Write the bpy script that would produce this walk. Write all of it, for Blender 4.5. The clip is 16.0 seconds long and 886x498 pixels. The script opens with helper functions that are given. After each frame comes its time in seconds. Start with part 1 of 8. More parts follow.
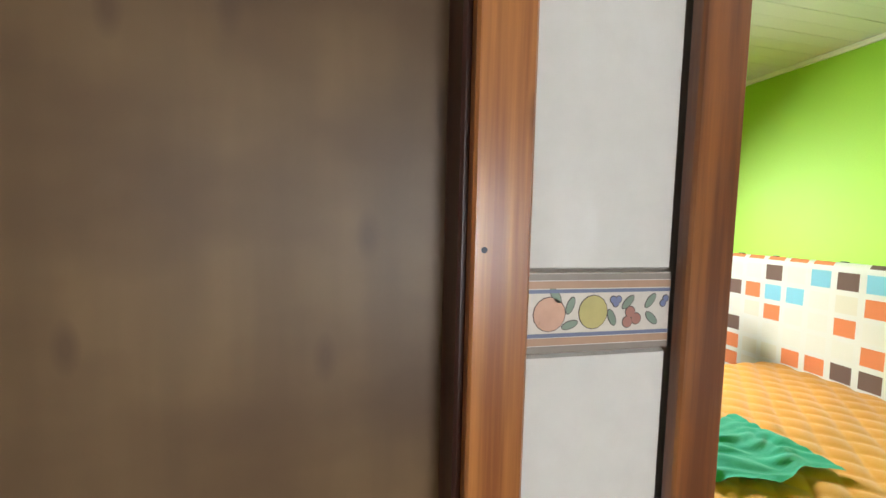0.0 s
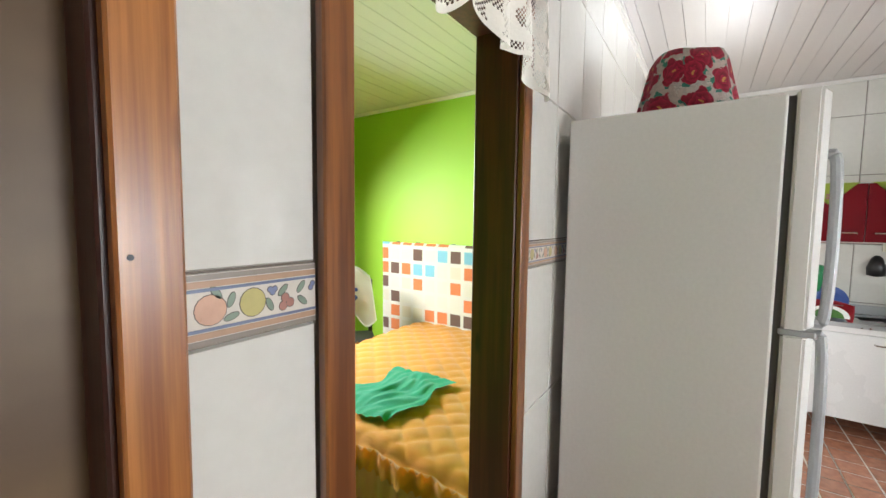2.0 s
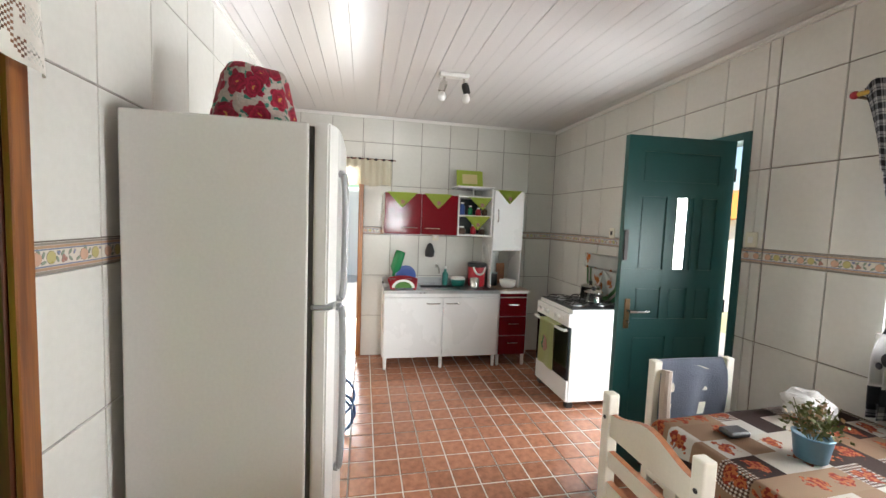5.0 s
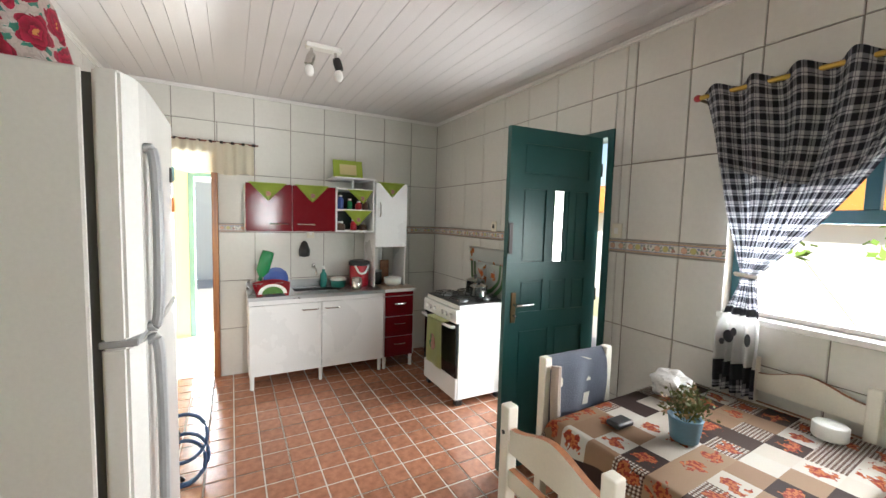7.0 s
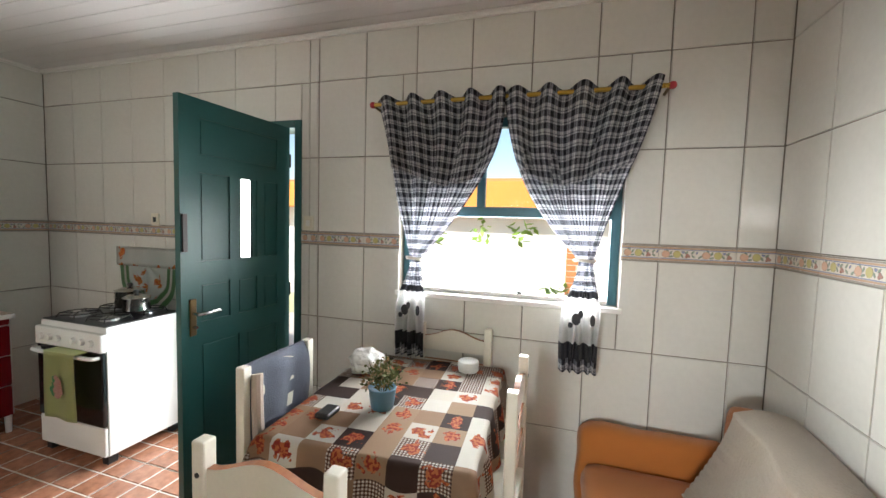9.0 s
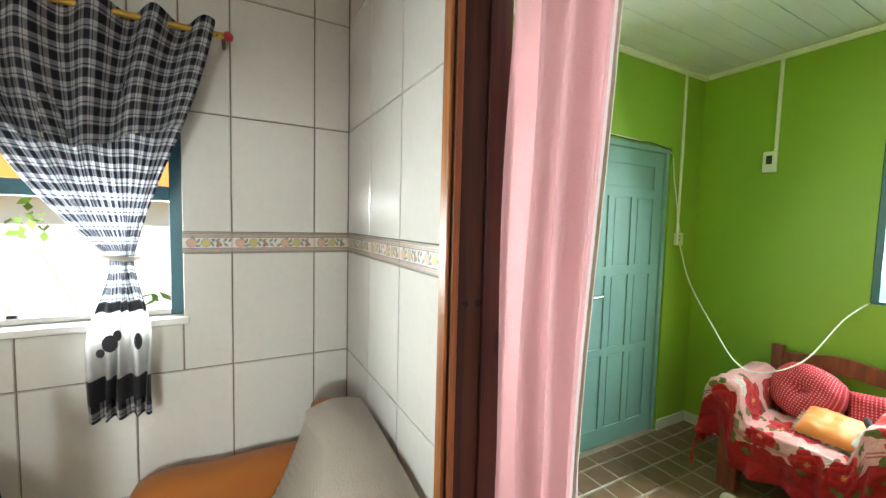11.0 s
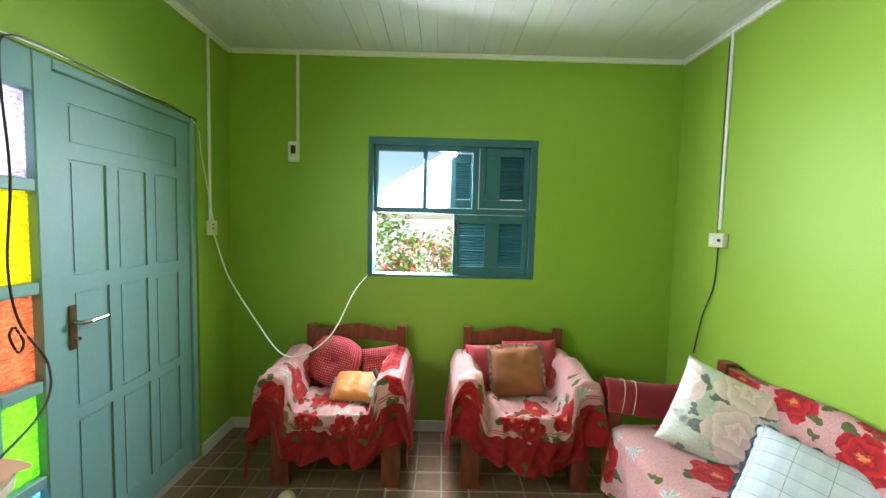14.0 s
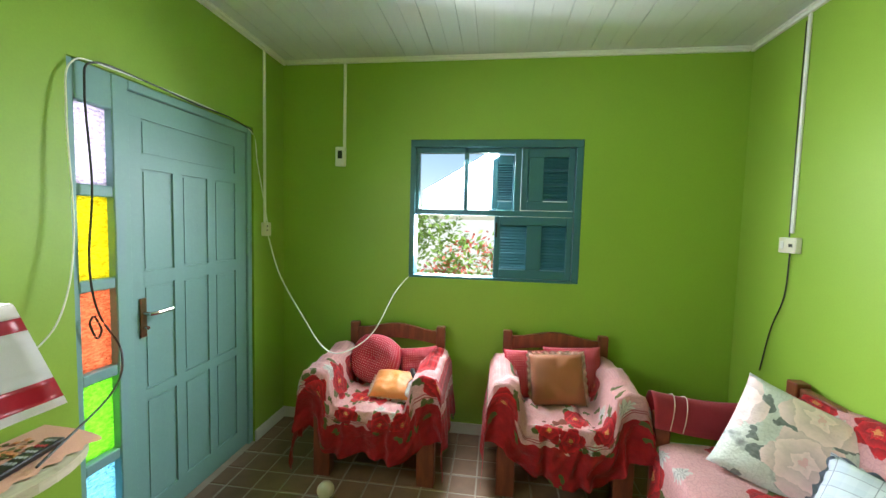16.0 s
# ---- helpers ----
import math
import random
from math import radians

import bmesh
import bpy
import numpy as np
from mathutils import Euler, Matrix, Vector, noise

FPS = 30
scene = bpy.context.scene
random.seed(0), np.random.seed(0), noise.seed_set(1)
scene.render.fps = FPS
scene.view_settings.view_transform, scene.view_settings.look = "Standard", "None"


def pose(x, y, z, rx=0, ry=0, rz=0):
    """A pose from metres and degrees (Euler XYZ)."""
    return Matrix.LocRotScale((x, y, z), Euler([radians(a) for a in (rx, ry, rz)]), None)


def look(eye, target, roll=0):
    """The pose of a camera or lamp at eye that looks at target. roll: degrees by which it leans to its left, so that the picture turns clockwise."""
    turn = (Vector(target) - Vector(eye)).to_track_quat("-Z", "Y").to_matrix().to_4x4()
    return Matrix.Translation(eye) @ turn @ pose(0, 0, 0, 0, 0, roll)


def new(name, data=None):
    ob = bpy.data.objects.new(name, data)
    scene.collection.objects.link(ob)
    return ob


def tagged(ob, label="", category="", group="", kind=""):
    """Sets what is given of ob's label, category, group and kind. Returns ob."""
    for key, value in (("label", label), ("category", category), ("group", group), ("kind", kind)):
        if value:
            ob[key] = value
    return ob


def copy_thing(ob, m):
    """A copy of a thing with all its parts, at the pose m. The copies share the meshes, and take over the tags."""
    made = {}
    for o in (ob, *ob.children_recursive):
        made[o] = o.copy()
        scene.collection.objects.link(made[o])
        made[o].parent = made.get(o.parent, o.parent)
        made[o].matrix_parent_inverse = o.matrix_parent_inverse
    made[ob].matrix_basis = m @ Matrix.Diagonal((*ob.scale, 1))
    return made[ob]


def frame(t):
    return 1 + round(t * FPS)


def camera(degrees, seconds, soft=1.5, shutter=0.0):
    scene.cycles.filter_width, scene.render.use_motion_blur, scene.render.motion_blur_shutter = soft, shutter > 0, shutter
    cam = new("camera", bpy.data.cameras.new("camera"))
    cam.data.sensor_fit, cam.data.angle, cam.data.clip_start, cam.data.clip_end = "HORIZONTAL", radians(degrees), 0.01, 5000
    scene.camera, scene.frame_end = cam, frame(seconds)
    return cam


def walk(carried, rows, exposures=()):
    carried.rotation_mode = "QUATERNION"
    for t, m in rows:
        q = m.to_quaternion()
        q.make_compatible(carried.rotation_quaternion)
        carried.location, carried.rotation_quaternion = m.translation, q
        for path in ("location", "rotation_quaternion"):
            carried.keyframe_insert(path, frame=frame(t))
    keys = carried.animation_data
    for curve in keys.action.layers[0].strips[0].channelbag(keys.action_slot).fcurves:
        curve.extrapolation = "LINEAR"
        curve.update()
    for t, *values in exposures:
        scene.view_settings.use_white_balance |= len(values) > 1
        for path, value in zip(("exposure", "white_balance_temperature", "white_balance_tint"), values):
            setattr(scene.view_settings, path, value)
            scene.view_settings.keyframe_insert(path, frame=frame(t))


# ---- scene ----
cam = camera(97.5, 16.0)
PATH = [
    (0, (0.231, 0.204, 1.476), (0.668, 2.155, 1.332), 1.3),
    (0.5, (0.213, 0.223, 1.487), (1.014, 2.053, 1.316), 1.7),
    (1, (0.221, 0.195, 1.481), (1.341, 1.851, 1.340), 1.1),
    (1.5, (0.217, 0.158, 1.484), (1.631, 1.571, 1.338), 0.9),
    (2, (0.211, 0.104, 1.487), (1.866, 1.224, 1.345), 0.7),
    (2.5, (0.192, 0.002, 1.500), (2.038, 0.767, 1.354), 0.6),
    (3, (0.19, -0.12, 1.538), (2.143, 0.28, 1.376), 2.0),
    (3.5, (0.167, -0.223, 1.524), (2.159, -0.119, 1.376), 2.2),
    (4, (0.177, -0.232, 1.528), (2.164, -0.399, 1.382), 2.4),
    (4.2, (0.173, -0.229, 1.525), (2.151, -0.487, 1.38), 2.4),
    (6.3, (0.21, -0.254, 1.519), (2.116, -0.842, 1.369), 1.6),
    (6.5, (0.283, -0.258, 1.531), (2.155, -0.944, 1.377), 1.6),
    (7, (0.413, -0.337, 1.519), (2.164, -1.291, 1.368), 1.6),
    (7.5, (0.459, -0.38, 1.509), (1.999, -1.65, 1.38), 1.8),
    (8, (0.545, -0.371, 1.518), (1.817, -1.909, 1.388), 1.7),
    (8.2, (0.564, -0.361, 1.516), (1.716, -1.991, 1.388), 1.7),
    (10.3, (0.232, -0.509, 1.471), (-0.224, -2.452, 1.342), 1.4),
    (10.5, (0.18, -0.564, 1.467), (-0.423, -2.467, 1.339), 1.3),
    (11, (0.064, -0.687, 1.486), (-0.889, -2.44, 1.355), 1.4),
    (11.5, (-0.061, -0.722, 1.472), (-1.326, -2.265, 1.344), 1.3),
    (12, (-0.179, -0.746, 1.476), (-1.721, -2.013, 1.347), 1.3),
    (12.5, (-0.245, -0.876, 1.472), (-2.006, -1.816, 1.348), 1.4),
    (13, (-0.312, -0.93, 1.464), (-2.22, -1.519, 1.34), 1.4),
    (13.5, (-0.334, -0.926, 1.468), (-2.316, -1.167, 1.347), 1.4),
    (14, (-0.345, -0.926, 1.473), (-2.341, -0.91, 1.345), 1.4),
    (14.5, (-0.346, -0.935, 1.473), (-2.341, -0.898, 1.343), 1.4),
    (15, (-0.344, -0.888, 1.482), (-2.336, -1.007, 1.343), 1.5),
    (15.5, (-0.357, -0.835, 1.48), (-2.339, -1.064, 1.346), 1.4),
    (16, (-0.355, -0.826, 1.484), (-2.333, -1.091, 1.353), 1.5),
]
EXPOSURES = [(0, 0.5, 6500, 10), (2.0, 0.6, 6500, 10), (3.5, 0.74, 6500, 10), (6.5, 0.72, 6600, 9), (8.2, 0.6, 6600, 9), (10.3, 0.78, 6600, 5), (11.5, 0.74, 6300, 0),
             (12.5, 0.82, 5850, -1), (13.5, 0.45, 6150, 8), (16, 0.32, 6150, 9)]
walk(cam, [(t, look(eye, target, roll)) for t, eye, target, roll in PATH], EXPOSURES)

# ---- light ----
world = bpy.data.worlds.new("world")
scene.world = world
world.use_nodes = True
_nt = world.node_tree
_sky = _nt.nodes.new("ShaderNodeTexSky")
_sky.sky_type, _sky.sun_disc = "NISHITA", False
_sky.sun_elevation, _sky.sun_rotation = radians(37), radians(25)
_nt.links.new(_sky.outputs[0], _nt.nodes["Background"].inputs[0])
_nt.nodes["Background"].inputs[1].default_value = 0.15


def sun_lamp(strength, travel):
    data = bpy.data.lights.new("sun", "SUN")
    data.energy, data.angle, data.color = strength, radians(0.6), (1, 0.95, 0.87)
    ob = new("sun", data)
    ob.matrix_world = look((0, 0, 30), Vector((0, 0, 30)) + Vector(travel))


def sky_lamp(name, place, target, w, h, power, color=(0.93, 0.97, 1.0), spread=180):
    data = bpy.data.lights.new(name, "AREA")
    data.shape, data.size, data.size_y, data.energy, data.color = "RECTANGLE", w, h, power, color
    data.spread = radians(spread)
    ob = new(name, data)
    ob.matrix_world = look(place, target)


sun_lamp(5.0, (-0.42, -0.90, -0.76))
sky_lamp("sky_kitchen_window", (0.82, -2.60, 1.34), (0.82, 0, 1.5), 1.1, 0.42, 43, spread=150)
sky_lamp("sky_kitchen_door", (2.48, -2.60, 1.05), (2.48, 0, 0.9), 0.66, 1.9, 34)
sky_lamp("sky_laundry_door", (6.16, -0.35, 1.0), (4.0, -0.2, 0.9), 0.8, 1.8, 130)
sky_lamp("sky_living_window", (-3.22, -1.12, 1.60), (-1.2, -0.45, 0.45), 0.5, 0.85, 88, spread=165)
# Added fill at an unseen opening, to brighten the sofa and north wall.
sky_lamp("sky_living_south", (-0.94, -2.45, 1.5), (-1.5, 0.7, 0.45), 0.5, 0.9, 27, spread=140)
sky_lamp("sky_sidelight", (-1.693, -2.50, 1.02), (-1.693, 0, 1.0), 0.14, 1.8, 9)
sky_lamp("sky_bedroom_window", (1.75, 3.46, 1.80), (1.95, 2.25, 0.55), 0.9, 0.6, 118, spread=155)

# ---- materials ----


def nodes_of(name):
    m = bpy.data.materials.new(name)
    m.use_nodes = True
    nt = m.node_tree
    return m, nt, nt.nodes["Principled BSDF"]


def nd(nt, kind, **inputs):
    n = nt.nodes.new(kind)
    for k, v in inputs.items():
        if k in n.inputs:
            n.inputs[k].default_value = v
    return n


def rgba(c, k=1.0):
    return (min(1, c[0] * k), min(1, c[1] * k), min(1, c[2] * k), 1)


def coords(nt, kind="Object", scale=(1, 1, 1)):
    tc = nd(nt, "ShaderNodeTexCoord")
    mp = nd(nt, "ShaderNodeMapping")
    mp.inputs["Scale"].default_value = scale
    nt.links.new(tc.outputs[kind], mp.inputs[0])
    return mp.outputs[0]


def noise_tex(nt, vec, scale, detail=3.0, rough=0.55):
    n = nd(nt, "ShaderNodeTexNoise", Scale=scale, Detail=detail, Roughness=rough)
    nt.links.new(vec, n.inputs["Vector"])
    return n.outputs["Fac"]


def mix_col(nt, fac, a, b, mode="MIX"):
    n = nt.nodes.new("ShaderNodeMix")
    n.data_type, n.blend_type = "RGBA", mode
    for sock, v in ((n.inputs[0], fac), (n.inputs[6], a), (n.inputs[7], b)):
        if hasattr(v, "is_linked"):
            nt.links.new(v, sock)
        else:
            sock.default_value = v
    return n.outputs[2]


def arith(nt, op, a, b=0.0, c=0.0):
    n = nt.nodes.new("ShaderNodeMath")
    n.operation = op
    for sock, v in zip(n.inputs, (a, b, c)):
        if hasattr(v, "is_linked"):
            nt.links.new(v, sock)
        else:
            sock.default_value = v
    return n.outputs[0]


def bump_in(nt, bsdf, height, strength, dist=0.01):
    b = nd(nt, "ShaderNodeBump", Strength=strength, Distance=dist)
    nt.links.new(height, b.inputs["Height"])
    nt.links.new(b.outputs[0], bsdf.inputs["Normal"])


def plain(name, col, rough=0.5, metal=0.0, var=0.12, scale=3.0, bump=0.08, fine=90.0, rnd=0.0, coat=0.0, kind="Object", sss=0.0):
    """A surface with large mottling, fine grain and a little relief."""
    m, nt, b = nodes_of(name)
    v = coords(nt, kind)
    big, small = noise_tex(nt, v, scale, 4), noise_tex(nt, v, fine, 2)
    c = mix_col(nt, big, rgba(col, 1 - var), rgba(col, 1 + var))
    c = mix_col(nt, arith(nt, "MULTIPLY", small, 0.5), c, mix_col(nt, 1.0, c, rgba((0.8, 0.8, 0.8)), "MULTIPLY"))
    if rnd:
        oi = nd(nt, "ShaderNodeObjectInfo")
        f = arith(nt, "MULTIPLY_ADD", oi.outputs["Random"], rnd, 1 - rnd / 2)
        cc = nd(nt, "ShaderNodeCombineColor")
        for i in range(3):
            nt.links.new(f, cc.inputs[i])
        c = mix_col(nt, 1.0, c, cc.outputs[0], "MULTIPLY")
    nt.links.new(c, b.inputs["Base Color"])
    r = arith(nt, "MULTIPLY_ADD", big, 0.16, rough - 0.08)
    nt.links.new(r, b.inputs["Roughness"])
    b.inputs["Metallic"].default_value = metal
    b.inputs["Coat Weight"].default_value = coat
    if bump:
        bump_in(nt, b, small, bump, 0.004)
    return m


def wood(name, dark, light, rough=0.4, grain=(26, 26, 1.2), coat=0.2, knots=True, bump=0.15):
    """Grain stretched along one axis, with knots."""
    m, nt, b = nodes_of(name)
    v = coords(nt, "Object", grain)
    g = noise_tex(nt, v, 1.6, 5, 0.6)
    fine = noise_tex(nt, coords(nt, "Object", tuple(4 * k for k in grain)), 2.0, 2)
    ramp = nd(nt, "ShaderNodeValToRGB")
    ramp.color_ramp.elements[0].position, ramp.color_ramp.elements[1].position = 0.40, 0.60
    ramp.color_ramp.elements[0].color, ramp.color_ramp.elements[1].color = rgba(dark), rgba(light)
    nt.links.new(g, ramp.inputs[0])
    c = mix_col(nt, arith(nt, "MULTIPLY", fine, 0.5), ramp.outputs[0], rgba(dark, 0.7))
    if knots:
        vo = nd(nt, "ShaderNodeTexVoronoi", Scale=1.0)
        nt.links.new(coords(nt, "Object", (9, 9, 2.6)), vo.inputs["Vector"])
        k = nd(nt, "ShaderNodeMapRange")
        k.inputs["From Min"].default_value, k.inputs["From Max"].default_value = 0.06, 0.11
        k.inputs["To Min"].default_value, k.inputs["To Max"].default_value = 0.8, 0.0
        nt.links.new(vo.outputs["Distance"], k.inputs[0])
        c = mix_col(nt, k.outputs[0], c, rgba(dark, 0.25))
    nt.links.new(c, b.inputs["Base Color"])
    b.inputs["Roughness"].default_value, b.inputs["Coat Weight"].default_value = rough, coat
    b.inputs["Coat Roughness"].default_value = 0.3
    bump_in(nt, b, g, bump, 0.003)
    return m


def plywood(name):
    """Rotary-cut veneer: wide cloudy bands, faint upright figure, handling stains and a few small knots."""
    m, nt, b = nodes_of(name)
    cloud = noise_tex(nt, coords(nt, "Object", (1.5, 1, 2.6)), 2.6, 3, 0.5)
    figure = noise_tex(nt, coords(nt, "Object", (13, 8, 1.5)), 1.0, 3, 0.55)
    fibre = noise_tex(nt, coords(nt, "Object", (160, 60, 5)), 1.5, 2)
    c = mix_col(nt, figure, rgba((0.066, 0.037, 0.015)), rgba((0.215, 0.132, 0.056)))
    ramp = nd(nt, "ShaderNodeMapRange")
    ramp.inputs["From Min"].default_value, ramp.inputs["From Max"].default_value = 0.38, 0.66
    nt.links.new(cloud, ramp.inputs[0])
    c = mix_col(nt, arith(nt, "MULTIPLY", ramp.outputs[0], 0.9), c, rgba((0.078, 0.040, 0.015)))
    c = mix_col(nt, arith(nt, "MULTIPLY", fibre, 0.05), c, rgba((0.09, 0.05, 0.02)))
    axes, face = nd(nt, "ShaderNodeSeparateXYZ"), nd(nt, "ShaderNodeCombineXYZ")
    nt.links.new(coords(nt, "Object", (7, 1, 3.2)), axes.inputs[0])
    nt.links.new(axes.outputs[0], face.inputs[0])
    nt.links.new(axes.outputs[2], face.inputs[1])
    vo = nd(nt, "ShaderNodeTexVoronoi", Scale=1.0)
    vo.voronoi_dimensions = "2D"
    nt.links.new(face.outputs[0], vo.inputs["Vector"])
    k = nd(nt, "ShaderNodeMapRange")
    k.inputs["From Min"].default_value, k.inputs["From Max"].default_value = 0.025, 0.09
    k.inputs["To Min"].default_value, k.inputs["To Max"].default_value = 0.75, 0.0
    nt.links.new(vo.outputs["Distance"], k.inputs[0])
    c = mix_col(nt, k.outputs[0], c, rgba((0.07, 0.035, 0.014)))
    nt.links.new(c, b.inputs["Base Color"])
    b.inputs["Roughness"].default_value = 0.5
    bump_in(nt, b, fibre, 0.04, 0.001)
    return m


def cloth(name, col, var=0.15, rough=0.9, scale=5.0, weave=260.0, sheen=0.2, bump=0.35, translucent=0.0):
    m = plain(name, col, rough, 0, var, scale, bump, weave)
    b = m.node_tree.nodes["Principled BSDF"]
    b.inputs["Sheen Weight"].default_value = sheen
    if translucent:
        see_through(m, col, translucent)
    return m


def see_through(m, col, amount):
    nt = m.node_tree
    out, b = nt.nodes["Material Output"], nt.nodes["Principled BSDF"]
    t = nd(nt, "ShaderNodeBsdfTranslucent", Color=rgba(col))
    mx = nd(nt, "ShaderNodeMixShader")
    mx.inputs[0].default_value = amount
    link = b.inputs["Base Color"].links
    if link:
        nt.links.new(link[0].from_socket, t.inputs["Color"])
    nt.links.new(b.outputs[0], mx.inputs[1])
    nt.links.new(t.outputs[0], mx.inputs[2])
    nt.links.new(mx.outputs[0], out.inputs[0])


def uv_parts(nt, size):
    """Cell number and place within the cell on the cloth's own measure."""
    tc = nd(nt, "ShaderNodeTexCoord")
    sx = nd(nt, "ShaderNodeSeparateXYZ")
    nt.links.new(tc.outputs["UV"], sx.inputs[0])
    u, v = arith(nt, "DIVIDE", sx.outputs[0], size), arith(nt, "DIVIDE", sx.outputs[1], size)
    return u, v, arith(nt, "FLOOR", u), arith(nt, "FLOOR", v), arith(nt, "FRACT", u), arith(nt, "FRACT", v)


def cell_random(nt, a, b, seed=0.0):
    cx = nd(nt, "ShaderNodeCombineXYZ")
    nt.links.new(a, cx.inputs[0])
    nt.links.new(b, cx.inputs[1])
    cx.inputs[2].default_value = seed
    w = nt.nodes.new("ShaderNodeTexWhiteNoise")
    nt.links.new(cx.outputs[0], w.inputs[0])
    return w.outputs["Value"]


def steps(nt, fac, cols):
    r = nd(nt, "ShaderNodeValToRGB")
    cr = r.color_ramp
    cr.interpolation = "CONSTANT"
    cr.elements[0].color = rgba(cols[0])
    cr.elements[1].position, cr.elements[1].color = 1 / len(cols), rgba(cols[1])
    for i, c in enumerate(cols[2:], 2):
        cr.elements.new(i / len(cols)).color = rgba(c)
    nt.links.new(fac, r.inputs[0])
    return r.outputs[0]


def inside(nt, fu, fv, half):
    du = arith(nt, "ABSOLUTE", arith(nt, "SUBTRACT", fu, 0.5))
    dv = arith(nt, "ABSOLUTE", arith(nt, "SUBTRACT", fv, 0.5))
    return arith(nt, "LESS_THAN", arith(nt, "MAXIMUM", du, dv), half)


def checked_cloth(name, size=0.050):
    """Black and white gingham with thin second lines."""
    m, nt, b = nodes_of(name)
    u, v, cu, cv, fu, fv = uv_parts(nt, size)
    s = arith(nt, "ADD", arith(nt, "LESS_THAN", fu, 0.50), arith(nt, "LESS_THAN", fv, 0.50))
    lines = arith(nt, "MAXIMUM", arith(nt, "COMPARE", fu, 0.81, 0.035), arith(nt, "COMPARE", fv, 0.81, 0.035))
    s = arith(nt, "ADD", s, lines)
    c = steps(nt, arith(nt, "MULTIPLY", s, 0.36), ((0.76, 0.76, 0.77), (0.30, 0.305, 0.34), (0.030, 0.031, 0.042)))
    nt.links.new(c, b.inputs["Base Color"])
    b.inputs["Roughness"].default_value = 0.9
    see_through(m, (0.5, 0.5, 0.5), 0.03)
    return m


def patch_cloth(name, size, cols, half=0.5, base=None, blobs=None, gingham=False, small=None, translucent=0.0):
    """Printed patchwork: random colour per cell, with prints in the cells."""
    m, nt, b = nodes_of(name)
    u, v, cu, cv, fu, fv = uv_parts(nt, size)
    c = steps(nt, cell_random(nt, cu, cv, 3.0), cols)
    if gingham:
        g = arith(nt, "ADD", arith(nt, "LESS_THAN", arith(nt, "FRACT", arith(nt, "MULTIPLY", u, 9)), 0.5),
                  arith(nt, "LESS_THAN", arith(nt, "FRACT", arith(nt, "MULTIPLY", v, 9)), 0.5))
        gc = steps(nt, arith(nt, "MULTIPLY", g, 0.4), ((0.7, 0.66, 0.6), (0.25, 0.15, 0.11), (0.05, 0.02, 0.015)))
        c = mix_col(nt, arith(nt, "GREATER_THAN", cell_random(nt, cu, cv, 9.0), 0.74), c, gc)
    if base:
        c = mix_col(nt, inside(nt, fu, fv, half), rgba(base), c)
    if small:
        u2, v2, cu2, cv2, fu2, fv2 = uv_parts(nt, size * 0.5)
        on = arith(nt, "MULTIPLY", inside(nt, fu2, fv2, 0.22), arith(nt, "GREATER_THAN", cell_random(nt, cu2, cv2, 4.0), 0.5))
        c = mix_col(nt, arith(nt, "MULTIPLY", on, arith(nt, "SUBTRACT", 1.0, inside(nt, fu, fv, half))), c, steps(nt, cell_random(nt, cu2, cv2, 6.0), small))
    if blobs:
        tc = nd(nt, "ShaderNodeTexCoord")
        n = noise_tex(nt, tc.outputs["UV"], 3.4 / size, 2)
        du, dv = arith(nt, "SUBTRACT", fu, 0.5), arith(nt, "SUBTRACT", fv, 0.5)
        d = arith(nt, "SQRT", arith(nt, "ADD", arith(nt, "MULTIPLY", du, du), arith(nt, "MULTIPLY", dv, dv)))
        on = arith(nt, "GREATER_THAN", arith(nt, "SUBTRACT", n, arith(nt, "MULTIPLY", d, 0.9)), 0.24)
        on = arith(nt, "MULTIPLY", on, arith(nt, "GREATER_THAN", cell_random(nt, cu, cv, 5.0), 0.35))
        hue = noise_tex(nt, tc.outputs["UV"], 9 / size, 1)
        c = mix_col(nt, on, c, steps(nt, hue, blobs))
    nt.links.new(c, b.inputs["Base Color"])
    b.inputs["Roughness"].default_value = 0.8
    tc = nd(nt, "ShaderNodeTexCoord")
    bump_in(nt, b, noise_tex(nt, tc.outputs["UV"], 400, 1), 0.2, 0.002)
    if translucent:
        see_through(m, (1, 1, 1), translucent)
    return m


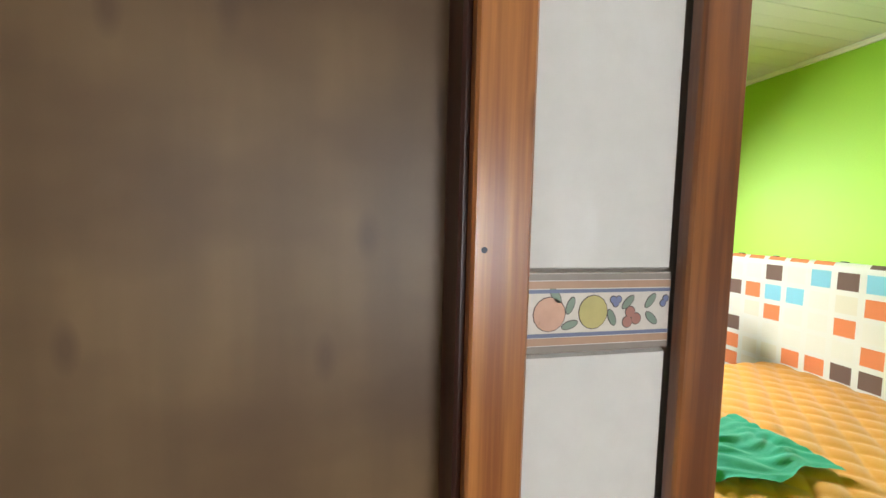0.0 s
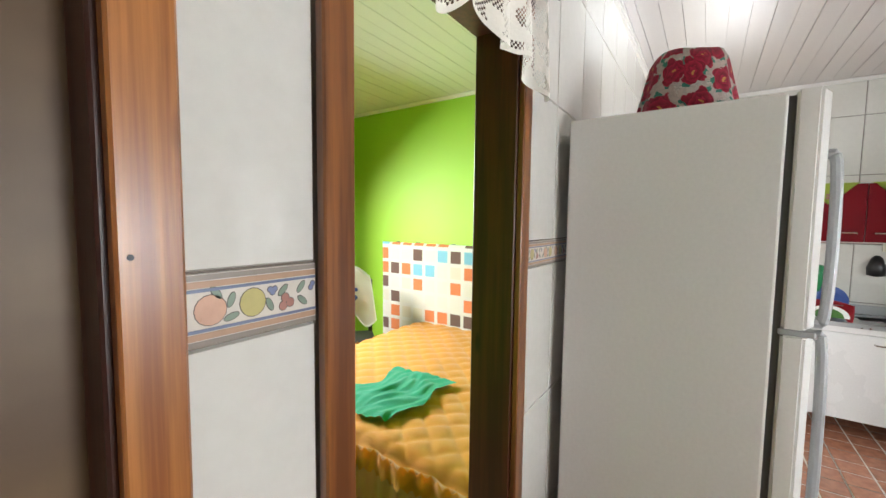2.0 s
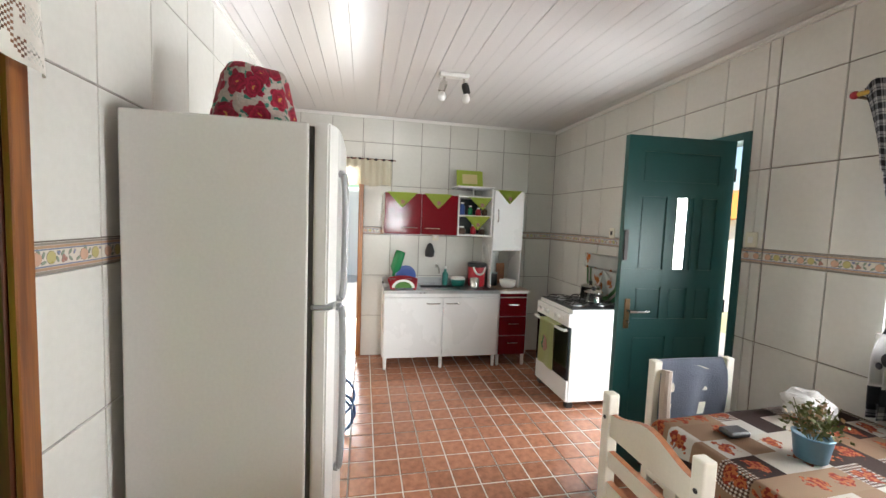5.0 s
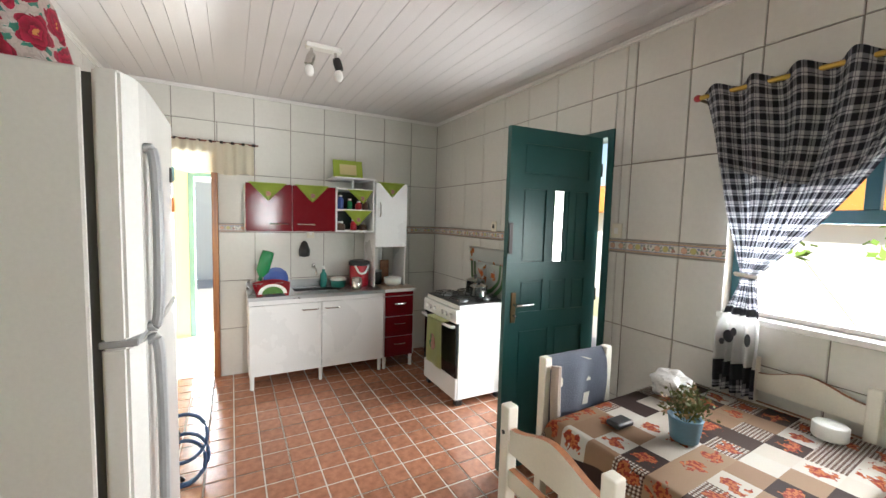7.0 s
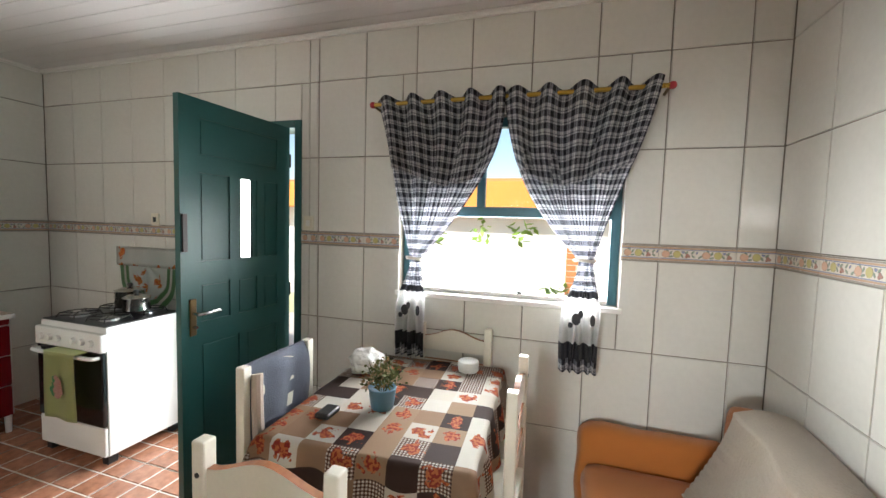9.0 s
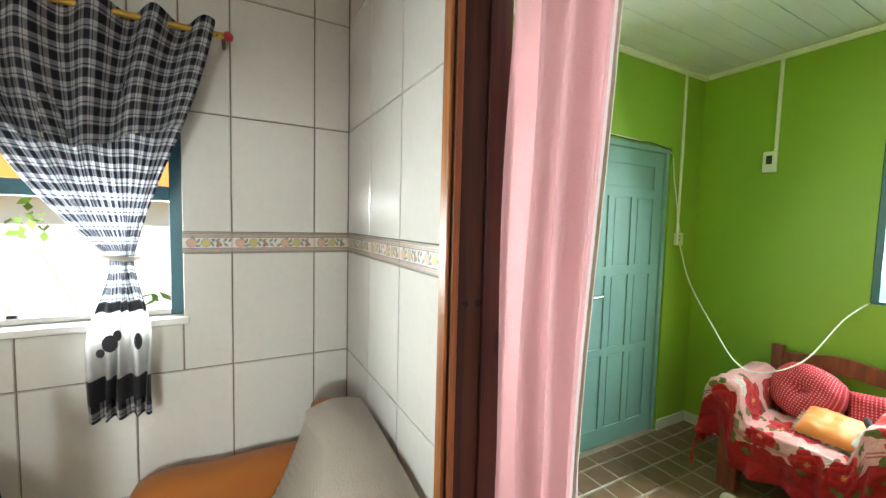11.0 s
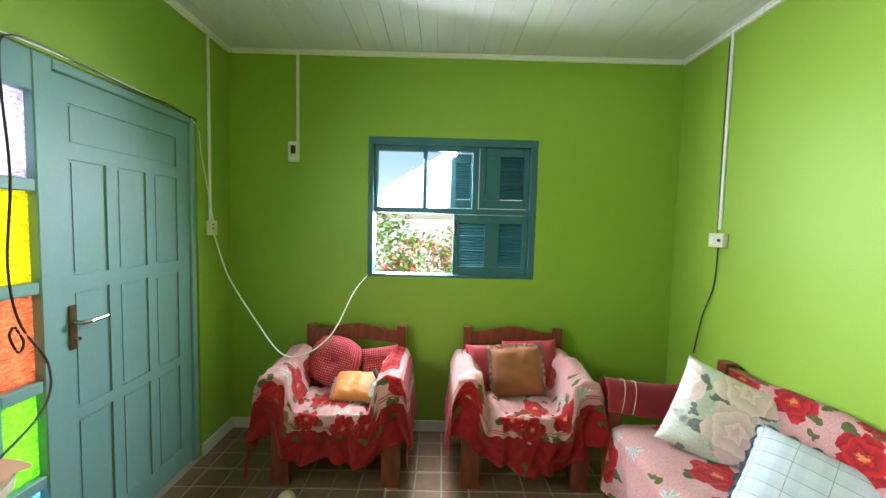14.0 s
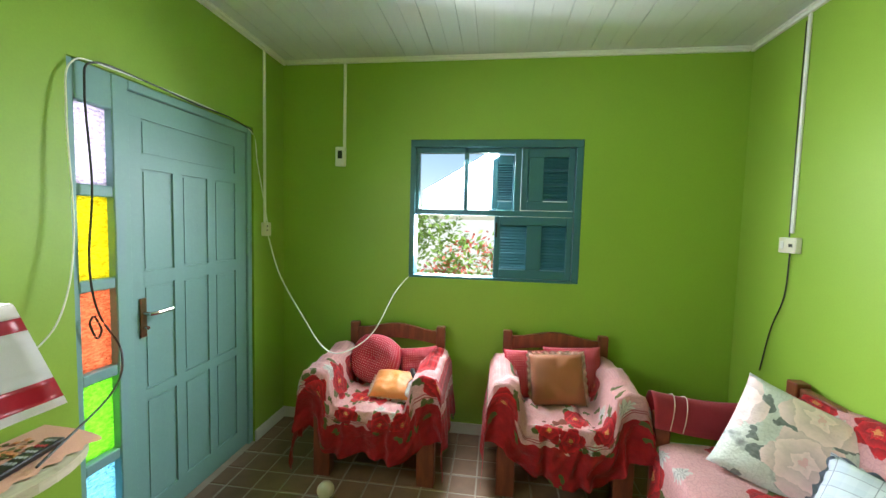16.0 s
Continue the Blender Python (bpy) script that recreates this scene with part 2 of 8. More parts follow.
def flower_cloth(name, ground=(0.80, 0.46, 0.44), border=0.0, petal=(0.62, 0.014, 0.022), scale=5.2, size=0.34, leaf=(0.13, 0.14, 0.035), pale=(0.86, 0.66, 0.62), petals=5.0,
                 heart=(0.75, 0.35, 0.10), second=(0.74, 0.70, 0.64), patches=None, depth=0.22, spare=0.26):
    """Printed cloth: large layered flowers with leaves, smaller pale flowers, a faint cellular ground and a red border (second UV number = distance from the hem)."""
    m, nt, b = nodes_of(name)
    tc = nd(nt, "ShaderNodeTexCoord")
    uv = tc.outputs["UV"]

    def vec(op, p, q):
        n = nt.nodes.new("ShaderNodeVectorMath")
        n.operation = op
        for sock, v in zip(n.inputs, (p, q)):
            if hasattr(v, "is_linked"):
                nt.links.new(v, sock)
            else:
                sock.default_value = v
        return n.outputs[0]

    wob = nt.nodes.new("ShaderNodeTexNoise")
    wob.inputs["Scale"].default_value, wob.inputs["Detail"].default_value = 26, 3
    nt.links.new(uv, wob.inputs["Vector"])
    bent = vec("ADD", uv, vec("MULTIPLY", vec("SUBTRACT", wob.outputs["Color"], (0.5, 0.5, 0.5)), (0.05, 0.05, 0.0)))

    def blooms(sc, shift, rnd=0.7):
        """Distance to the flower's middle, the angle round it and the flower's own random numbers."""
        p = vec("ADD", bent, shift)
        vo = nd(nt, "ShaderNodeTexVoronoi", Scale=sc, Randomness=rnd)
        vo.voronoi_dimensions = "2D"
        nt.links.new(p, vo.inputs["Vector"])
        off = nd(nt, "ShaderNodeSeparateXYZ")
        nt.links.new(vec("SUBTRACT", p, vo.outputs["Position"]), off.inputs[0])
        own = nd(nt, "ShaderNodeSeparateColor")
        nt.links.new(vo.outputs["Color"], own.inputs[0])
        turn = arith(nt, "MULTIPLY_ADD", own.outputs[1], 6.28, arith(nt, "ARCTAN2", off.outputs[1], off.outputs[0]))
        return vo.outputs["Distance"], turn, own.outputs

    cells = nd(nt, "ShaderNodeTexVoronoi", Scale=46.0)
    cells.voronoi_dimensions, cells.feature = "2D", "DISTANCE_TO_EDGE"
    nt.links.new(bent, cells.inputs["Vector"])
    c = mix_col(nt, noise_tex(nt, uv, 9, 3), rgba(ground), rgba(pale))
    c = mix_col(nt, arith(nt, "MULTIPLY", arith(nt, "LESS_THAN", cells.outputs["Distance"], 0.09), 0.35), c, rgba(ground, 0.72))
    if patches:
        soft = nd(nt, "ShaderNodeMapRange")
        soft.inputs["From Min"].default_value, soft.inputs["From Max"].default_value = 0.54, 0.60
        nt.links.new(noise_tex(nt, bent, 5.5, 3), soft.inputs[0])
        c = mix_col(nt, soft.outputs[0], c, mix_col(nt, noise_tex(nt, uv, 30, 3), rgba(patches, 0.7), rgba(patches, 1.3)))
    d2, a2, own2 = blooms(scale * 1.9, (0.37, 0.21, 0.0), 1.0)
    ray = arith(nt, "ABSOLUTE", arith(nt, "SINE", arith(nt, "MULTIPLY", a2, 5.0)))
    lit2 = arith(nt, "LESS_THAN", d2, arith(nt, "MULTIPLY_ADD", ray, 0.16, 0.20))
    sprig = arith(nt, "MULTIPLY", arith(nt, "GREATER_THAN", own2[0], 0.80), lit2)
    c = mix_col(nt, sprig, c, mix_col(nt, ray, rgba(second, 0.45), rgba(second)))
    d3, a3, own3 = blooms(scale * 3.1, (0.11, 0.53, 0.0), 1.0)
    blade = arith(nt, "LESS_THAN", d3, arith(nt, "MULTIPLY_ADD", arith(nt, "ABSOLUTE", arith(nt, "COSINE", a3)), 0.30, 0.08))
    c = mix_col(nt, arith(nt, "MULTIPLY", blade, arith(nt, "GREATER_THAN", own3[0], 0.80)), c, mix_col(nt, noise_tex(nt, uv, 60, 2), rgba(leaf, 0.5), rgba(leaf, 1.7)))
    d, ang, own = blooms(scale, (0.0, 0.0, 0.0))
    keep = arith(nt, "GREATER_THAN", own[0], spare)
    lobe = arith(nt, "ABSOLUTE", arith(nt, "SINE", arith(nt, "MULTIPLY", ang, petals / 2)))
    rim = arith(nt, "MULTIPLY_ADD", lobe, size * 0.30, size * 0.80)
    green = arith(nt, "LESS_THAN", d, arith(nt, "MULTIPLY", arith(nt, "POWER", arith(nt, "ABSOLUTE", arith(nt, "SINE", arith(nt, "MULTIPLY", ang, 1.5))), 5.0), size * 1.42))
    c = mix_col(nt, arith(nt, "MULTIPLY", keep, green), c, mix_col(nt, noise_tex(nt, uv, 50, 2), rgba(leaf, 0.5), rgba(leaf, 1.6)))
    ring = arith(nt, "FRACT", arith(nt, "ADD", arith(nt, "DIVIDE", d, size * 0.42), arith(nt, "MULTIPLY", lobe, 0.35)))
    tone = arith(nt, "MULTIPLY_ADD", ring, 0.6, arith(nt, "MULTIPLY", noise_tex(nt, uv, 55, 4, 0.7), 0.5))
    c = mix_col(nt, arith(nt, "MULTIPLY", keep, arith(nt, "LESS_THAN", d, rim)), c, mix_col(nt, tone, rgba(petal, depth), rgba(petal, 1.35)))
    eye = arith(nt, "LESS_THAN", d, arith(nt, "MULTIPLY_ADD", noise_tex(nt, uv, 90, 2), 0.16, -0.02))
    c = mix_col(nt, arith(nt, "MULTIPLY", keep, eye), c, rgba(heart))
    if border:
        sx = nd(nt, "ShaderNodeSeparateXYZ")
        nt.links.new(uv, sx.inputs[0])
        wavy = arith(nt, "MULTIPLY_ADD", noise_tex(nt, uv, 7, 1), 0.16, border - 0.08)
        for gap in (0.022, 0.040):
            c = mix_col(nt, arith(nt, "MULTIPLY", arith(nt, "COMPARE", sx.outputs[1], border + gap + 0.02, 0.004), 0.8), c, rgba((0.42, 0.03, 0.04)))
        hem = arith(nt, "LESS_THAN", sx.outputs[1], wavy)
        deep = mix_col(nt, noise_tex(nt, uv, 18, 4), rgba((0.22, 0.003, 0.008)), rgba((0.66, 0.015, 0.022)))
        c = mix_col(nt, hem, c, mix_col(nt, arith(nt, "MULTIPLY", blade, arith(nt, "GREATER_THAN", own3[0], 0.85)), deep, rgba(leaf)))
    nt.links.new(c, b.inputs["Base Color"])
    b.inputs["Roughness"].default_value, b.inputs["Sheen Weight"].default_value = 0.85, 0.15
    crease = arith(nt, "MULTIPLY_ADD", noise_tex(nt, uv, 13, 3, 0.6), 5.0, arith(nt, "MULTIPLY", noise_tex(nt, uv, 160, 2), 0.6))
    bump_in(nt, b, crease, 0.5, 0.006)
    return m


def glass(name, col=(1, 1, 1), rough=0.0, bump=0.0, scale=60.0, thin=True):
    m, nt, b = nodes_of(name)
    b.inputs["Base Color"].default_value = rgba(col)
    b.inputs["Transmission Weight"].default_value, b.inputs["Roughness"].default_value, b.inputs["IOR"].default_value = 1.0, rough, 1.1 if thin else 1.45
    if bump:
        bump_in(nt, b, noise_tex(nt, coords(nt, "Object", (1, 1, 1.6)), scale, 2), bump, 0.01)
    return m


def cell_pane(name, col, glow):
    """Rippled stained pane that lets daylight glow through."""
    m, nt, b = nodes_of(name)
    out = nt.nodes["Material Output"]
    v = coords(nt, "Object", (1, 1, 2.1))
    n = noise_tex(nt, v, 52, 2)
    t = nd(nt, "ShaderNodeBsdfTranslucent")
    c = mix_col(nt, n, rgba(col, 0.2), rgba(tuple(min(1, k * 1.35 + 0.05) for k in col)))
    nt.links.new(c, t.inputs["Color"])
    nt.links.new(c, b.inputs["Base Color"])
    b.inputs["Roughness"].default_value = 0.12
    bump_in(nt, b, n, 1.0, 0.02)
    bb = nd(nt, "ShaderNodeBump", Strength=1.0, Distance=0.03)
    nt.links.new(n, bb.inputs["Height"])
    nt.links.new(bb.outputs[0], t.inputs["Normal"])
    mx = nd(nt, "ShaderNodeMixShader")
    mx.inputs[0].default_value = glow
    nt.links.new(b.outputs[0], mx.inputs[1])
    nt.links.new(t.outputs[0], mx.inputs[2])
    nt.links.new(mx.outputs[0], out.inputs[0])
    return m


TILE = plain("glazed_tile", (0.68, 0.665, 0.615), 0.11, 0, 0.03, 2.5, 0.02, 40, rnd=0.05)
GROUT = plain("grout", (0.20, 0.17, 0.14), 0.9, 0, 0.25, 12, 0.3)
GROUT_PALE = plain("pale_grout", (0.62, 0.56, 0.50), 0.8, 0, 0.2, 10, 0.2)
BORDER = plain("border_tile", (0.66, 0.61, 0.54), 0.3, 0, 0.12, 30, 0.05)
BORDER_TAN = plain("border_tan", (0.45, 0.28, 0.18), 0.35, 0, 0.15, 30)
BORDER_GREY = plain("border_grey", (0.27, 0.235, 0.20), 0.35, 0, 0.15, 30)
BORDER_BLUE = plain("border_blue", (0.16, 0.19, 0.30), 0.35, 0, 0.15, 30)
FRUIT_PINK = plain("fruit_pink", (0.60, 0.36, 0.25), 0.3, 0, 0.2, 40)
FRUIT_GOLD = plain("fruit_gold", (0.50, 0.44, 0.17), 0.3, 0, 0.2, 40)
FRUIT_LEAF = plain("fruit_leaf", (0.22, 0.29, 0.22), 0.3, 0, 0.2, 40)
FRUIT_BLUE = plain("fruit_blue", (0.20, 0.23, 0.38), 0.3, 0, 0.2, 40)
FRUIT_CHERRY = plain("fruit_cherry", (0.40, 0.19, 0.15), 0.3, 0, 0.2, 40)
FRUIT_LINE = plain("fruit_line", (0.10, 0.08, 0.07), 0.35, 0, 0.2, 40)
FLOOR_RED = plain("terracotta_tile", (0.36, 0.155, 0.092), 0.24, 0, 0.65, 22, 0.15, 70, rnd=0.3)
GROUT_LIVING = plain("living_grout", (0.33, 0.29, 0.24), 0.85, 0, 0.25, 10, 0.2)
FLOOR_BROWN = plain("brown_tile", (0.18, 0.10, 0.060), 0.38, 0, 0.4, 12, 0.12, 70, rnd=0.2)
GREEN = plain("green_paint", (0.255, 0.40, 0.035), 0.55, 0, 0.06, 1.2, 0.12, 120)
GREEN_BED = plain("lime_paint", (0.30, 0.55, 0.03), 0.6, 0, 0.05, 1.2, 0.1, 120)
WHITE_WALL = plain("white_plaster", (0.74, 0.72, 0.66), 0.7, 0, 0.06, 2, 0.15)
CREAM_WALL = plain("cream_wall", (0.78, 0.70, 0.46), 0.5, 0, 0.05, 2, 0.1)
PVC = plain("pvc_ceiling", (0.62, 0.585, 0.575), 0.36, 0, 0.03, 1.5, 0.02)
PVC_LIVING = plain("pvc_ceiling_living", (0.64, 0.64, 0.62), 0.45, 0, 0.03, 1.5, 0.02)
PVC_TRIM = plain("pvc_trim", (0.80, 0.78, 0.75), 0.35, 0, 0.04, 4, 0.02)
WHITE_TILE_BASE = plain("baseboard_tile", (0.62, 0.60, 0.55), 0.4, 0, 0.12, 8)
ORANGE_WOOD = wood("varnished_pine", (0.25, 0.076, 0.016), (0.49, 0.195, 0.045), 0.35, (34, 34, 0.9), 0.4)
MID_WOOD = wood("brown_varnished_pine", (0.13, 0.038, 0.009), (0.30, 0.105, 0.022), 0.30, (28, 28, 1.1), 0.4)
# Varnished pine with the shade of the door linings put into its colour.
SHADED_WOOD = wood("shade_toned_pine", (0.038, 0.008, 0.003), (0.088, 0.021, 0.006), 0.4, (26, 26, 1.0), 0.1)
# Living doorway lining: brown pine darkened in colour to stand for shade.
SHADED_JAMB = wood("shade_toned_jamb", (0.028, 0.010, 0.0022), (0.075, 0.028, 0.006), 0.55, (22, 22, 1.0), 0.0)
CHAIR_WOOD = wood("reddish_wood", (0.13, 0.026, 0.012), (0.23, 0.055, 0.022), 0.4, (14, 14, 2.5), 0.2)
PLYWOOD = plywood("plywood_door")
TEAL = plain("teal_paint", (0.012, 0.085, 0.080), 0.42, 0, 0.15, 3, 0.1, 60)
TEAL_FRAME = plain("teal_frame_paint", (0.032, 0.125, 0.155), 0.4, 0, 0.1, 3, 0.1, 60)
TURQ = plain("turquoise_door_paint", (0.19, 0.35, 0.35), 0.52, 0, 0.07, 2, 0.1, 60)
CHROME = plain("chrome", (0.62, 0.60, 0.56), 0.2, 1.0, 0.1, 10, 0.0)
BRONZE = plain("aged_brass", (0.19, 0.13, 0.07), 0.32, 1.0, 0.2, 20)
STEEL = plain("brushed_steel", (0.45, 0.46, 0.46), 0.3, 1.0, 0.08, 12, 0.05)
BLACK = plain("black_plastic", (0.015, 0.015, 0.016), 0.35, 0, 0.2, 10)
IRON = plain("black_iron", (0.02, 0.018, 0.017), 0.45, 0.4, 0.3, 10)
WHITE_PLASTIC = plain("white_plastic", (0.78, 0.77, 0.73), 0.35, 0, 0.04, 6)
FRIDGE_WHITE = plain("fridge_enamel", (0.72, 0.71, 0.67), 0.22, 0, 0.03, 2, 0.03)
GREY_PLASTIC = plain("grey_plastic", (0.33, 0.34, 0.34), 0.4, 0, 0.06, 8)
SEAL = plain("rubber_seal", (0.06, 0.06, 0.055), 0.7, 0, 0.2, 20)
CAB_WHITE = plain("cabinet_white", (0.76, 0.755, 0.74), 0.28, 0, 0.03, 3, 0.02)
CAB_RED = plain("burgundy_laminate", (0.13, 0.006, 0.010), 0.09, 0, 0.12, 3, 0.01)
CAB_RED.node_tree.nodes["Principled BSDF"].inputs["Specular IOR Level"].default_value = 0.12
CHAIR_WHITE = plain("white_painted_wood", (0.76, 0.72, 0.62), 0.4, 0, 0.05, 6, 0.08)
CHAIR_BROWN = wood("worn_brown_edge", (0.26, 0.085, 0.03), (0.42, 0.16, 0.06), 0.45, (10, 10, 10), 0.1, False)
STOVE_WHITE = plain("stove_enamel", (0.80, 0.80, 0.78), 0.22, 0, 0.03, 3, 0.01)
OVEN_GLASS = plain("dark_oven_glass", (0.012, 0.012, 0.013), 0.08, 0, 0.1, 3, 0.0)
ORANGE_COVER = cloth("orange_cover", (0.42, 0.135, 0.022), 0.15)
CROCHET = cloth("cream_crochet", (0.62, 0.54, 0.44), 0.12, weave=120, bump=0.9)
PINK_CURTAIN = cloth("pink_curtain", (0.72, 0.46, 0.48), 0.05, translucent=0.36)
LACE = cloth("white_lace", (0.82, 0.78, 0.72), 0.06, translucent=0.35, weave=150)
SHEER = cloth("cream_sheer", (0.82, 0.76, 0.62), 0.06, translucent=0.5)
RED_CURTAIN = cloth("red_curtain", (0.42, 0.010, 0.010), 0.15, translucent=0.35)
YELLOW_SPREAD = cloth("yellow_bedspread", (0.72, 0.33, 0.025), 0.12, sheen=0.3)
VALANCE = cloth("bed_valance", (0.66, 0.43, 0.17), 0.1)
GREEN_CLOTH = cloth("green_cloth", (0.015, 0.37, 0.20), 0.15)
LIME_NAPKIN = cloth("lime_napkin", (0.36, 0.46, 0.06), 0.1)
CHECK = checked_cloth("checked_curtain")
TABLE_CLOTH = patch_cloth("patchwork_tablecloth", 0.105, ((0.62, 0.56, 0.49), (0.33, 0.20, 0.12), (0.64, 0.60, 0.54), (0.040, 0.016, 0.011), (0.36, 0.23, 0.14), (0.05, 0.022, 0.015)), gingham=True,
                          blobs=((0.50, 0.04, 0.02), (0.30, 0.03, 0.015), (0.55, 0.16, 0.05), (0.62, 0.05, 0.03)))
MATTRESS = patch_cloth("square_print_mattress", 0.14, ((0.80, 0.27, 0.10), (0.79, 0.76, 0.66), (0.28, 0.62, 0.72), (0.77, 0.72, 0.58), (0.20, 0.12, 0.09), (0.80, 0.27, 0.10)), half=0.38, base=(0.79, 0.77, 0.69),
                       small=((0.28, 0.62, 0.72), (0.80, 0.27, 0.10), (0.20, 0.12, 0.09)))
BLANKET = flower_cloth("flowered_blanket", ground=(0.74, 0.36, 0.36), pale=(0.82, 0.52, 0.50), border=0.29, scale=3.3, size=0.37, spare=0.22)
BLANKET_PLAIN = flower_cloth("flowered_sofa_cover", ground=(0.74, 0.36, 0.36), pale=(0.82, 0.52, 0.50), border=0.0, scale=3.3, size=0.34, spare=0.34)
RED_STRIPE = cloth("red_cover", (0.38, 0.030, 0.045), 0.1)
TAN_CUSHION = cloth("tan_satin", (0.27, 0.080, 0.022), 0.08, rough=0.5)
GOLD_CUSHION = cloth("gold_satin", (0.66, 0.22, 0.04), 0.08, rough=0.5)
PEARL_FRILL = cloth("pink_frill", (0.74, 0.53, 0.45), 0.08)
LILY_PILLOW = flower_cloth("lily_pillow", ground=(0.52, 0.54, 0.48), petal=(0.66, 0.50, 0.48), scale=3.6, size=0.46, leaf=(0.15, 0.16, 0.15), pale=(0.60, 0.60, 0.56), heart=(0.72, 0.42, 0.42), second=(0.55, 0.60, 0.40), patches=(0.16, 0.165, 0.16), depth=0.78)
PEACH = cloth("peach_doily", (0.72, 0.36, 0.24), 0.1)
GLASS = glass("window_glass")
PLANT_GREEN = plain("leaf_green", (0.26, 0.42, 0.07), 0.5, 0, 0.3, 8, rnd=0.3)
PLANT_RED = plain("flower_red", (0.80, 0.16, 0.11), 0.5, 0, 0.3, 8)
GRASS = plain("grass", (0.42, 0.44, 0.26), 0.9, 0, 0.35, 0.6, 0.3)
CONCRETE = plain("yard_concrete", (0.55, 0.52, 0.47), 0.8, 0, 0.15, 1.5, 0.2)
BRICK = plain("orange_brick", (0.58, 0.22, 0.08), 0.8, 0, 0.25, 6, 0.2, rnd=0.2)
CABLE_WHITE = plain("white_cable", (0.78, 0.78, 0.72), 0.4, 0, 0.03, 6, 0)
PLATE = plain("cream_switch_plate", (0.72, 0.68, 0.55), 0.4, 0, 0.05, 8)

# ---- mesh helpers ----


def bm_box(a, b, bevel=0.0, seg=2):
    bm = bmesh.new()
    add_box(bm, a, b)
    if bevel:
        bmesh.ops.bevel(bm, geom=list(bm.edges), offset=bevel, segments=seg, affect="EDGES", profile=0.5)
    return bm


def add_box(bm, a, b, mi=0):
    x0, x1 = sorted((a[0], b[0]))
    y0, y1 = sorted((a[1], b[1]))
    z0, z1 = sorted((a[2], b[2]))
    v = [bm.verts.new(p) for p in ((x0, y0, z0), (x1, y0, z0), (x1, y1, z0), (x0, y1, z0), (x0, y0, z1), (x1, y0, z1), (x1, y1, z1), (x0, y1, z1))]
    for f in ((3, 2, 1, 0), (4, 5, 6, 7), (0, 1, 5, 4), (1, 2, 6, 5), (2, 3, 7, 6), (3, 0, 4, 7)):
        bm.faces.new([v[i] for i in f]).material_index = mi


def mesh_of(bm, name, mats, smooth=False):
    me = bpy.data.meshes.new(name)
    bm.to_mesh(me)
    bm.free()
    for m in (mats if isinstance(mats, (list, tuple)) else [mats]):
        me.materials.append(m)
    if smooth:
        for p in me.polygons:
            p.use_smooth = True
    return me


def part(name, bm, material, parent=None, label="", smooth=False):
    ob = new(name, mesh_of(bm, name, material, smooth))
    ob.parent = parent
    if label:
        tagged(ob, label)
    return ob


def thing(name, label, category, place=(0, 0, 0), turn=0.0, group="", kind=""):
    ob = new(name)
    ob.empty_display_size = 0.1
    ob.matrix_basis = pose(*place, 0, 0, turn)
    return tagged(ob, label, category, group, kind)


def bm_lathe(profile, n=24, place=(0, 0, 0)):
    bm = bmesh.new()
    rings = []
    for r, z in profile:
        rings.append([bm.verts.new((place[0] + r * math.cos(2 * math.pi * i / n), place[1] + r * math.sin(2 * math.pi * i / n), place[2] + z)) for i in range(n)])
    for a, b in zip(rings, rings[1:]):
        for i in range(n):
            bm.faces.new((a[i], a[(i + 1) % n], b[(i + 1) % n], b[i]))
    bm.faces.new(rings[0][::-1])
    bm.faces.new(rings[-1])
    return bm


def add_tube(bm, pts, r, n=8):
    pts = [Vector(p) for p in pts]
    rings = []
    for i, p in enumerate(pts):
        d = (pts[min(i + 1, len(pts) - 1)] - pts[max(i - 1, 0)]).normalized()
        up = Vector((0, 0, 1)) if abs(d.z) < 0.9 else Vector((1, 0, 0))
        a = d.cross(up).normalized()
        b = d.cross(a)
        rings.append([bm.verts.new(p + r * (math.cos(2 * math.pi * k / n) * a + math.sin(2 * math.pi * k / n) * b)) for k in range(n)])
    for q, s in zip(rings, rings[1:]):
        for k in range(n):
            bm.faces.new((q[k], q[(k + 1) % n], s[(k + 1) % n], s[k]))
    bm.faces.new(rings[0][::-1])
    bm.faces.new(rings[-1])


def bm_tube(pts, r, n=8):
    bm = bmesh.new()
    add_tube(bm, pts, r, n)
    return bm


def curve_pts(pts, n=8):
    """Smooth line through a few points."""
    p = [Vector(q) for q in pts]
    p = [2 * p[0] - p[1]] + p + [2 * p[-1] - p[-2]]
    out = []
    for i in range(1, len(p) - 2):
        for k in range(n):
            t = k / n
            a, b, c, d = p[i - 1:i + 3]
            out.append(0.5 * (2 * b + (c - a) * t + (2 * a - 5 * b + 4 * c - d) * t * t + (3 * b - a - 3 * c + d) * t ** 3))
    return out + [p[-2]]


def bm_sheet(nu, nv, place, uv, thick=0.004):
    """A cloth of nu x nv cells: place(s, t) gives the point and uv(s, t) the cloth's own measure, s and t from 0 to 1."""
    bm = bmesh.new()
    lay = bm.loops.layers.uv.new("UVMap")
    g = [[bm.verts.new(place(i / nu, j / nv)) for j in range(nv + 1)] for i in range(nu + 1)]
    for i in range(nu):
        for j in range(nv):
            f = bm.faces.new((g[i][j], g[i + 1][j], g[i + 1][j + 1], g[i][j + 1]))
            f.smooth = True
            for loop, (a, b) in zip(f.loops, ((i, j), (i + 1, j), (i + 1, j + 1), (i, j + 1))):
                loop[lay].uv = uv(a / nu, b / nv)
    if thick:
        bmesh.ops.solidify(bm, geom=list(bm.faces), thickness=thick)
    bmesh.ops.recalc_face_normals(bm, faces=list(bm.faces))
    return bm


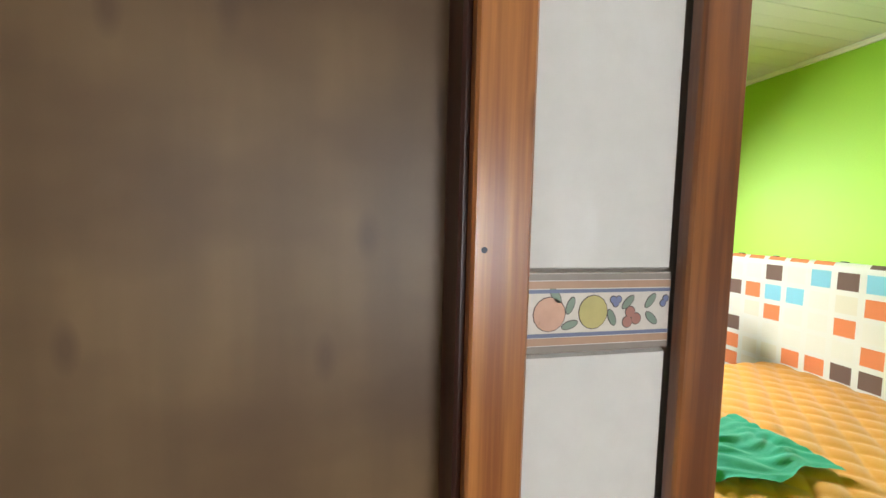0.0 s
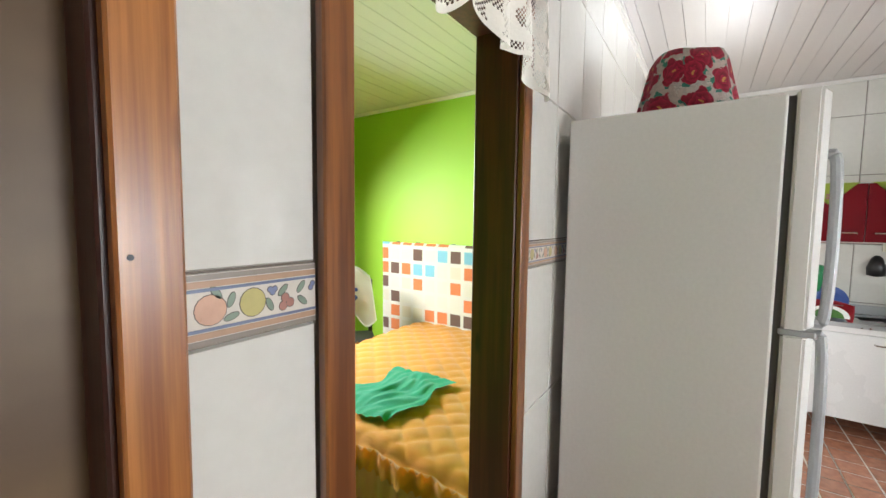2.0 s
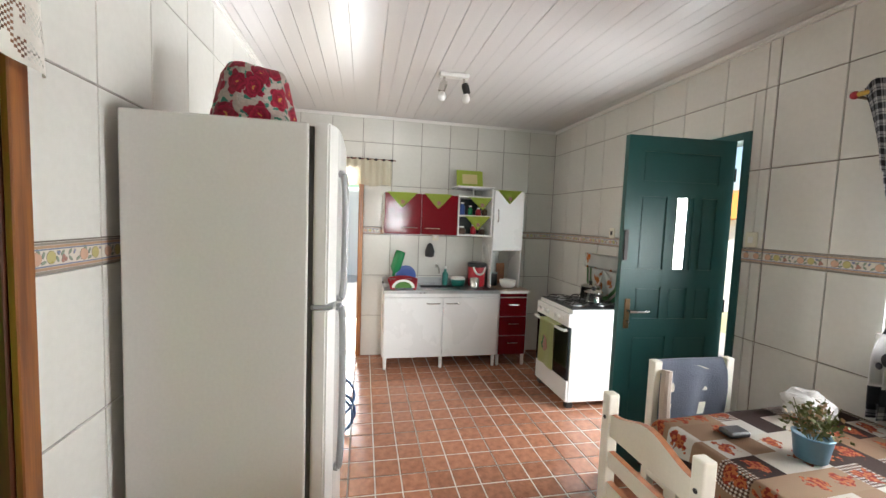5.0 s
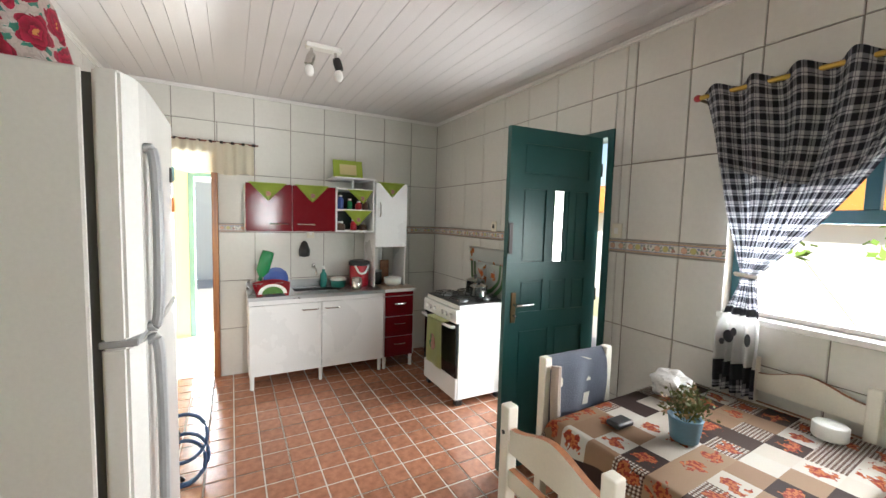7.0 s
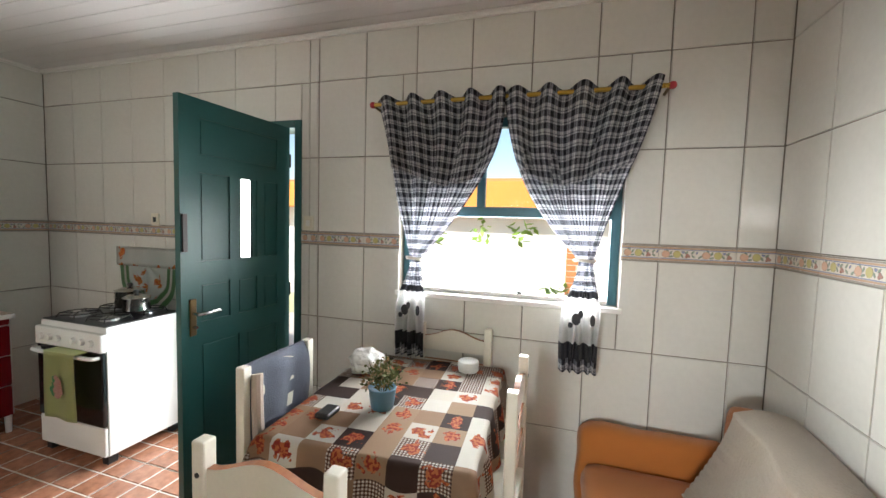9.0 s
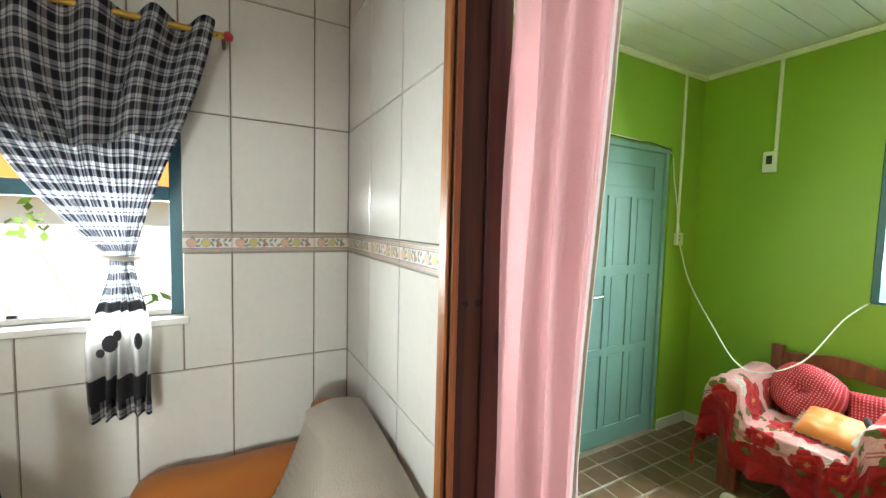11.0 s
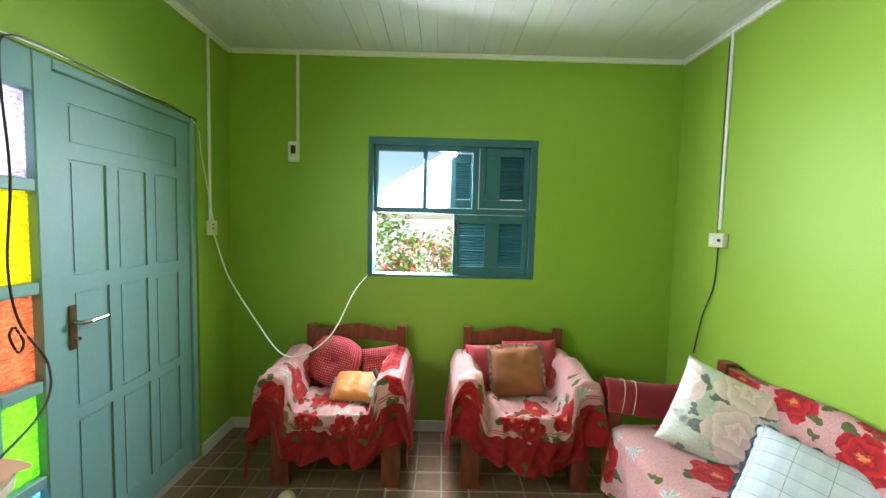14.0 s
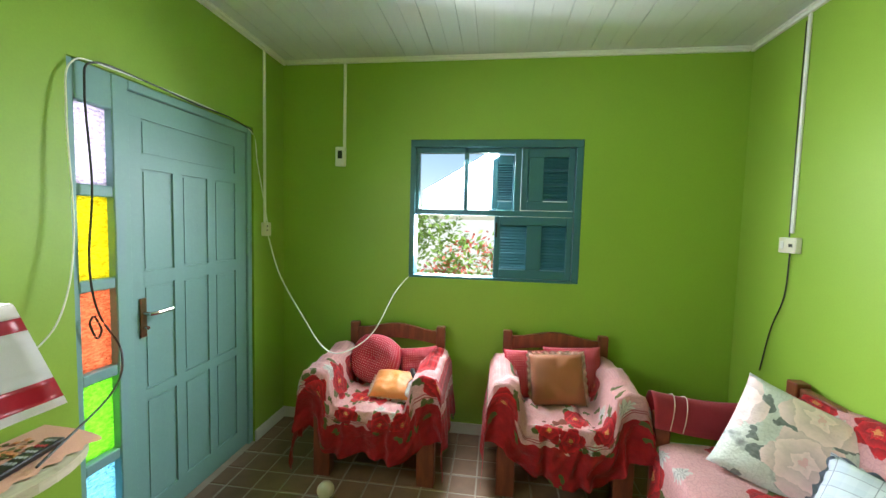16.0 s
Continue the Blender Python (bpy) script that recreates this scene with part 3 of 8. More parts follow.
def bm_cushion(w, h, d, n=14, sag=0.0, seed=0, disc_like=0.0):
    """A stuffed pillow standing in the xz plane, with pinched corners and creases."""
    bm = bmesh.new()
    lay = bm.loops.layers.uv.new("UVMap")
    for side in (-1, 1):
        g = []
        for i in range(n + 1):
            row = []
            for j in range(n + 1):
                s, t = 2 * i / n - 1, 2 * j / n - 1
                full = max(0, (1 - s ** 4) * (1 - t ** 4)) ** 0.55
                pin = 1 - 0.08 * (1 - s * s * t * t) * (abs(s) ** 3 + abs(t) ** 3) / 1.4
                rs, rt = 1 - disc_like * (1 - math.sqrt(1 - t * t / 2)), 1 - disc_like * (1 - math.sqrt(1 - s * s / 2))
                dent = 1 - 0.75 * disc_like * math.exp(-(s * s + t * t) * 30)
                wr = 0.012 * noise.noise(Vector((s * 3 + seed, t * 3, side * 2.0)))
                row.append(bm.verts.new((s * w / 2 * pin * rs, side * (d / 2 * full * dent + wr * full), t * h / 2 * pin * rt - sag * (1 - t) * full)))
            g.append(row)
        for i in range(n):
            for j in range(n):
                q = [(i, j), (i + 1, j), (i + 1, j + 1), (i, j + 1)]
                q = q if side < 0 else q[::-1]
                f = bm.faces.new([g[a][b] for a, b in q])
                f.smooth = True
                for loop, (a, b) in zip(f.loops, q):
                    loop[lay].uv = (a / n * w + seed, b / n * h)
    bmesh.ops.remove_doubles(bm, verts=list(bm.verts), dist=0.0008)
    return bm


def smoothstep(a, b, x):
    t = max(0.0, min(1.0, (x - a) / (b - a)))
    return t * t * (3 - 2 * t)


# ---- structure ----
N, S, E, W = 0.54, -2.434, 4.476, -0.397
H = 2.61
LW, LS, LN, LE = -3.03, -2.37, 0.70, -0.54
STRUCT = "structure"


def wall_with_holes(name, axis, at, thick, a0, a1, z0, z1, holes, material, label):
    """A wall at coordinate `at` of `axis`, from a0 to a1, with openings (p0, p1, bottom, top)."""
    bm = bmesh.new()
    cuts = sorted({a0, a1, *[h[0] for h in holes], *[h[1] for h in holes]})
    for p, q in zip(cuts, cuts[1:]):
        spans = [(z0, z1)]
        for h in holes:
            if h[0] <= p + 1e-6 and q <= h[1] + 1e-6:
                spans = [s for lo, hi in spans for s in ((lo, min(hi, h[2])), (max(lo, h[3]), hi)) if s[1] - s[0] > 1e-4]
        for lo, hi in spans:
            if axis == "x":
                add_box(bm, (at, p, lo), (at + thick, q, hi))
            else:
                add_box(bm, (p, at, lo), (q, at + thick, hi))
    bmesh.ops.remove_doubles(bm, verts=list(bm.verts), dist=1e-5)
    return tagged(part(name, bm, material), label, "wall", kind=STRUCT)


K_DOOR_S, K_WIN = (2.11, 2.85, 0.0, 2.07), (0.23, 1.40, 1.11, 2.08)
BED_DOOR, PLY_DOOR = (0.575, 1.235, 0.0, 2.04), (-0.37, 0.354, 0.0, 2.04)
E_DOOR, W_DOOR = (-0.21, 0.42, 0.0, 2.06), (-1.52, -0.58, 0.0, 2.16)
L_DOOR, L_WIN = (-2.675, -1.59, 0.0, 2.055), (-1.427, -0.268, 1.10, 2.057)
wall_s = wall_with_holes("wall_south", "y", S - 0.006, -0.15, W - 0.15, E + 0.15, 0, H, [K_DOOR_S, K_WIN], GROUT, "kitchen wall faced with white glazed tiles")
wall_n = wall_with_holes("wall_north", "y", N + 0.006, 0.11, W - 0.14, E + 0.15, 0, H, [BED_DOOR, PLY_DOOR], GROUT, "kitchen wall faced with white glazed tiles")
wall_e = wall_with_holes("wall_east", "x", E + 0.006, 0.13, S, N, 0, H, [E_DOOR], GROUT, "kitchen wall faced with white glazed tiles")
wall_w = wall_with_holes("wall_west", "x", W - 0.006, -0.13, S, N, 0, H, [W_DOOR], GROUT, "kitchen wall faced with white glazed tiles")
wall_with_holes("wall_living_east", "x", W - 0.137, -0.010, LS, LN, 0, H, [W_DOOR], GREEN, "green painted living room wall")
wall_with_holes("wall_living_west", "x", LW, -0.15, LS - 0.15, LN + 0.15, 0, H, [L_WIN], GREEN, "green painted living room wall with a window")
# The second hole is an added, unseen opening for the fill lamp.
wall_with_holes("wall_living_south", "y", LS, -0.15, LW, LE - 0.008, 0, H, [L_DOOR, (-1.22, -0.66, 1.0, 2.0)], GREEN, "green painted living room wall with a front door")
wall_with_holes("wall_living_north", "y", LN, 0.12, LW, LE - 0.008, 0, H, [], GREEN, "green painted living room wall")
BN, BE, BW = 3.36, 3.20, -0.6
wall_with_holes("wall_bedroom_south", "y", N + 0.118, 0.010, LE + 0.004, BE, 0, H, [BED_DOOR, PLY_DOOR], GREEN_BED, "lime green bedroom wall")
wall_with_holes("wall_bedroom_east", "x", BE, 0.12, N + 0.118, BN + 0.12, 0, H, [], GREEN_BED, "lime green bedroom wall")
wall_with_holes("wall_bedroom_north", "y", BN, 0.12, BW, BE, 0, H, [(1.15, 2.65, 0.95, 2.05)], GREEN_BED, "lime green bedroom wall with a window")
wall_with_holes("wall_bedroom_west", "x", BW, -0.12, LN + 0.12, BN + 0.12, 0, H, [], GREEN_BED, "lime green bedroom wall")
wall_with_holes("wall_laundry_east", "x", 6.0, 0.12, -1.5, 1.3, 0, H, [(-0.80, 0.10, 0.0, 1.98)], CREAM_WALL, "cream laundry wall with an open doorway")
wall_with_holes("wall_laundry_south", "y", -1.5, -0.12, 4.62, 6.12, 0, H, [], CREAM_WALL, "plain cream laundry wall")
wall_with_holes("wall_laundry_north", "y", 1.3, 0.12, 4.62, 6.12, 0, H, [], CREAM_WALL, "plain cream laundry wall")
wall_with_holes("wall_laundry_west", "x", E + 0.14, 0.008, -1.5, 1.3, 0, H, [E_DOOR], CREAM_WALL, "plain cream laundry wall")


def slab(name, a, b, material, label, category):
    return tagged(part(name, bm_box(a, b), material), label, category, kind=STRUCT)


floor_k = slab("floor", (W - 0.137, S - 0.156, -0.10), (E + 0.15, N + 0.118, -0.003), GROUT_PALE, "terracotta floor tiles with pale joints", "floor")
floor_l = slab("floor_living", (LW - 0.15, LS - 0.15, -0.10), (W - 0.139, LN + 0.12, -0.003), GROUT_LIVING, "brown floor tiles with pale joints", "floor")
slab("floor_bedroom", (BW - 0.12, N + 0.120, -0.10), (BE + 0.12, BN + 0.12, 0.0), FLOOR_BROWN, "dark bedroom floor", "floor")
slab("floor_laundry", (E + 0.152, -1.62, -0.10), (6.12, 1.42, 0.0), CONCRETE, "pale laundry floor", "floor")


def plank_ceiling(name, x0, x1, y0, y1, material, label, pitch=0.10, joint=0.004):
    """PVC boards along x, each with a shallow groove beside it."""
    bm = bmesh.new()
    add_box(bm, (x0, y0, H + 0.012), (x1, y1, H + 0.08))
    y = y0
    k = 0
    while y < y1 - 0.005:
        e = min(y + pitch - (joint if k % 2 else joint * 0.45), y1)
        add_box(bm, (x0, y, H), (x1, e, H + 0.0125))
        y += pitch
        k += 1
    return tagged(part(name, bm, material), label, "ceiling", kind=STRUCT)


plank_ceiling("ceiling", W - 0.13, E + 0.13, S - 0.1, N + 0.1, PVC, "glossy white PVC board ceiling")
plank_ceiling("ceiling_living", LW - 0.1, W - 0.132, LS - 0.1, LN + 0.1, PVC_LIVING, "white PVC board ceiling")
plank_ceiling("ceiling_bedroom", BW - 0.1, BE + 0.1, N + 0.102, BN + 0.1, PVC_LIVING, "white PVC board ceiling")
slab("ceiling_laundry", (E + 0.132, -1.6, H), (6.1, 1.4, H + 0.08), WHITE_WALL, "plain white ceiling", "ceiling")


def trim_run(name, pts, w, h, z, material, label):
    """A moulding along the foot or the head of walls: (x0, y0, x1, y1, inward x, inward y) a run."""
    bm = bmesh.new()
    for x0, y0, x1, y1, ix, iy in pts:
        add_box(bm, (x0, y0, z), (x1 + ix * w, y1 + iy * w, z + h))
        add_box(bm, (x0, y0, z + h * 0.55), (x1 + ix * w * 1.6, y1 + iy * w * 1.6, z + h * 0.9))
    return tagged(part(name, bm, material), label, "trim", kind=STRUCT)


trim_run("trim", [(W, S, E, S, 0, 1), (W, N, E, N, 0, -1), (E, S + .03, E, N - .03, -1, 0), (W, S + .03, W, N - .03, 1, 0)], 0.018, 0.028, H - 0.028, PVC_TRIM, "white PVC ceiling moulding")
trim_run("trim_living", [(LW, LS, LE, LS, 0, 1), (LW, LN, LE, LN, 0, -1), (LW, LS + .03, LW, LN - .03, 1, 0)], 0.018, 0.03, H - 0.03, PVC_TRIM, "white PVC ceiling moulding")
trim_run("trim_bedroom", [(BW, BN, BE, BN, 0, -1), (BE, N + .2, BE, BN - .03, -1, 0)], 0.018, 0.03, H - 0.03, PVC_TRIM, "white PVC ceiling moulding")
bm = bmesh.new()
for a, b in (((LW, LS + 0.012, 0), (LW + 0.012, LN, 0.075)), ((LW, LS, 0), (L_DOOR[0], LS + 0.012, 0.075)), ((L_DOOR[1], LS, 0), (LE - 0.02, LS + 0.012, 0.075)), ((LW + .02, LN - 0.012, 0), (LE - 0.02, LN, 0.075))):
    add_box(bm, a, b)
tagged(part("baseboard", bm, WHITE_TILE_BASE), "pale tiled baseboard along green walls", "baseboard", kind=STRUCT)

# ---- ground outside ----
ground = slab("ground", (-400, -400, -0.45), (400, 400, -0.25), GRASS, "sunlit grass and yard around the house", "ground")
slab("pavement", (-1, -6, -0.25), (8.5, S - 0.16, -0.12), CONCRETE, "pale concrete yard beside the house", "pavement")
slab("pavement_east", (6.13, S - 0.15, -0.25), (12, 8, -0.12), CONCRETE, "pale concrete yard beside the laundry", "pavement")

# ---- doors and windows ----


def door_frame(name, axis, at, inward, a0, a1, top, depth, face, material, label, trim=0.06, proud=0.02, jamb=None):
    """Jambs and head lining an opening, with a face trim standing proud on the room side."""
    ob = thing(name, label, "door frame", kind=STRUCT)

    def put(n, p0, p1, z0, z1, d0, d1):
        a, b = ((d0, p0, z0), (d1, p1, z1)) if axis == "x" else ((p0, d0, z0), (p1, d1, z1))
        # Linings take the jamb material, where shade is painted into the wood tone.
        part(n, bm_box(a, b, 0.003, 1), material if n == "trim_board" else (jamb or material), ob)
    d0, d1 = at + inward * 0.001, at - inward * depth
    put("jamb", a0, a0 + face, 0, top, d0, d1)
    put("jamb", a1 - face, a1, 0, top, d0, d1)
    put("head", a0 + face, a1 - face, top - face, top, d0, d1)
    e0, e1 = at + inward * 0.002, at + inward * proud
    put("trim_board", a0 - (trim - face), a0 + face * 0.8, 0, top + trim - face, e0, e1)
    put("trim_board", a1 - face * 0.8, a1 + (trim - face), 0, top + trim - face, e0, e1)
    put("trim_board", a0 + face * 0.8, a1 - face * 0.8, top - face * 0.8, top + trim - face, e0, e1)
    return ob


door_frame("door_frame_bedroom", "y", N, -1, BED_DOOR[0], BED_DOOR[1], BED_DOOR[3], 0.13, 0.035, MID_WOOD, "varnished pine door frame with knots and shade-toned lining", trim=0.062, jamb=SHADED_WOOD)
door_frame("door_frame_plywood_door", "y", N, -1, PLY_DOOR[0], PLY_DOOR[1], PLY_DOOR[3], 0.13, 0.034, ORANGE_WOOD, "orange varnished pine door frame with nail heads", trim=0.062, jamb=SHADED_WOOD)
door_frame("door_frame_laundry", "x", E, -1, E_DOOR[0], E_DOOR[1], E_DOOR[3], 0.15, 0.03, ORANGE_WOOD, "orange varnished pine door frame", trim=0.05)
# Orange trim and near-black lining paint in the lit and shaded wood.
door_frame("door_frame_living", "x", W, 1, W_DOOR[0], W_DOOR[1], W_DOOR[3], 0.155, 0.03, ORANGE_WOOD, "varnished pine door frame with dark knots", trim=0.045, proud=0.012, jamb=SHADED_JAMB)
bm = bmesh.new()
for z in (0.35, 0.80, 1.452, 1.708):
    add_tube(bm, [(0.338, N - 0.0195, z), (0.338, N - 0.0208, z)], 0.0028, 10)
tagged(part("nail", bm, IRON, bpy.data.objects["door_frame_plywood_door"]), "dark nail heads")
bm = bmesh.new()
for yy in (-0.437, -0.476):
    add_tube(bm, [(yy, W_DOOR[0] + 0.030, 1.29), (yy, W_DOOR[0] + 0.0325, 1.29)], 0.010, 12)
part("knot", bm, IRON, bpy.data.objects["door_frame_living"])
part("bead", bm_box((W - 0.018, W_DOOR[0] + 0.029, 0), (W + 0.0005, W_DOOR[0] + 0.035, 2.13), 0.002, 1), ORANGE_WOOD, bpy.data.objects["door_frame_living"], "lighter varnished bead")
part("stop", bm_box((-0.551, W_DOOR[0] + 0.029, 0), (-0.486, W_DOOR[0] + 0.038, 2.13), 0.002, 1), SHADED_WOOD, bpy.data.objects["door_frame_living"], "reddish door stop")

ply = thing("plywood_door", "closed plain brown plywood door in its frame", "door", (PLY_DOOR[0] + 0.036, N + 0.055, 0.008))
part("leaf", bm_box((0, 0, 0), (0.658, 0.035, 1.99), 0.002, 1), PLYWOOD, ply)
part("handle", bm_tube([(0.05, -0.002, 1.0), (0.05, -0.05, 1.0), (0.16, -0.05, 1.0)], 0.008), BRONZE, ply)


def panel_door(ob, w, h, cols, rows, thick, material, stile=0.09, slit=None, depth=0.012, front=-1):
    """Framed leaf: stiles, rails and recessed panels; cols and rows are the edges of the panels."""
    part("core", bm_box((0, -thick * 0.25, 0), (w, thick * 0.25, h)) if not slit else core_with_slit(w, h, thick, slit), material, ob)
    for side in (-1, 1):
        bm = bmesh.new()
        y0, y1 = side * thick * 0.24, side * thick * 0.5
        xs = [0] + [e for c in cols for e in c] + [w]
        zs = [0] + [e for r in rows for e in r[:2]] + [h]
        for i in range(0, len(zs), 2):
            add_box(bm, (0, y0, zs[i]), (w, y1, zs[i + 1]))
        for r in rows:
            use = r[2] if len(r) > 2 else cols
            ex = [0] + [e for c in use for e in c] + [w]
            for i in range(0, len(ex), 2):
                add_box(bm, (ex[i], y0, r[0]), (ex[i + 1], y1 - side * 0.0005, r[1]))
        part("panel_frame", bm, material, ob)
        for r in rows:
            for c in (r[2] if len(r) > 2 else cols):
                if slit and c[0] - 0.01 <= slit[0] and slit[1] <= c[1] + 0.01 and r[0] <= slit[2] and slit[3] <= r[1]:
                    continue
                part("panel", bm_box((c[0] + 0.012, y0 - side * 0.001, r[0] + 0.012), (c[1] - 0.012, y0 + side * 0.004, r[1] - 0.012)), material, ob)


def core_with_slit(w, h, thick, s):
    bm = bmesh.new()
    t = thick * 0.25
    for a, b in (((0, -t, 0), (s[0], t, h)), ((s[1], -t, 0), (w, t, h)), ((s[0], -t, 0), (s[1], t, s[2])), ((s[0], -t, s[3]), (s[1], t, h))):
        add_box(bm, a, b)
    return bm


def lever(ob, x, z, side, d=1, y=0.0, material=BRONZE):
    h = part("handle", bm_box((x - 0.017, y, z - 0.11), (x + 0.017, y + side * 0.008, z + 0.07), 0.003, 1), material, ob, "aged brass door handle")
    part("lever", bm_tube([(x, y + side * 0.006, z), (x, y + side * 0.045, z), (x + d * 0.03, y + side * 0.05, z), (x + d * 0.11, y + side * 0.05, z + 0.004)], 0.009), CHROME, h)
    part("key", bm_tube([(x, y + side * 0.006, z - 0.065), (x, y + side * 0.03, z - 0.065)], 0.008), CHROME, h)


# kitchen back door: open teal leaf swung into the kitchen
leaf_len = 0.69
kd = thing("kitchen_door", "open dark teal panelled wooden door with a slit window", "door", (2.165, S + 0.012, 0.012), 85.5)
panel_door(kd, leaf_len, 2.05, [(0.10, 0.20), (0.25, 0.375), (0.425, 0.59)],
           [(0.16, 0.86, [(0.10, 0.32), (0.37, 0.59)]), (0.97, 1.16), (1.27, 1.70), (1.78, 1.96, [(0.10, 0.59)])], 0.036, TEAL, slit=(0.275, 0.35, 1.27, 1.70))
part("pane", bm_box((0.275, -0.003, 1.27), (0.35, 0.003, 1.70)), GLASS, kd, "narrow clear glass slit").visible_shadow = False
for s_ in (-1, 1):
    lever(kd, leaf_len - 0.055, 1.02, s_, -1, s_ * 0.018)
for z in (0.25, 1.05, 1.85):
    part("hinge", bm_tube([(-0.006, 0.016, z - 0.04), (-0.006, 0.016, z + 0.04)], 0.006), IRON, kd)
part("bolt", bm_box((leaf_len - 0.03, 0.018, 1.32), (leaf_len - 0.006, 0.028, 1.50), 0.002, 1), IRON, kd)
kf = thing("door_frame_back_door", "dark teal painted door frame", "door frame", kind=STRUCT)
for n_, a, b in (("jamb", (2.07, S - 0.15, 0), (2.118, S + 0.008, 2.112)), ("jamb", (2.845, S - 0.15, 0), (2.89, S + 0.008, 2.112)), ("head", (2.118, S - 0.15, 2.065), (2.845, S + 0.008, 2.112))):
    part(n_, bm_box(a, b, 0.003, 1), TEAL, kf)

# kitchen window: teal frame, two upper panes, open below
kw = thing("window_kitchen", "teal wooden window with two upper panes, open below", "window", kind=STRUCT)
x0, x1, z0, z1 = K_WIN
yy = S - 0.06
for n_, a, b in (("frame_side", (x0, yy - 0.05, z0), (x0 + 0.045, yy, z1)), ("frame_side", (x1 - 0.045, yy - 0.05, z0), (x1, yy, z1)),
                 ("frame_top", (x0 + 0.045, yy - 0.05, z1 - 0.05), (x1 - 0.045, yy, z1)), ("frame_bottom", (x0 + 0.045, yy - 0.05, z0), (x1 - 0.045, yy, z0 + 0.022)),
                 ("transom", (x0 + 0.045, yy - 0.045, 1.545), (x1 - 0.045, yy + 0.01, 1.60)), ("mullion", (0.925, yy - 0.04, 1.60), (0.97, yy, z1 - 0.05))):
    part(n_, bm_box(a, b, 0.003, 1), PVC_TRIM if n_ == "frame_bottom" else TEAL_FRAME, kw)
for a, b in ((x0 + 0.05, 0.92), (0.975, x1 - 0.05)):
    part("pane", bm_box((a, yy - 0.025, 1.605), (b, yy - 0.021, z1 - 0.055)), GLASS, kw).visible_shadow = False
sill = part("sill", bm_box((x0 - 0.02, S - 0.12, z0 - 0.028), (x1 + 0.02, S + 0.014, z0 - 0.001), 0.004, 1), PVC_TRIM, kw)
part("catch", bm_box((0.70, yy - 0.02, z0 + 0.022), (0.73, yy, z0 + 0.034), 0.002, 1), IRON, kw)

# living room front door with a stained sidelight
ld = thing("door_living", "closed pale turquoise nine-panelled front door", "door", (-2.632, LS - 0.045, 0.012), 0, kind=STRUCT)
lw_, lh = 0.79, 2.0
panel_door(ld, lw_, lh, [(0.098, 0.267), (0.326, 0.496), (0.555, 0.723)], [(0.12, 0.62), (0.67, 1.155), (1.22, 1.68), (1.74, 1.90, [(0.098, 0.723)])], 0.036, TURQ)
lever(ld, lw_ - 0.052, 1.03, 1, -1, 0.018)
for z in (0.3, 1.05, 1.8):
    part("hinge", bm_tube([(-0.008, 0.012, z - 0.05), (-0.008, 0.012, z + 0.05)], 0.007), IRON, ld)
lf = thing("door_frame_front_door", "pale turquoise door frame with a sidelight of five coloured panes", "door frame", kind=STRUCT)
yb, yf = LS - 0.09, LS - 0.012
for n_, a, b in (("jamb", (-2.675, yb, 0), (-2.635, yf, 2.055)), ("jamb", (-1.838, yb, 0), (-1.765, yf, 2.055)), ("jamb", (-1.622, yb, 0), (-1.59, yf, 2.055)),
                 ("head", (-2.635, yb, 2.015), (-1.838, yf, 2.055)), ("head", (-1.765, yb, 1.91), (-1.622, yf, 2.055))):
    part(n_, bm_box(a, b, 0.004, 1), TURQ, lf)
STAIN = [cell_pane("violet_glass", (0.72, 0.62, 0.85), 0.85), cell_pane("amber_glass", (1.0, 0.62, 0.02), 0.85), cell_pane("coral_glass", (0.85, 0.28, 0.15), 0.85),
         cell_pane("green_glass", (0.35, 0.85, 0.08), 0.85), cell_pane("blue_glass", (0.35, 0.62, 0.95), 0.85)]
for i, (zt, zb) in enumerate(((1.91, 1.60), (1.555, 1.225), (1.18, 0.855), (0.81, 0.49), (0.445, 0.12))):
    part("rail", bm_box((-1.765, yb + 0.005, zb - 0.045), (-1.622, yf - 0.004, zb), 0.004, 1), TURQ, lf)
    part("pane", bm_box((-1.766, LS - 0.052, zb), (-1.621, LS - 0.047, zt)), STAIN[i], lf, ("violet", "amber", "coral", "green", "blue")[i] + " rippled glass pane")
part("rail", bm_box((-1.765, yb + 0.005, 0), (-1.622, yf - 0.004, 0.075), 0.004, 1), TURQ, lf)

# living room window: sashes on one half, louvred shutters folded over the other
lwn = thing("window_living", "teal wooden window, half open, half closed by louvred shutters", "window", kind=STRUCT)
y0, y1, z0, z1 = L_WIN
xw = LW - 0.03


def wbar(n, ya, yb_, za, zb, x=xw, d=0.05, parent=None):
    return part(n, bm_box((x - d, ya, za), (x, yb_, zb), 0.003, 1), TEAL_FRAME, parent or lwn)


wbar("frame_top", y0, y1, z1 - 0.05, z1, LW - 0.004, 0.12)
wbar("frame_bottom", y0, y1, z0, z0 + 0.018, LW - 0.004, 0.12)
wbar("frame_side", y0, y0 + 0.035, z0 + 0.018, z1 - 0.05, LW - 0.004, 0.12)
wbar("frame_side", y1 - 0.045, y1, z0 + 0.018, z1 - 0.05, LW - 0.004, 0.12)
ym = -0.842
wbar("rail", y0 + 0.035, y1 - 0.045, 1.545, 1.585)
for ya, yb_ in ((y0 + 0.035, y0 + 0.06), (-1.055, -1.025), (ym + 0.13, ym + 0.175)):
    wbar("sash_bar", ya, yb_, 1.585, z1 - 0.05)
wbar("sash_bar", y0 + 0.06, ym + 0.13, z1 - 0.085, z1 - 0.05)
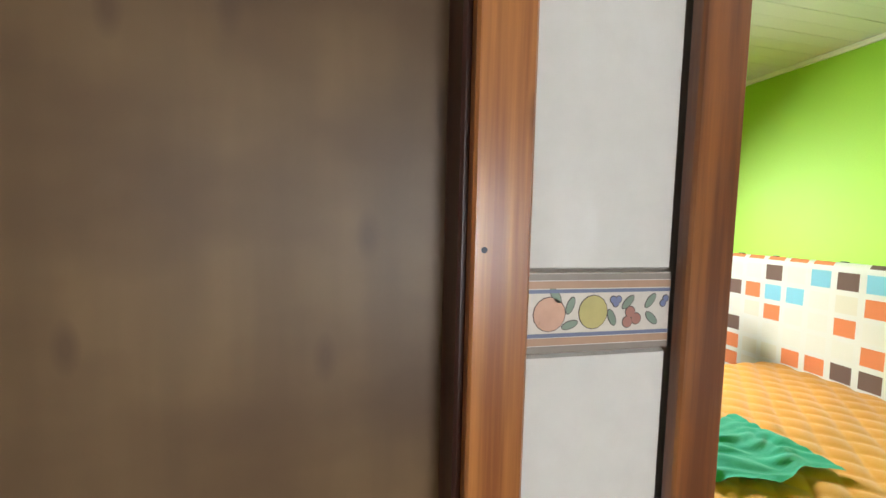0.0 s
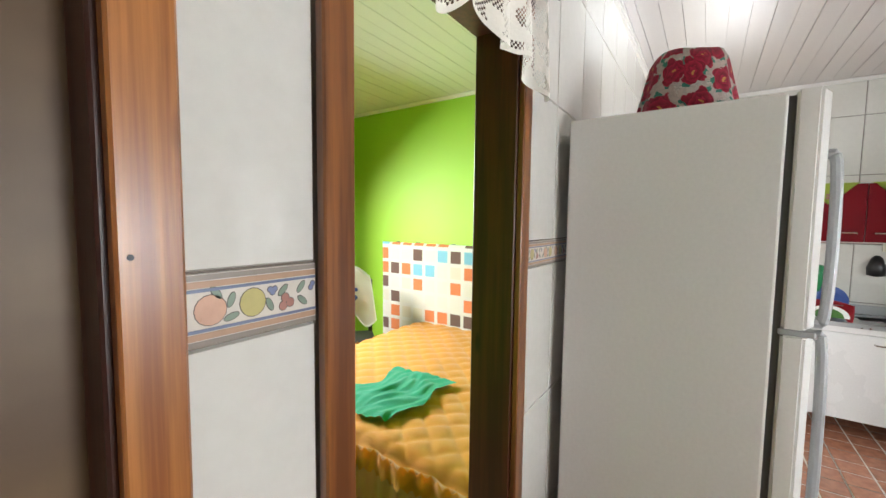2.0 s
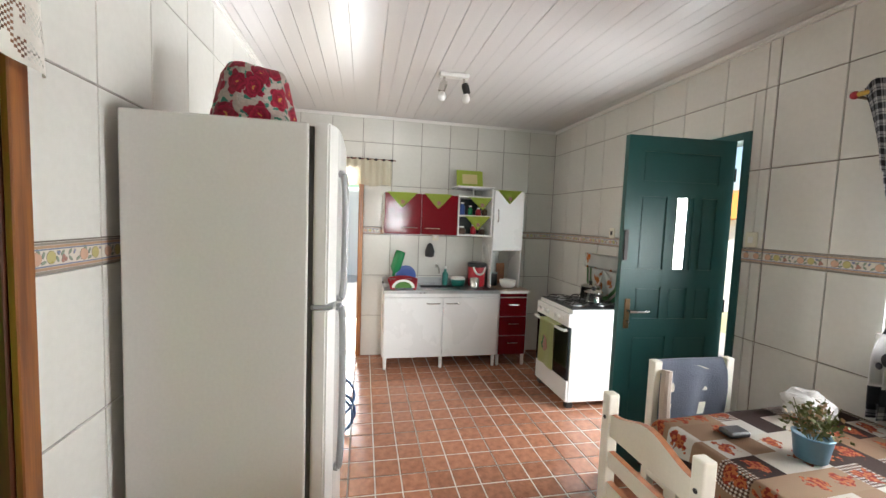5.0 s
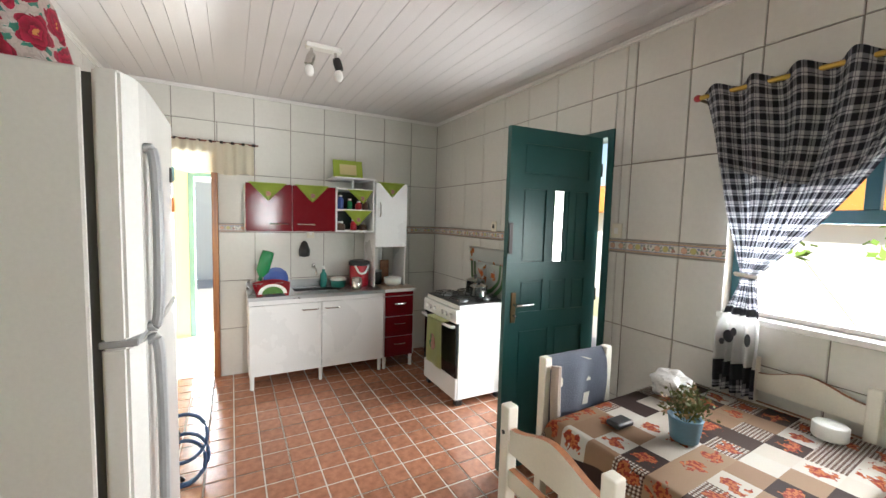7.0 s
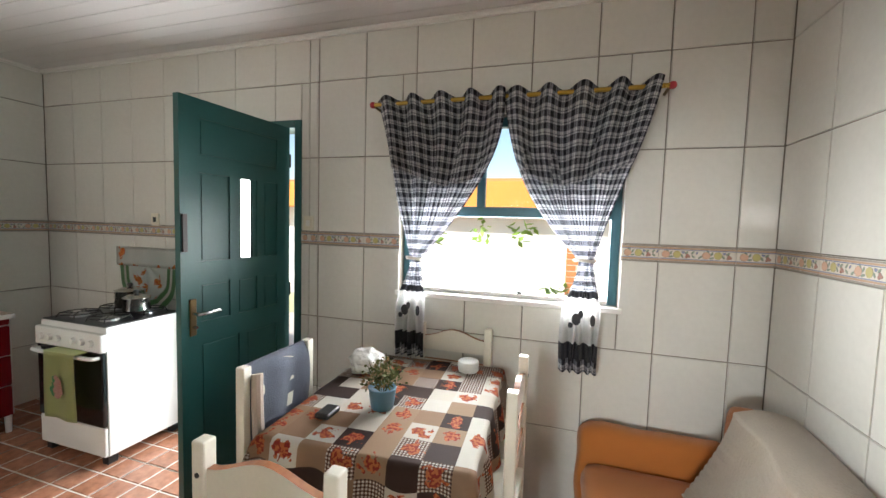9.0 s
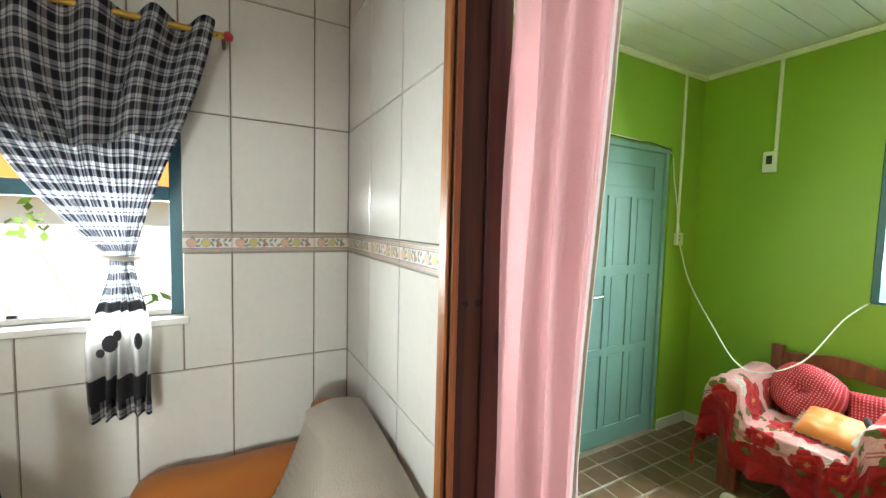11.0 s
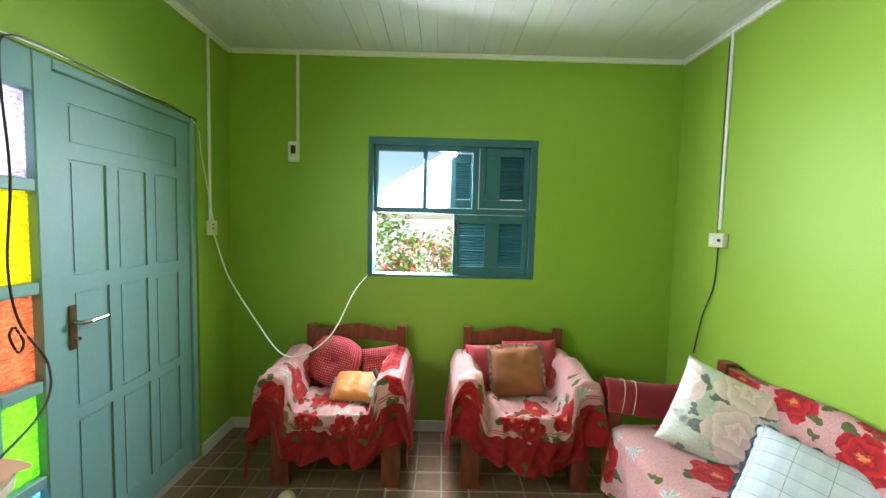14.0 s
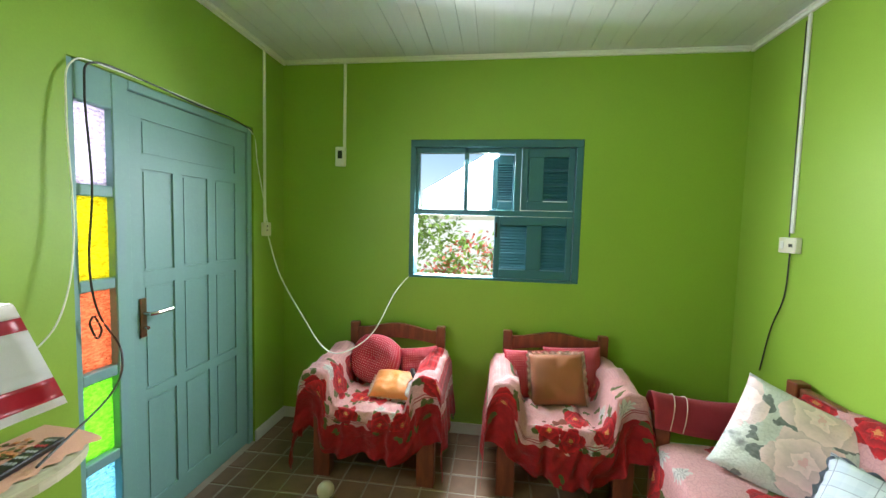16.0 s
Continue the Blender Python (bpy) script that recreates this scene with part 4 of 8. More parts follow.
for ya, yb_ in ((y0 + 0.06, -1.055), (-1.025, ym + 0.13)):
    part("pane", bm_box((xw - 0.028, ya, 1.585), (xw - 0.024, yb_, z1 - 0.085)), GLASS, lwn).visible_shadow = False


def shutter(ya, yb_, za, zb, x, pairs):
    sh = part("shutter", bm_box((x - 0.03, ya, za), (x, ya + 0.04, zb), 0.003, 1), TEAL_FRAME, lwn, "teal louvred shutter")
    for a, b, c, d in ((yb_ - 0.04, yb_, za, zb), (ya + 0.04, yb_ - 0.04, za, za + 0.06), (ya + 0.04, yb_ - 0.04, zb - 0.06, zb)):
        wbar("stile", a, b, c, d, x, 0.03, sh)
    for p, q in pairs:
        wbar("stile", q, q + 0.10, za + 0.06, zb - 0.06, x, 0.028, sh) if q + 0.10 < yb_ - 0.03 else None
        n = 15
        for i in range(n):
            zc = za + 0.075 + i * (zb - za - 0.14) / (n - 1)
            bm = bm_box((-0.019, p, -0.0025), (0.019, q, 0.0025))
            bmesh.ops.rotate(bm, verts=list(bm.verts), matrix=Matrix.Rotation(radians(41 if i % 5 else 32), 3, "Y"))
            bmesh.ops.translate(bm, verts=list(bm.verts), vec=(x - 0.016, 0, zc))
            part("slat", bm, TEAL_FRAME, sh)


shutter(ym + 0.005, y1 - 0.048, z0 + 0.02, 1.543, xw + 0.008, [(ym + 0.045, ym + 0.225), (ym + 0.325, y1 - 0.088)])
shutter(ym + 0.18, y1 - 0.048, 1.588, z1 - 0.052, xw - 0.004, [(ym + 0.22, ym + 0.225), (ym + 0.325, y1 - 0.088)])
shutter(ym - 0.02, ym + 0.16, 1.588, z1 - 0.09, xw - 0.055, [(ym + 0.02, ym + 0.12)])
part("catch", bm_box((xw + 0.008, ym + 0.012, 1.40), (xw + 0.022, ym + 0.026, 1.50), 0.002, 1), IRON, lwn)

# laundry door frame
lfr = thing("door_frame_laundry_exit", "bright turquoise painted outer door frame", "door frame", kind=STRUCT)
for n_, a, b in (("jamb", (5.985, 0.06, 0), (6.1, 0.12, 2.0)), ("jamb", (5.985, -0.82, 0), (6.1, -0.77, 2.0)), ("head", (5.985, -0.77, 1.95), (6.1, 0.06, 2.0))):
    part(n_, bm_box(a, b, 0.003, 1), TURQ, lfr)

# ---- tiled walls and floors ----
TW, TH, BH = 0.3135, 0.45, 0.08
ROWS_Z = [(0.0, 0.45), (0.45, 0.90), (0.90, 1.35), (1.43, 1.88), (1.88, 2.33), (2.33, H)]
_cache = {}


def tile_mesh(w, h, mat_, d=0.006, bev=0.0022):
    key = (round(w, 3), round(h, 3), mat_.name)
    if key not in _cache:
        bm = bmesh.new()
        g = 0.0018
        lo = [bm.verts.new(p) for p in ((g, 0, g), (w - g, 0, g), (w - g, 0, h - g), (g, 0, h - g))]
        hi = [bm.verts.new(p) for p in ((g + bev, d, g + bev), (w - g - bev, d, g + bev), (w - g - bev, d, h - g - bev), (g + bev, d, h - g - bev))]
        bm.faces.new(hi)
        for i in range(4):
            bm.faces.new((lo[i], lo[(i + 1) % 4], hi[(i + 1) % 4], hi[i]))
        _cache[key] = mesh_of(bm, "tile", mat_)
    return _cache[key]


def disc(bm, cx, cz, rx, rz, y, mi, n=14, tilt=0.0):
    vs = []
    for k in range(n):
        a = 2 * math.pi * k / n
        p, q = rx * math.cos(a), rz * math.sin(a)
        vs.append(bm.verts.new((cx + p * math.cos(tilt) - q * math.sin(tilt), y, cz + p * math.sin(tilt) + q * math.cos(tilt))))
    bm.faces.new(vs).material_index = mi


def border_mesh(w):
    key = ("border", round(w, 3))
    if key in _cache:
        return _cache[key]
    bm = bmesh.new()
    mats = [BORDER, BORDER_TAN, BORDER_GREY, BORDER_BLUE, FRUIT_PINK, FRUIT_GOLD, FRUIT_LEAF, FRUIT_BLUE, FRUIT_CHERRY, FRUIT_LINE]
    g = 0.0012
    add_box(bm, (g, 0, g), (w - g, 0.0060, BH - g), 0)
    for z, h, mi, y in ((0.0015, 0.006, 2, 0.0068), (0.0085, 0.007, 1, 0.0066), (0.0165, 0.0035, 3, 0.0070), (0.0595, 0.0035, 3, 0.0070), (0.064, 0.007, 1, 0.0066), (0.072, 0.006, 2, 0.0068)):
        add_box(bm, (g, 0.005, z), (w - g, y, z + h), mi)

    def fruit(cx, cz, rx, rz, mi, tilt=0.0):
        cx, tilt = w - cx, math.pi - tilt
        if g + rx < cx < w - g - rx:
            disc(bm, cx, cz, rx + 0.0009, rz + 0.0009, 0.0063, 9, 16, tilt)
            disc(bm, cx, cz, rx, rz, 0.0067, mi, 16, tilt)
    s = 0.0
    while s < w + 0.1:
        fruit(s + 0.030, 0.039, 0.0165, 0.0165, 4)
        fruit(s + 0.077, 0.040, 0.0155, 0.0165, 5)
        for dx, dz, t in ((0.052, 0.047, 1.2), (0.052, 0.028, 0.3), (0.036, 0.057, 2.2), (0.098, 0.034, 2.0), (0.116, 0.049, 0.8), (0.142, 0.050, 0.9), (0.144, 0.032, 2.4), (0.006, 0.030, 0.6)):
            fruit(s + dx, dz, 0.0085, 0.0035, 6, t)
        for dx, dz in ((0.099, 0.052), (0.105, 0.052), (0.102, 0.048), (0.157, 0.047), (0.160, 0.052)):
            fruit(s + dx, dz, 0.0032, 0.0032, 7)
        for dx, dz in ((0.119, 0.039), (0.116, 0.029), (0.126, 0.032)):
            fruit(s + dx, dz, 0.0052, 0.0055, 8)
        s += 0.166
    me = mesh_of(bm, "border_tile", mats)
    _cache[key] = me
    return me


def rects(a, b, lo, hi, holes):
    """Parts of the cell (a, b, lo, hi) left over by the openings."""
    out = [(a, b, lo, hi)]
    for h in holes:
        nxt = []
        for p, q, r, s in out:
            if h[0] >= q or h[1] <= p or h[2] >= s or h[3] <= r:
                nxt.append((p, q, r, s))
                continue
            if p < h[0]:
                nxt.append((p, h[0], r, s))
            if q > h[1]:
                nxt.append((h[1], q, r, s))
            m0, m1 = max(p, h[0]), min(q, h[1])
            if r < h[2]:
                nxt.append((m0, m1, r, h[2]))
            if s > h[3]:
                nxt.append((m0, m1, h[3], s))
        out = nxt
    return [o for o in out if o[1] - o[0] > 0.012 and o[3] - o[2] > 0.012]


def tile_wall(wall, axis, at, inward, cols, holes):
    """Glazed tiles and a fruit border over a wall; cols are the joints along it."""
    for a, b in zip(cols, cols[1:]):
        for lo, hi in ROWS_Z + [(1.35, 1.43)]:
            for p, q, r, s in rects(a, b, lo, hi, holes):
                if (lo, hi) == (1.35, 1.43):
                    if s - r < BH - 0.001:
                        continue
                    me, nm = border_mesh(q - p), "border_tile"
                else:
                    me, nm = tile_mesh(q - p, s - r, TILE), "tile"
                ob = new(nm, me)
                ob.parent = wall
                if axis == "y":
                    ob.matrix_basis = pose(p, at - inward * 0.006, r) if inward > 0 else pose(q, at + 0.006, r, 0, 0, 180)
                else:
                    ob.matrix_basis = pose(at + 0.006, p, r, 0, 0, 90) if inward < 0 else pose(at - 0.006, q, r, 0, 0, -90)


def joints(start, step, lo, hi, extra=()):
    out = [lo, hi, *extra]
    k = start
    while k > lo:
        k -= step
    while k < hi:
        if k > lo + 0.02 and k < hi - 0.02:
            out.append(k)
        k += step
    return sorted(set(out))


s_cols = [c for c in joints(0.065, TW, W, 2.0) if c < 1.99] + [1.95, 2.012] + [2.264 + TW * k for k in range(8) if 2.264 + TW * k < E - 0.02] + [E]
s_cols = sorted({round(c, 3) for c in s_cols if not (1.85 < c < 1.94)})
tile_wall(wall_s, "y", S, 1, s_cols, [(2.071, 2.889, 0, 2.111), (K_WIN[0], K_WIN[1], K_WIN[2] - 0.028, K_WIN[3])])
tile_wall(wall_n, "y", N, -1, joints(1.534, TW - 0.01, W, E), [(BED_DOOR[0] - 0.027, BED_DOOR[1] + 0.027, 0, BED_DOOR[3] + 0.027), (PLY_DOOR[0] - 0.028, PLY_DOOR[1] + 0.028, 0, PLY_DOOR[3] + 0.028)])
tile_wall(wall_e, "x", E, -1, joints(-0.212, 0.3165, S, N), [(E_DOOR[0] - 0.02, E_DOOR[1] + 0.02, 0, E_DOOR[3] + 0.02)])
tile_wall(wall_w, "x", W, 1, joints(-1.82, 0.308, S, N), [(W_DOOR[0] - 0.015, W_DOOR[1] + 0.015, 0, W_DOOR[3] + 0.015)])


def floor_tile_mesh(w, h, n0, n1, mat_, cell):
    """One moulded floor tile: a grid of raised squares."""
    key = ("floor", round(w, 3), round(h, 3), round(n0, 3), round(n1, 3), mat_.name)
    if key in _cache:
        return _cache[key]
    bm = bmesh.new()
    g, bev = 0.0042, 0.004

    def cuts(a, b):
        c = [a]
        k = math.floor(a / cell + 1e-6) * cell + cell
        while k < b - 0.008:
            c.append(k)
            k += cell
        return c + [b]
    xs, ys = cuts(n0, n0 + w), cuts(n1, n1 + h)
    for a, b in zip(xs, xs[1:]):
        for c, d in zip(ys, ys[1:]):
            if b - a < 0.02 or d - c < 0.02:
                continue
            lo = [bm.verts.new((x - n0, y - n1, -0.003)) for x, y in ((a + g, c + g), (b - g, c + g), (b - g, d - g), (a + g, d - g))]
            hi = [bm.verts.new((x - n0, y - n1, 0)) for x, y in ((a + g + bev, c + g + bev), (b - g - bev, c + g + bev), (b - g - bev, d - g - bev), (a + g + bev, d - g - bev))]
            bm.faces.new(hi)
            for i in range(4):
                bm.faces.new((lo[i], lo[(i + 1) % 4], hi[(i + 1) % 4], hi[i]))
    me = mesh_of(bm, "floor_tile", mat_)
    _cache[key] = me
    return me


def tile_floor(floor, x0, x1, y0, y1, ox, oy, size, mat_, n=3):
    xs, ys = joints(ox, size, x0, x1), joints(oy, size, y0, y1)
    for a, b in zip(xs, xs[1:]):
        for c, d in zip(ys, ys[1:]):
            off0 = 0 if b - a > size - 0.005 or b == x1 else size - (b - a)
            off1 = 0 if d - c > size - 0.005 or d == y1 else size - (d - c)
            ob = new("floor_tile", floor_tile_mesh(b - a, d - c, off0, off1, mat_, size / n))
            ob.parent = floor
            ob.matrix_basis = pose(a, c, 0)
    bm = bmesh.new()
    for x in xs[1:-1]:
        add_box(bm, (x - 0.002, y0, -0.006), (x + 0.002, y1, -0.0012))
    for y in ys[1:-1]:
        add_box(bm, (x0, y - 0.002, -0.006), (x1, y + 0.002, -0.0014))
    part("joint", bm, GROUT, floor)


tile_floor(floor_k, W - 0.13, E + 0.1, S, N, 2.395, -1.10, 0.459, FLOOR_RED)
tile_floor(floor_l, LW, W - 0.14, LS, LN, -2.558, -1.04, 0.459, FLOOR_BROWN)

# ---- kitchen: fridge ----


def fridge():
    ob = thing("fridge", "tall white two-door fridge against the tiled wall", "fridge", (1.545, 0.50, 0), 0)
    w, d, h = 0.70, 0.555, 1.828
    part("body", bm_box((0, -d, 0.04), (w, 0, h), 0.008), FRIDGE_WHITE, ob)
    for i, (z0, z1) in enumerate(((0.06, 1.200), (1.215, h + 0.004))):
        bm = bmesh.new()
        n = 12
        front = []
        for k in range(n + 1):
            a = k / n
            edge = 1 - (2 * a - 1) ** 6
            front.append((0.0 + w * a, -d - 0.016 - 0.060 - 0.020 * edge + 0.012 * (1 - min(1, 12 * a)) ** 2))
        back = [(w, -d - 0.016), (0.0, -d - 0.016)]
        ring = front + back
        lo = [bm.verts.new((x, y, z0)) for x, y in ring]
        hi = [bm.verts.new((x, y, z1)) for x, y in ring]
        bm.faces.new(lo[::-1])
        bm.faces.new(hi)
        for k in range(len(ring)):
            bm.faces.new((lo[k], lo[(k + 1) % len(ring)], hi[(k + 1) % len(ring)], hi[k]))
        bmesh.ops.recalc_face_normals(bm, faces=list(bm.faces))
        bmesh.ops.bevel(bm, geom=[e for e in bm.edges if e.calc_face_angle(0) > 0.6], offset=0.006, segments=2, affect="EDGES")
        dr = part("freezer_door" if i else "fridge_door", bm, FRIDGE_WHITE, ob)
        hx = 0.085
        a, b = (z0 + 0.01, z0 + 0.46) if i else (z1 - 0.62, z1 - 0.01)
        pts = [(hx, -d - 0.09, a), (hx, -d - 0.112, a + 0.02), (hx, -d - 0.118, (a + b) / 2), (hx, -d - 0.112, b - 0.02), (hx, -d - 0.09, b)]
        part("handle", bm_tube(curve_pts(pts, 5), 0.013, 10), GREY_PLASTIC, dr, "grey vertical handle")
    part("seal", bm_box((0.006, -d - 0.015, 0.07), (w - 0.006, -d + 0.001, h - 0.01)), SEAL, ob)
    part("divider", bm_box((0.002, -d - 0.085, 1.199), (w - 0.002, -d - 0.01, 1.216), 0.003, 1), GREY_PLASTIC, ob)
    for x in (0.05, w - 0.05):
        part("foot", bm_lathe([(0.022, 0), (0.022, 0.045)], 12, (x, -d + 0.05, 0)), BLACK, ob)
        part("foot", bm_lathe([(0.022, 0), (0.022, 0.045)], 12, (x, -0.05, 0)), BLACK, ob)
    part("hinge_cap", bm_box((w - 0.10, -d - 0.03, h), (w - 0.01, -d + 0.03, h + 0.012), 0.003, 1), GREY_PLASTIC, ob)
    for x, z, m in ((0.50, 1.62, BLACK), (0.56, 1.63, TURQ), (0.55, 1.52, GOLD_CUSHION)):
        part("magnet", bm_box((x, -d - 0.101, z), (x + 0.035, -d - 0.094, z + 0.05), 0.001, 1), m, ob)
    hs = thing("hose", "dark blue coiled hose standing by the fridge", "hose", (2.93, -0.08, 0))
    blue = plain("blue_hose", (0.02, 0.05, 0.12), 0.4)
    for cx, cz, r in ((0.0, 0.255, 0.12), (0.01, 0.13, 0.125), (-0.02, 0.12, 0.11)):
        part("coil", bm_tube([(cx + 0.35 * r * math.sin(a * 0.262), r * math.cos(a * 0.262), cz + r * math.sin(a * 0.262)) for a in range(25)], 0.010, 8), blue, hs)
    part("stem", bm_tube(curve_pts([(0.0, 0.0, 0.01), (-0.03, 0.05, 0.10), (0.0, 0.02, 0.30), (0.02, 0.08, 0.36)], 6), 0.012, 8), IRON, hs)


fridge()
POT_CLOTH = flower_cloth("berry_cloth", ground=(0.62, 0.52, 0.46), petal=(0.50, 0.02, 0.06), scale=11, size=0.46, leaf=(0.06, 0.28, 0.20), pale=(0.70, 0.62, 0.56))
bm = bm_sheet(72, 10, lambda s, t: ((0.108 + 0.055 * t + 0.008 * t * math.sin(2 * math.pi * s * 11)) * math.cos(2 * math.pi * s) * min(1, t * 9 + 0.02),
                                    (0.108 + 0.055 * t + 0.008 * t * math.sin(2 * math.pi * s * 11)) * math.sin(2 * math.pi * s) * min(1, t * 9 + 0.02),
                                    0.240 - 0.238 * max(0, t - 0.1) / 0.9 + 0.006 * math.sin(2 * math.pi * s * 3)), lambda s, t: (s * 0.9, t * 0.25), 0.004)
cp = thing("covered_pot", "pot under a red and white flowered cloth on the fridge", "pot", (1.86, 0.19, 1.829))
part("cover", bm, POT_CLOTH, cp)
part("pot", bm_lathe([(0.09, 0), (0.10, 0.05), (0.10, 0.19)], 20), STEEL, cp)

# ---- kitchen: sink unit, cupboards ----


def pull(ob, y, z, x, length=0.12, vertical=False):
    if vertical:
        pts = [(x, y, z - length / 2), (x - 0.025, y, z - length / 2 + 0.01), (x - 0.025, y, z + length / 2 - 0.01), (x, y, z + length / 2)]
    else:
        pts = [(x, y - length / 2, z), (x - 0.024, y - length / 2 + 0.012, z), (x - 0.027, y, z), (x - 0.024, y + length / 2 - 0.012, z), (x, y + length / 2, z)]
    return part("handle", bm_tube(curve_pts(pts, 4), 0.006, 8), CHROME, ob, "chrome bar handle")


FX = 4.0
su = thing("sink_cabinet", "white two-door sink cabinet on short legs", "cabinet")
part("body", bm_box((FX + 0.02, -1.645, 0.125), (E - 0.01, -0.452, 0.785), 0.003, 1), CAB_WHITE, su)
for y0, y1, hy in ((-1.046, -0.456, -0.95), (-1.643, -1.052, -1.15)):
    dr = part("door", bm_box((FX, y0, 0.128), (FX + 0.018, y1, 0.742), 0.004), CAB_WHITE, su)
    pull(dr, hy, 0.685, FX, 0.14)
part("fascia", bm_box((FX + 0.004, -1.643, 0.747), (FX + 0.019, -0.456, 0.785), 0.002, 1), CAB_WHITE, su)
for y in (-0.475, -1.05, -1.62):
    for x in (FX + 0.045, E - 0.06):
        part("leg", bm_lathe([(0.016, 0), (0.020, 0.127)], 12, (x, y, 0)), CAB_WHITE, su)
st = thing("kitchen_sink", "stainless steel sink worktop with a basin", "sink")
bm = bmesh.new()
for a, b in (((FX - 0.012, -1.645, 0.787), (FX + 0.10, -0.448, 0.818)), ((FX + 0.36, -1.645, 0.787), (E - 0.012, -0.448, 0.818)),
             ((FX + 0.10, -1.645, 0.787), (FX + 0.36, -1.26, 0.818)), ((FX + 0.10, -0.84, 0.787), (FX + 0.36, -0.448, 0.818))):
    add_box(bm, a, b)
part("worktop", bm, STEEL, st)
bm = bmesh.new()
for a, b in (((FX + 0.10, -1.26, 0.66), (FX + 0.36, -0.84, 0.665)), ((FX + 0.095, -1.26, 0.66), (FX + 0.10, -0.84, 0.81)), ((FX + 0.36, -1.26, 0.66), (FX + 0.365, -0.84, 0.81)), ((FX + 0.10, -1.265, 0.66), (FX + 0.36, -1.26, 0.81)), ((FX + 0.10, -0.84, 0.66), (FX + 0.36, -0.835, 0.81))):
    add_box(bm, a, b)
part("basin", bm, STEEL, st)
part("splash_lip", bm_box((E - 0.030, -1.645, 0.818), (E - 0.010, -0.448, 0.885), 0.004), STEEL, st)
tap = thing("tap", "chrome wall tap over the sink", "tap", (E - 0.004, -1.05, 1.0))
part("spout", bm_tube(curve_pts([(0, 0, 0), (-0.10, 0, 0.01), (-0.18, 0, 0.0), (-0.19, 0, -0.05)], 5), 0.011), CHROME, tap)
part("knob", bm_lathe([(0.018, 0.012), (0.02, 0.02), (0.012, 0.045)], 12, (-0.05, 0, 0)), CHROME, tap)

du = thing("drawer_cabinet", "burgundy three-drawer cabinet with chrome handles", "cabinet")
part("body", bm_box((FX + 0.02, -1.978, 0.125), (E - 0.01, -1.652, 0.785), 0.003, 1), CAB_WHITE, du)
for k in range(3):
    z = 0.13 + k * 0.205
    dr = part("drawer", bm_box((FX, -1.962, z), (FX + 0.019, -1.664, z + 0.198), 0.004), CAB_RED, du, "glossy burgundy drawer")
    pull(dr, -1.813, z + 0.13, FX, 0.12)
part("fascia", bm_box((FX + 0.001, -1.962, 0.747), (FX + 0.019, -1.664, 0.785), 0.002, 1), CAB_RED, du)
for y in (-1.67, -1.955):
    for x in (FX + 0.045, E - 0.06):
        part("leg", bm_lathe([(0.016, 0), (0.020, 0.127)], 12, (x, y, 0)), CAB_WHITE, du)
wt = thing("worktop", "pale wood-edged worktop beside the sink", "worktop")
part("top", bm_box((FX - 0.012, -1.985, 0.787), (E - 0.012, -1.648, 0.820), 0.004), wood("beige_laminate", (0.36, 0.25, 0.17), (0.46, 0.34, 0.24), 0.4, (10, 1.5, 10), 0.1, False), wt)
part("edge", bm_box((FX - 0.016, -1.985, 0.788), (FX - 0.0125, -1.648, 0.819)), CAB_WHITE, wt)

WX = 4.115
wc = thing("wall_cupboard", "burgundy two-door wall cupboard with chrome handles", "cupboard")
part("body", bm_box((WX + 0.02, -1.196, 1.372), (E - 0.002, -0.438, 1.790), 0.003, 1), CAB_WHITE, wc)
for y0, y1, hy in ((-0.812, -0.44, -0.70), (-1.194, -0.816, -0.93)):
    dr = part("door", bm_box((WX, y0, 1.376), (WX + 0.018, y1, 1.787), 0.004), CAB_RED, wc, "glossy burgundy lift-up door")
    pull(dr, hy, 1.44, WX, 0.15)
os_ = thing("open_shelf", "white open wall shelf with bottles and jars", "shelf")
for n_, a, b in (("side", (WX, -1.212, 1.372), (E - 0.002, -1.198, 1.80)), ("side", (WX, -1.572, 1.372), (E - 0.002, -1.558, 1.88)), ("shelf", (WX, -1.558, 1.372), (E - 0.002, -1.212, 1.388)),
                 ("shelf", (WX, -1.558, 1.578), (E - 0.002, -1.212, 1.592)), ("shelf", (WX, -1.558, 1.775), (E - 0.002, -1.212, 1.790)), ("shelf", (WX - 0.01, -1.585, 1.880), (E - 0.002, -1.185, 1.894)), ("back", (E - 0.008, -1.558, 1.388), (E - 0.003, -1.212, 1.775)), ("post", (WX + 0.1, -1.39, 1.790), (WX + 0.115, -1.375, 1.880))):
    part(n_, bm_box(a, b, 0.002, 1), CAB_WHITE if n_ != "back" else BLACK, os_)
wcab = thing("narrow_cupboard", "white narrow wall cupboard over an open niche", "cupboard")
part("body", bm_box((WX + 0.02, -1.925, 1.225), (E - 0.002, -1.585, 1.865), 0.003, 1), CAB_WHITE, wcab)
dr = part("door", bm_box((WX, -1.923, 1.229), (WX + 0.018, -1.587, 1.862), 0.004), CAB_WHITE, wcab)
pull(dr, -1.63, 1.60, WX, 0.13, True)
for y0, y1 in ((-1.597, -1.585), (-1.925, -1.913)):
    part("side", bm_box((WX + 0.02, y0, 0.821), (E - 0.002, y1, 1.225), 0.002, 1), CAB_WHITE, wcab)


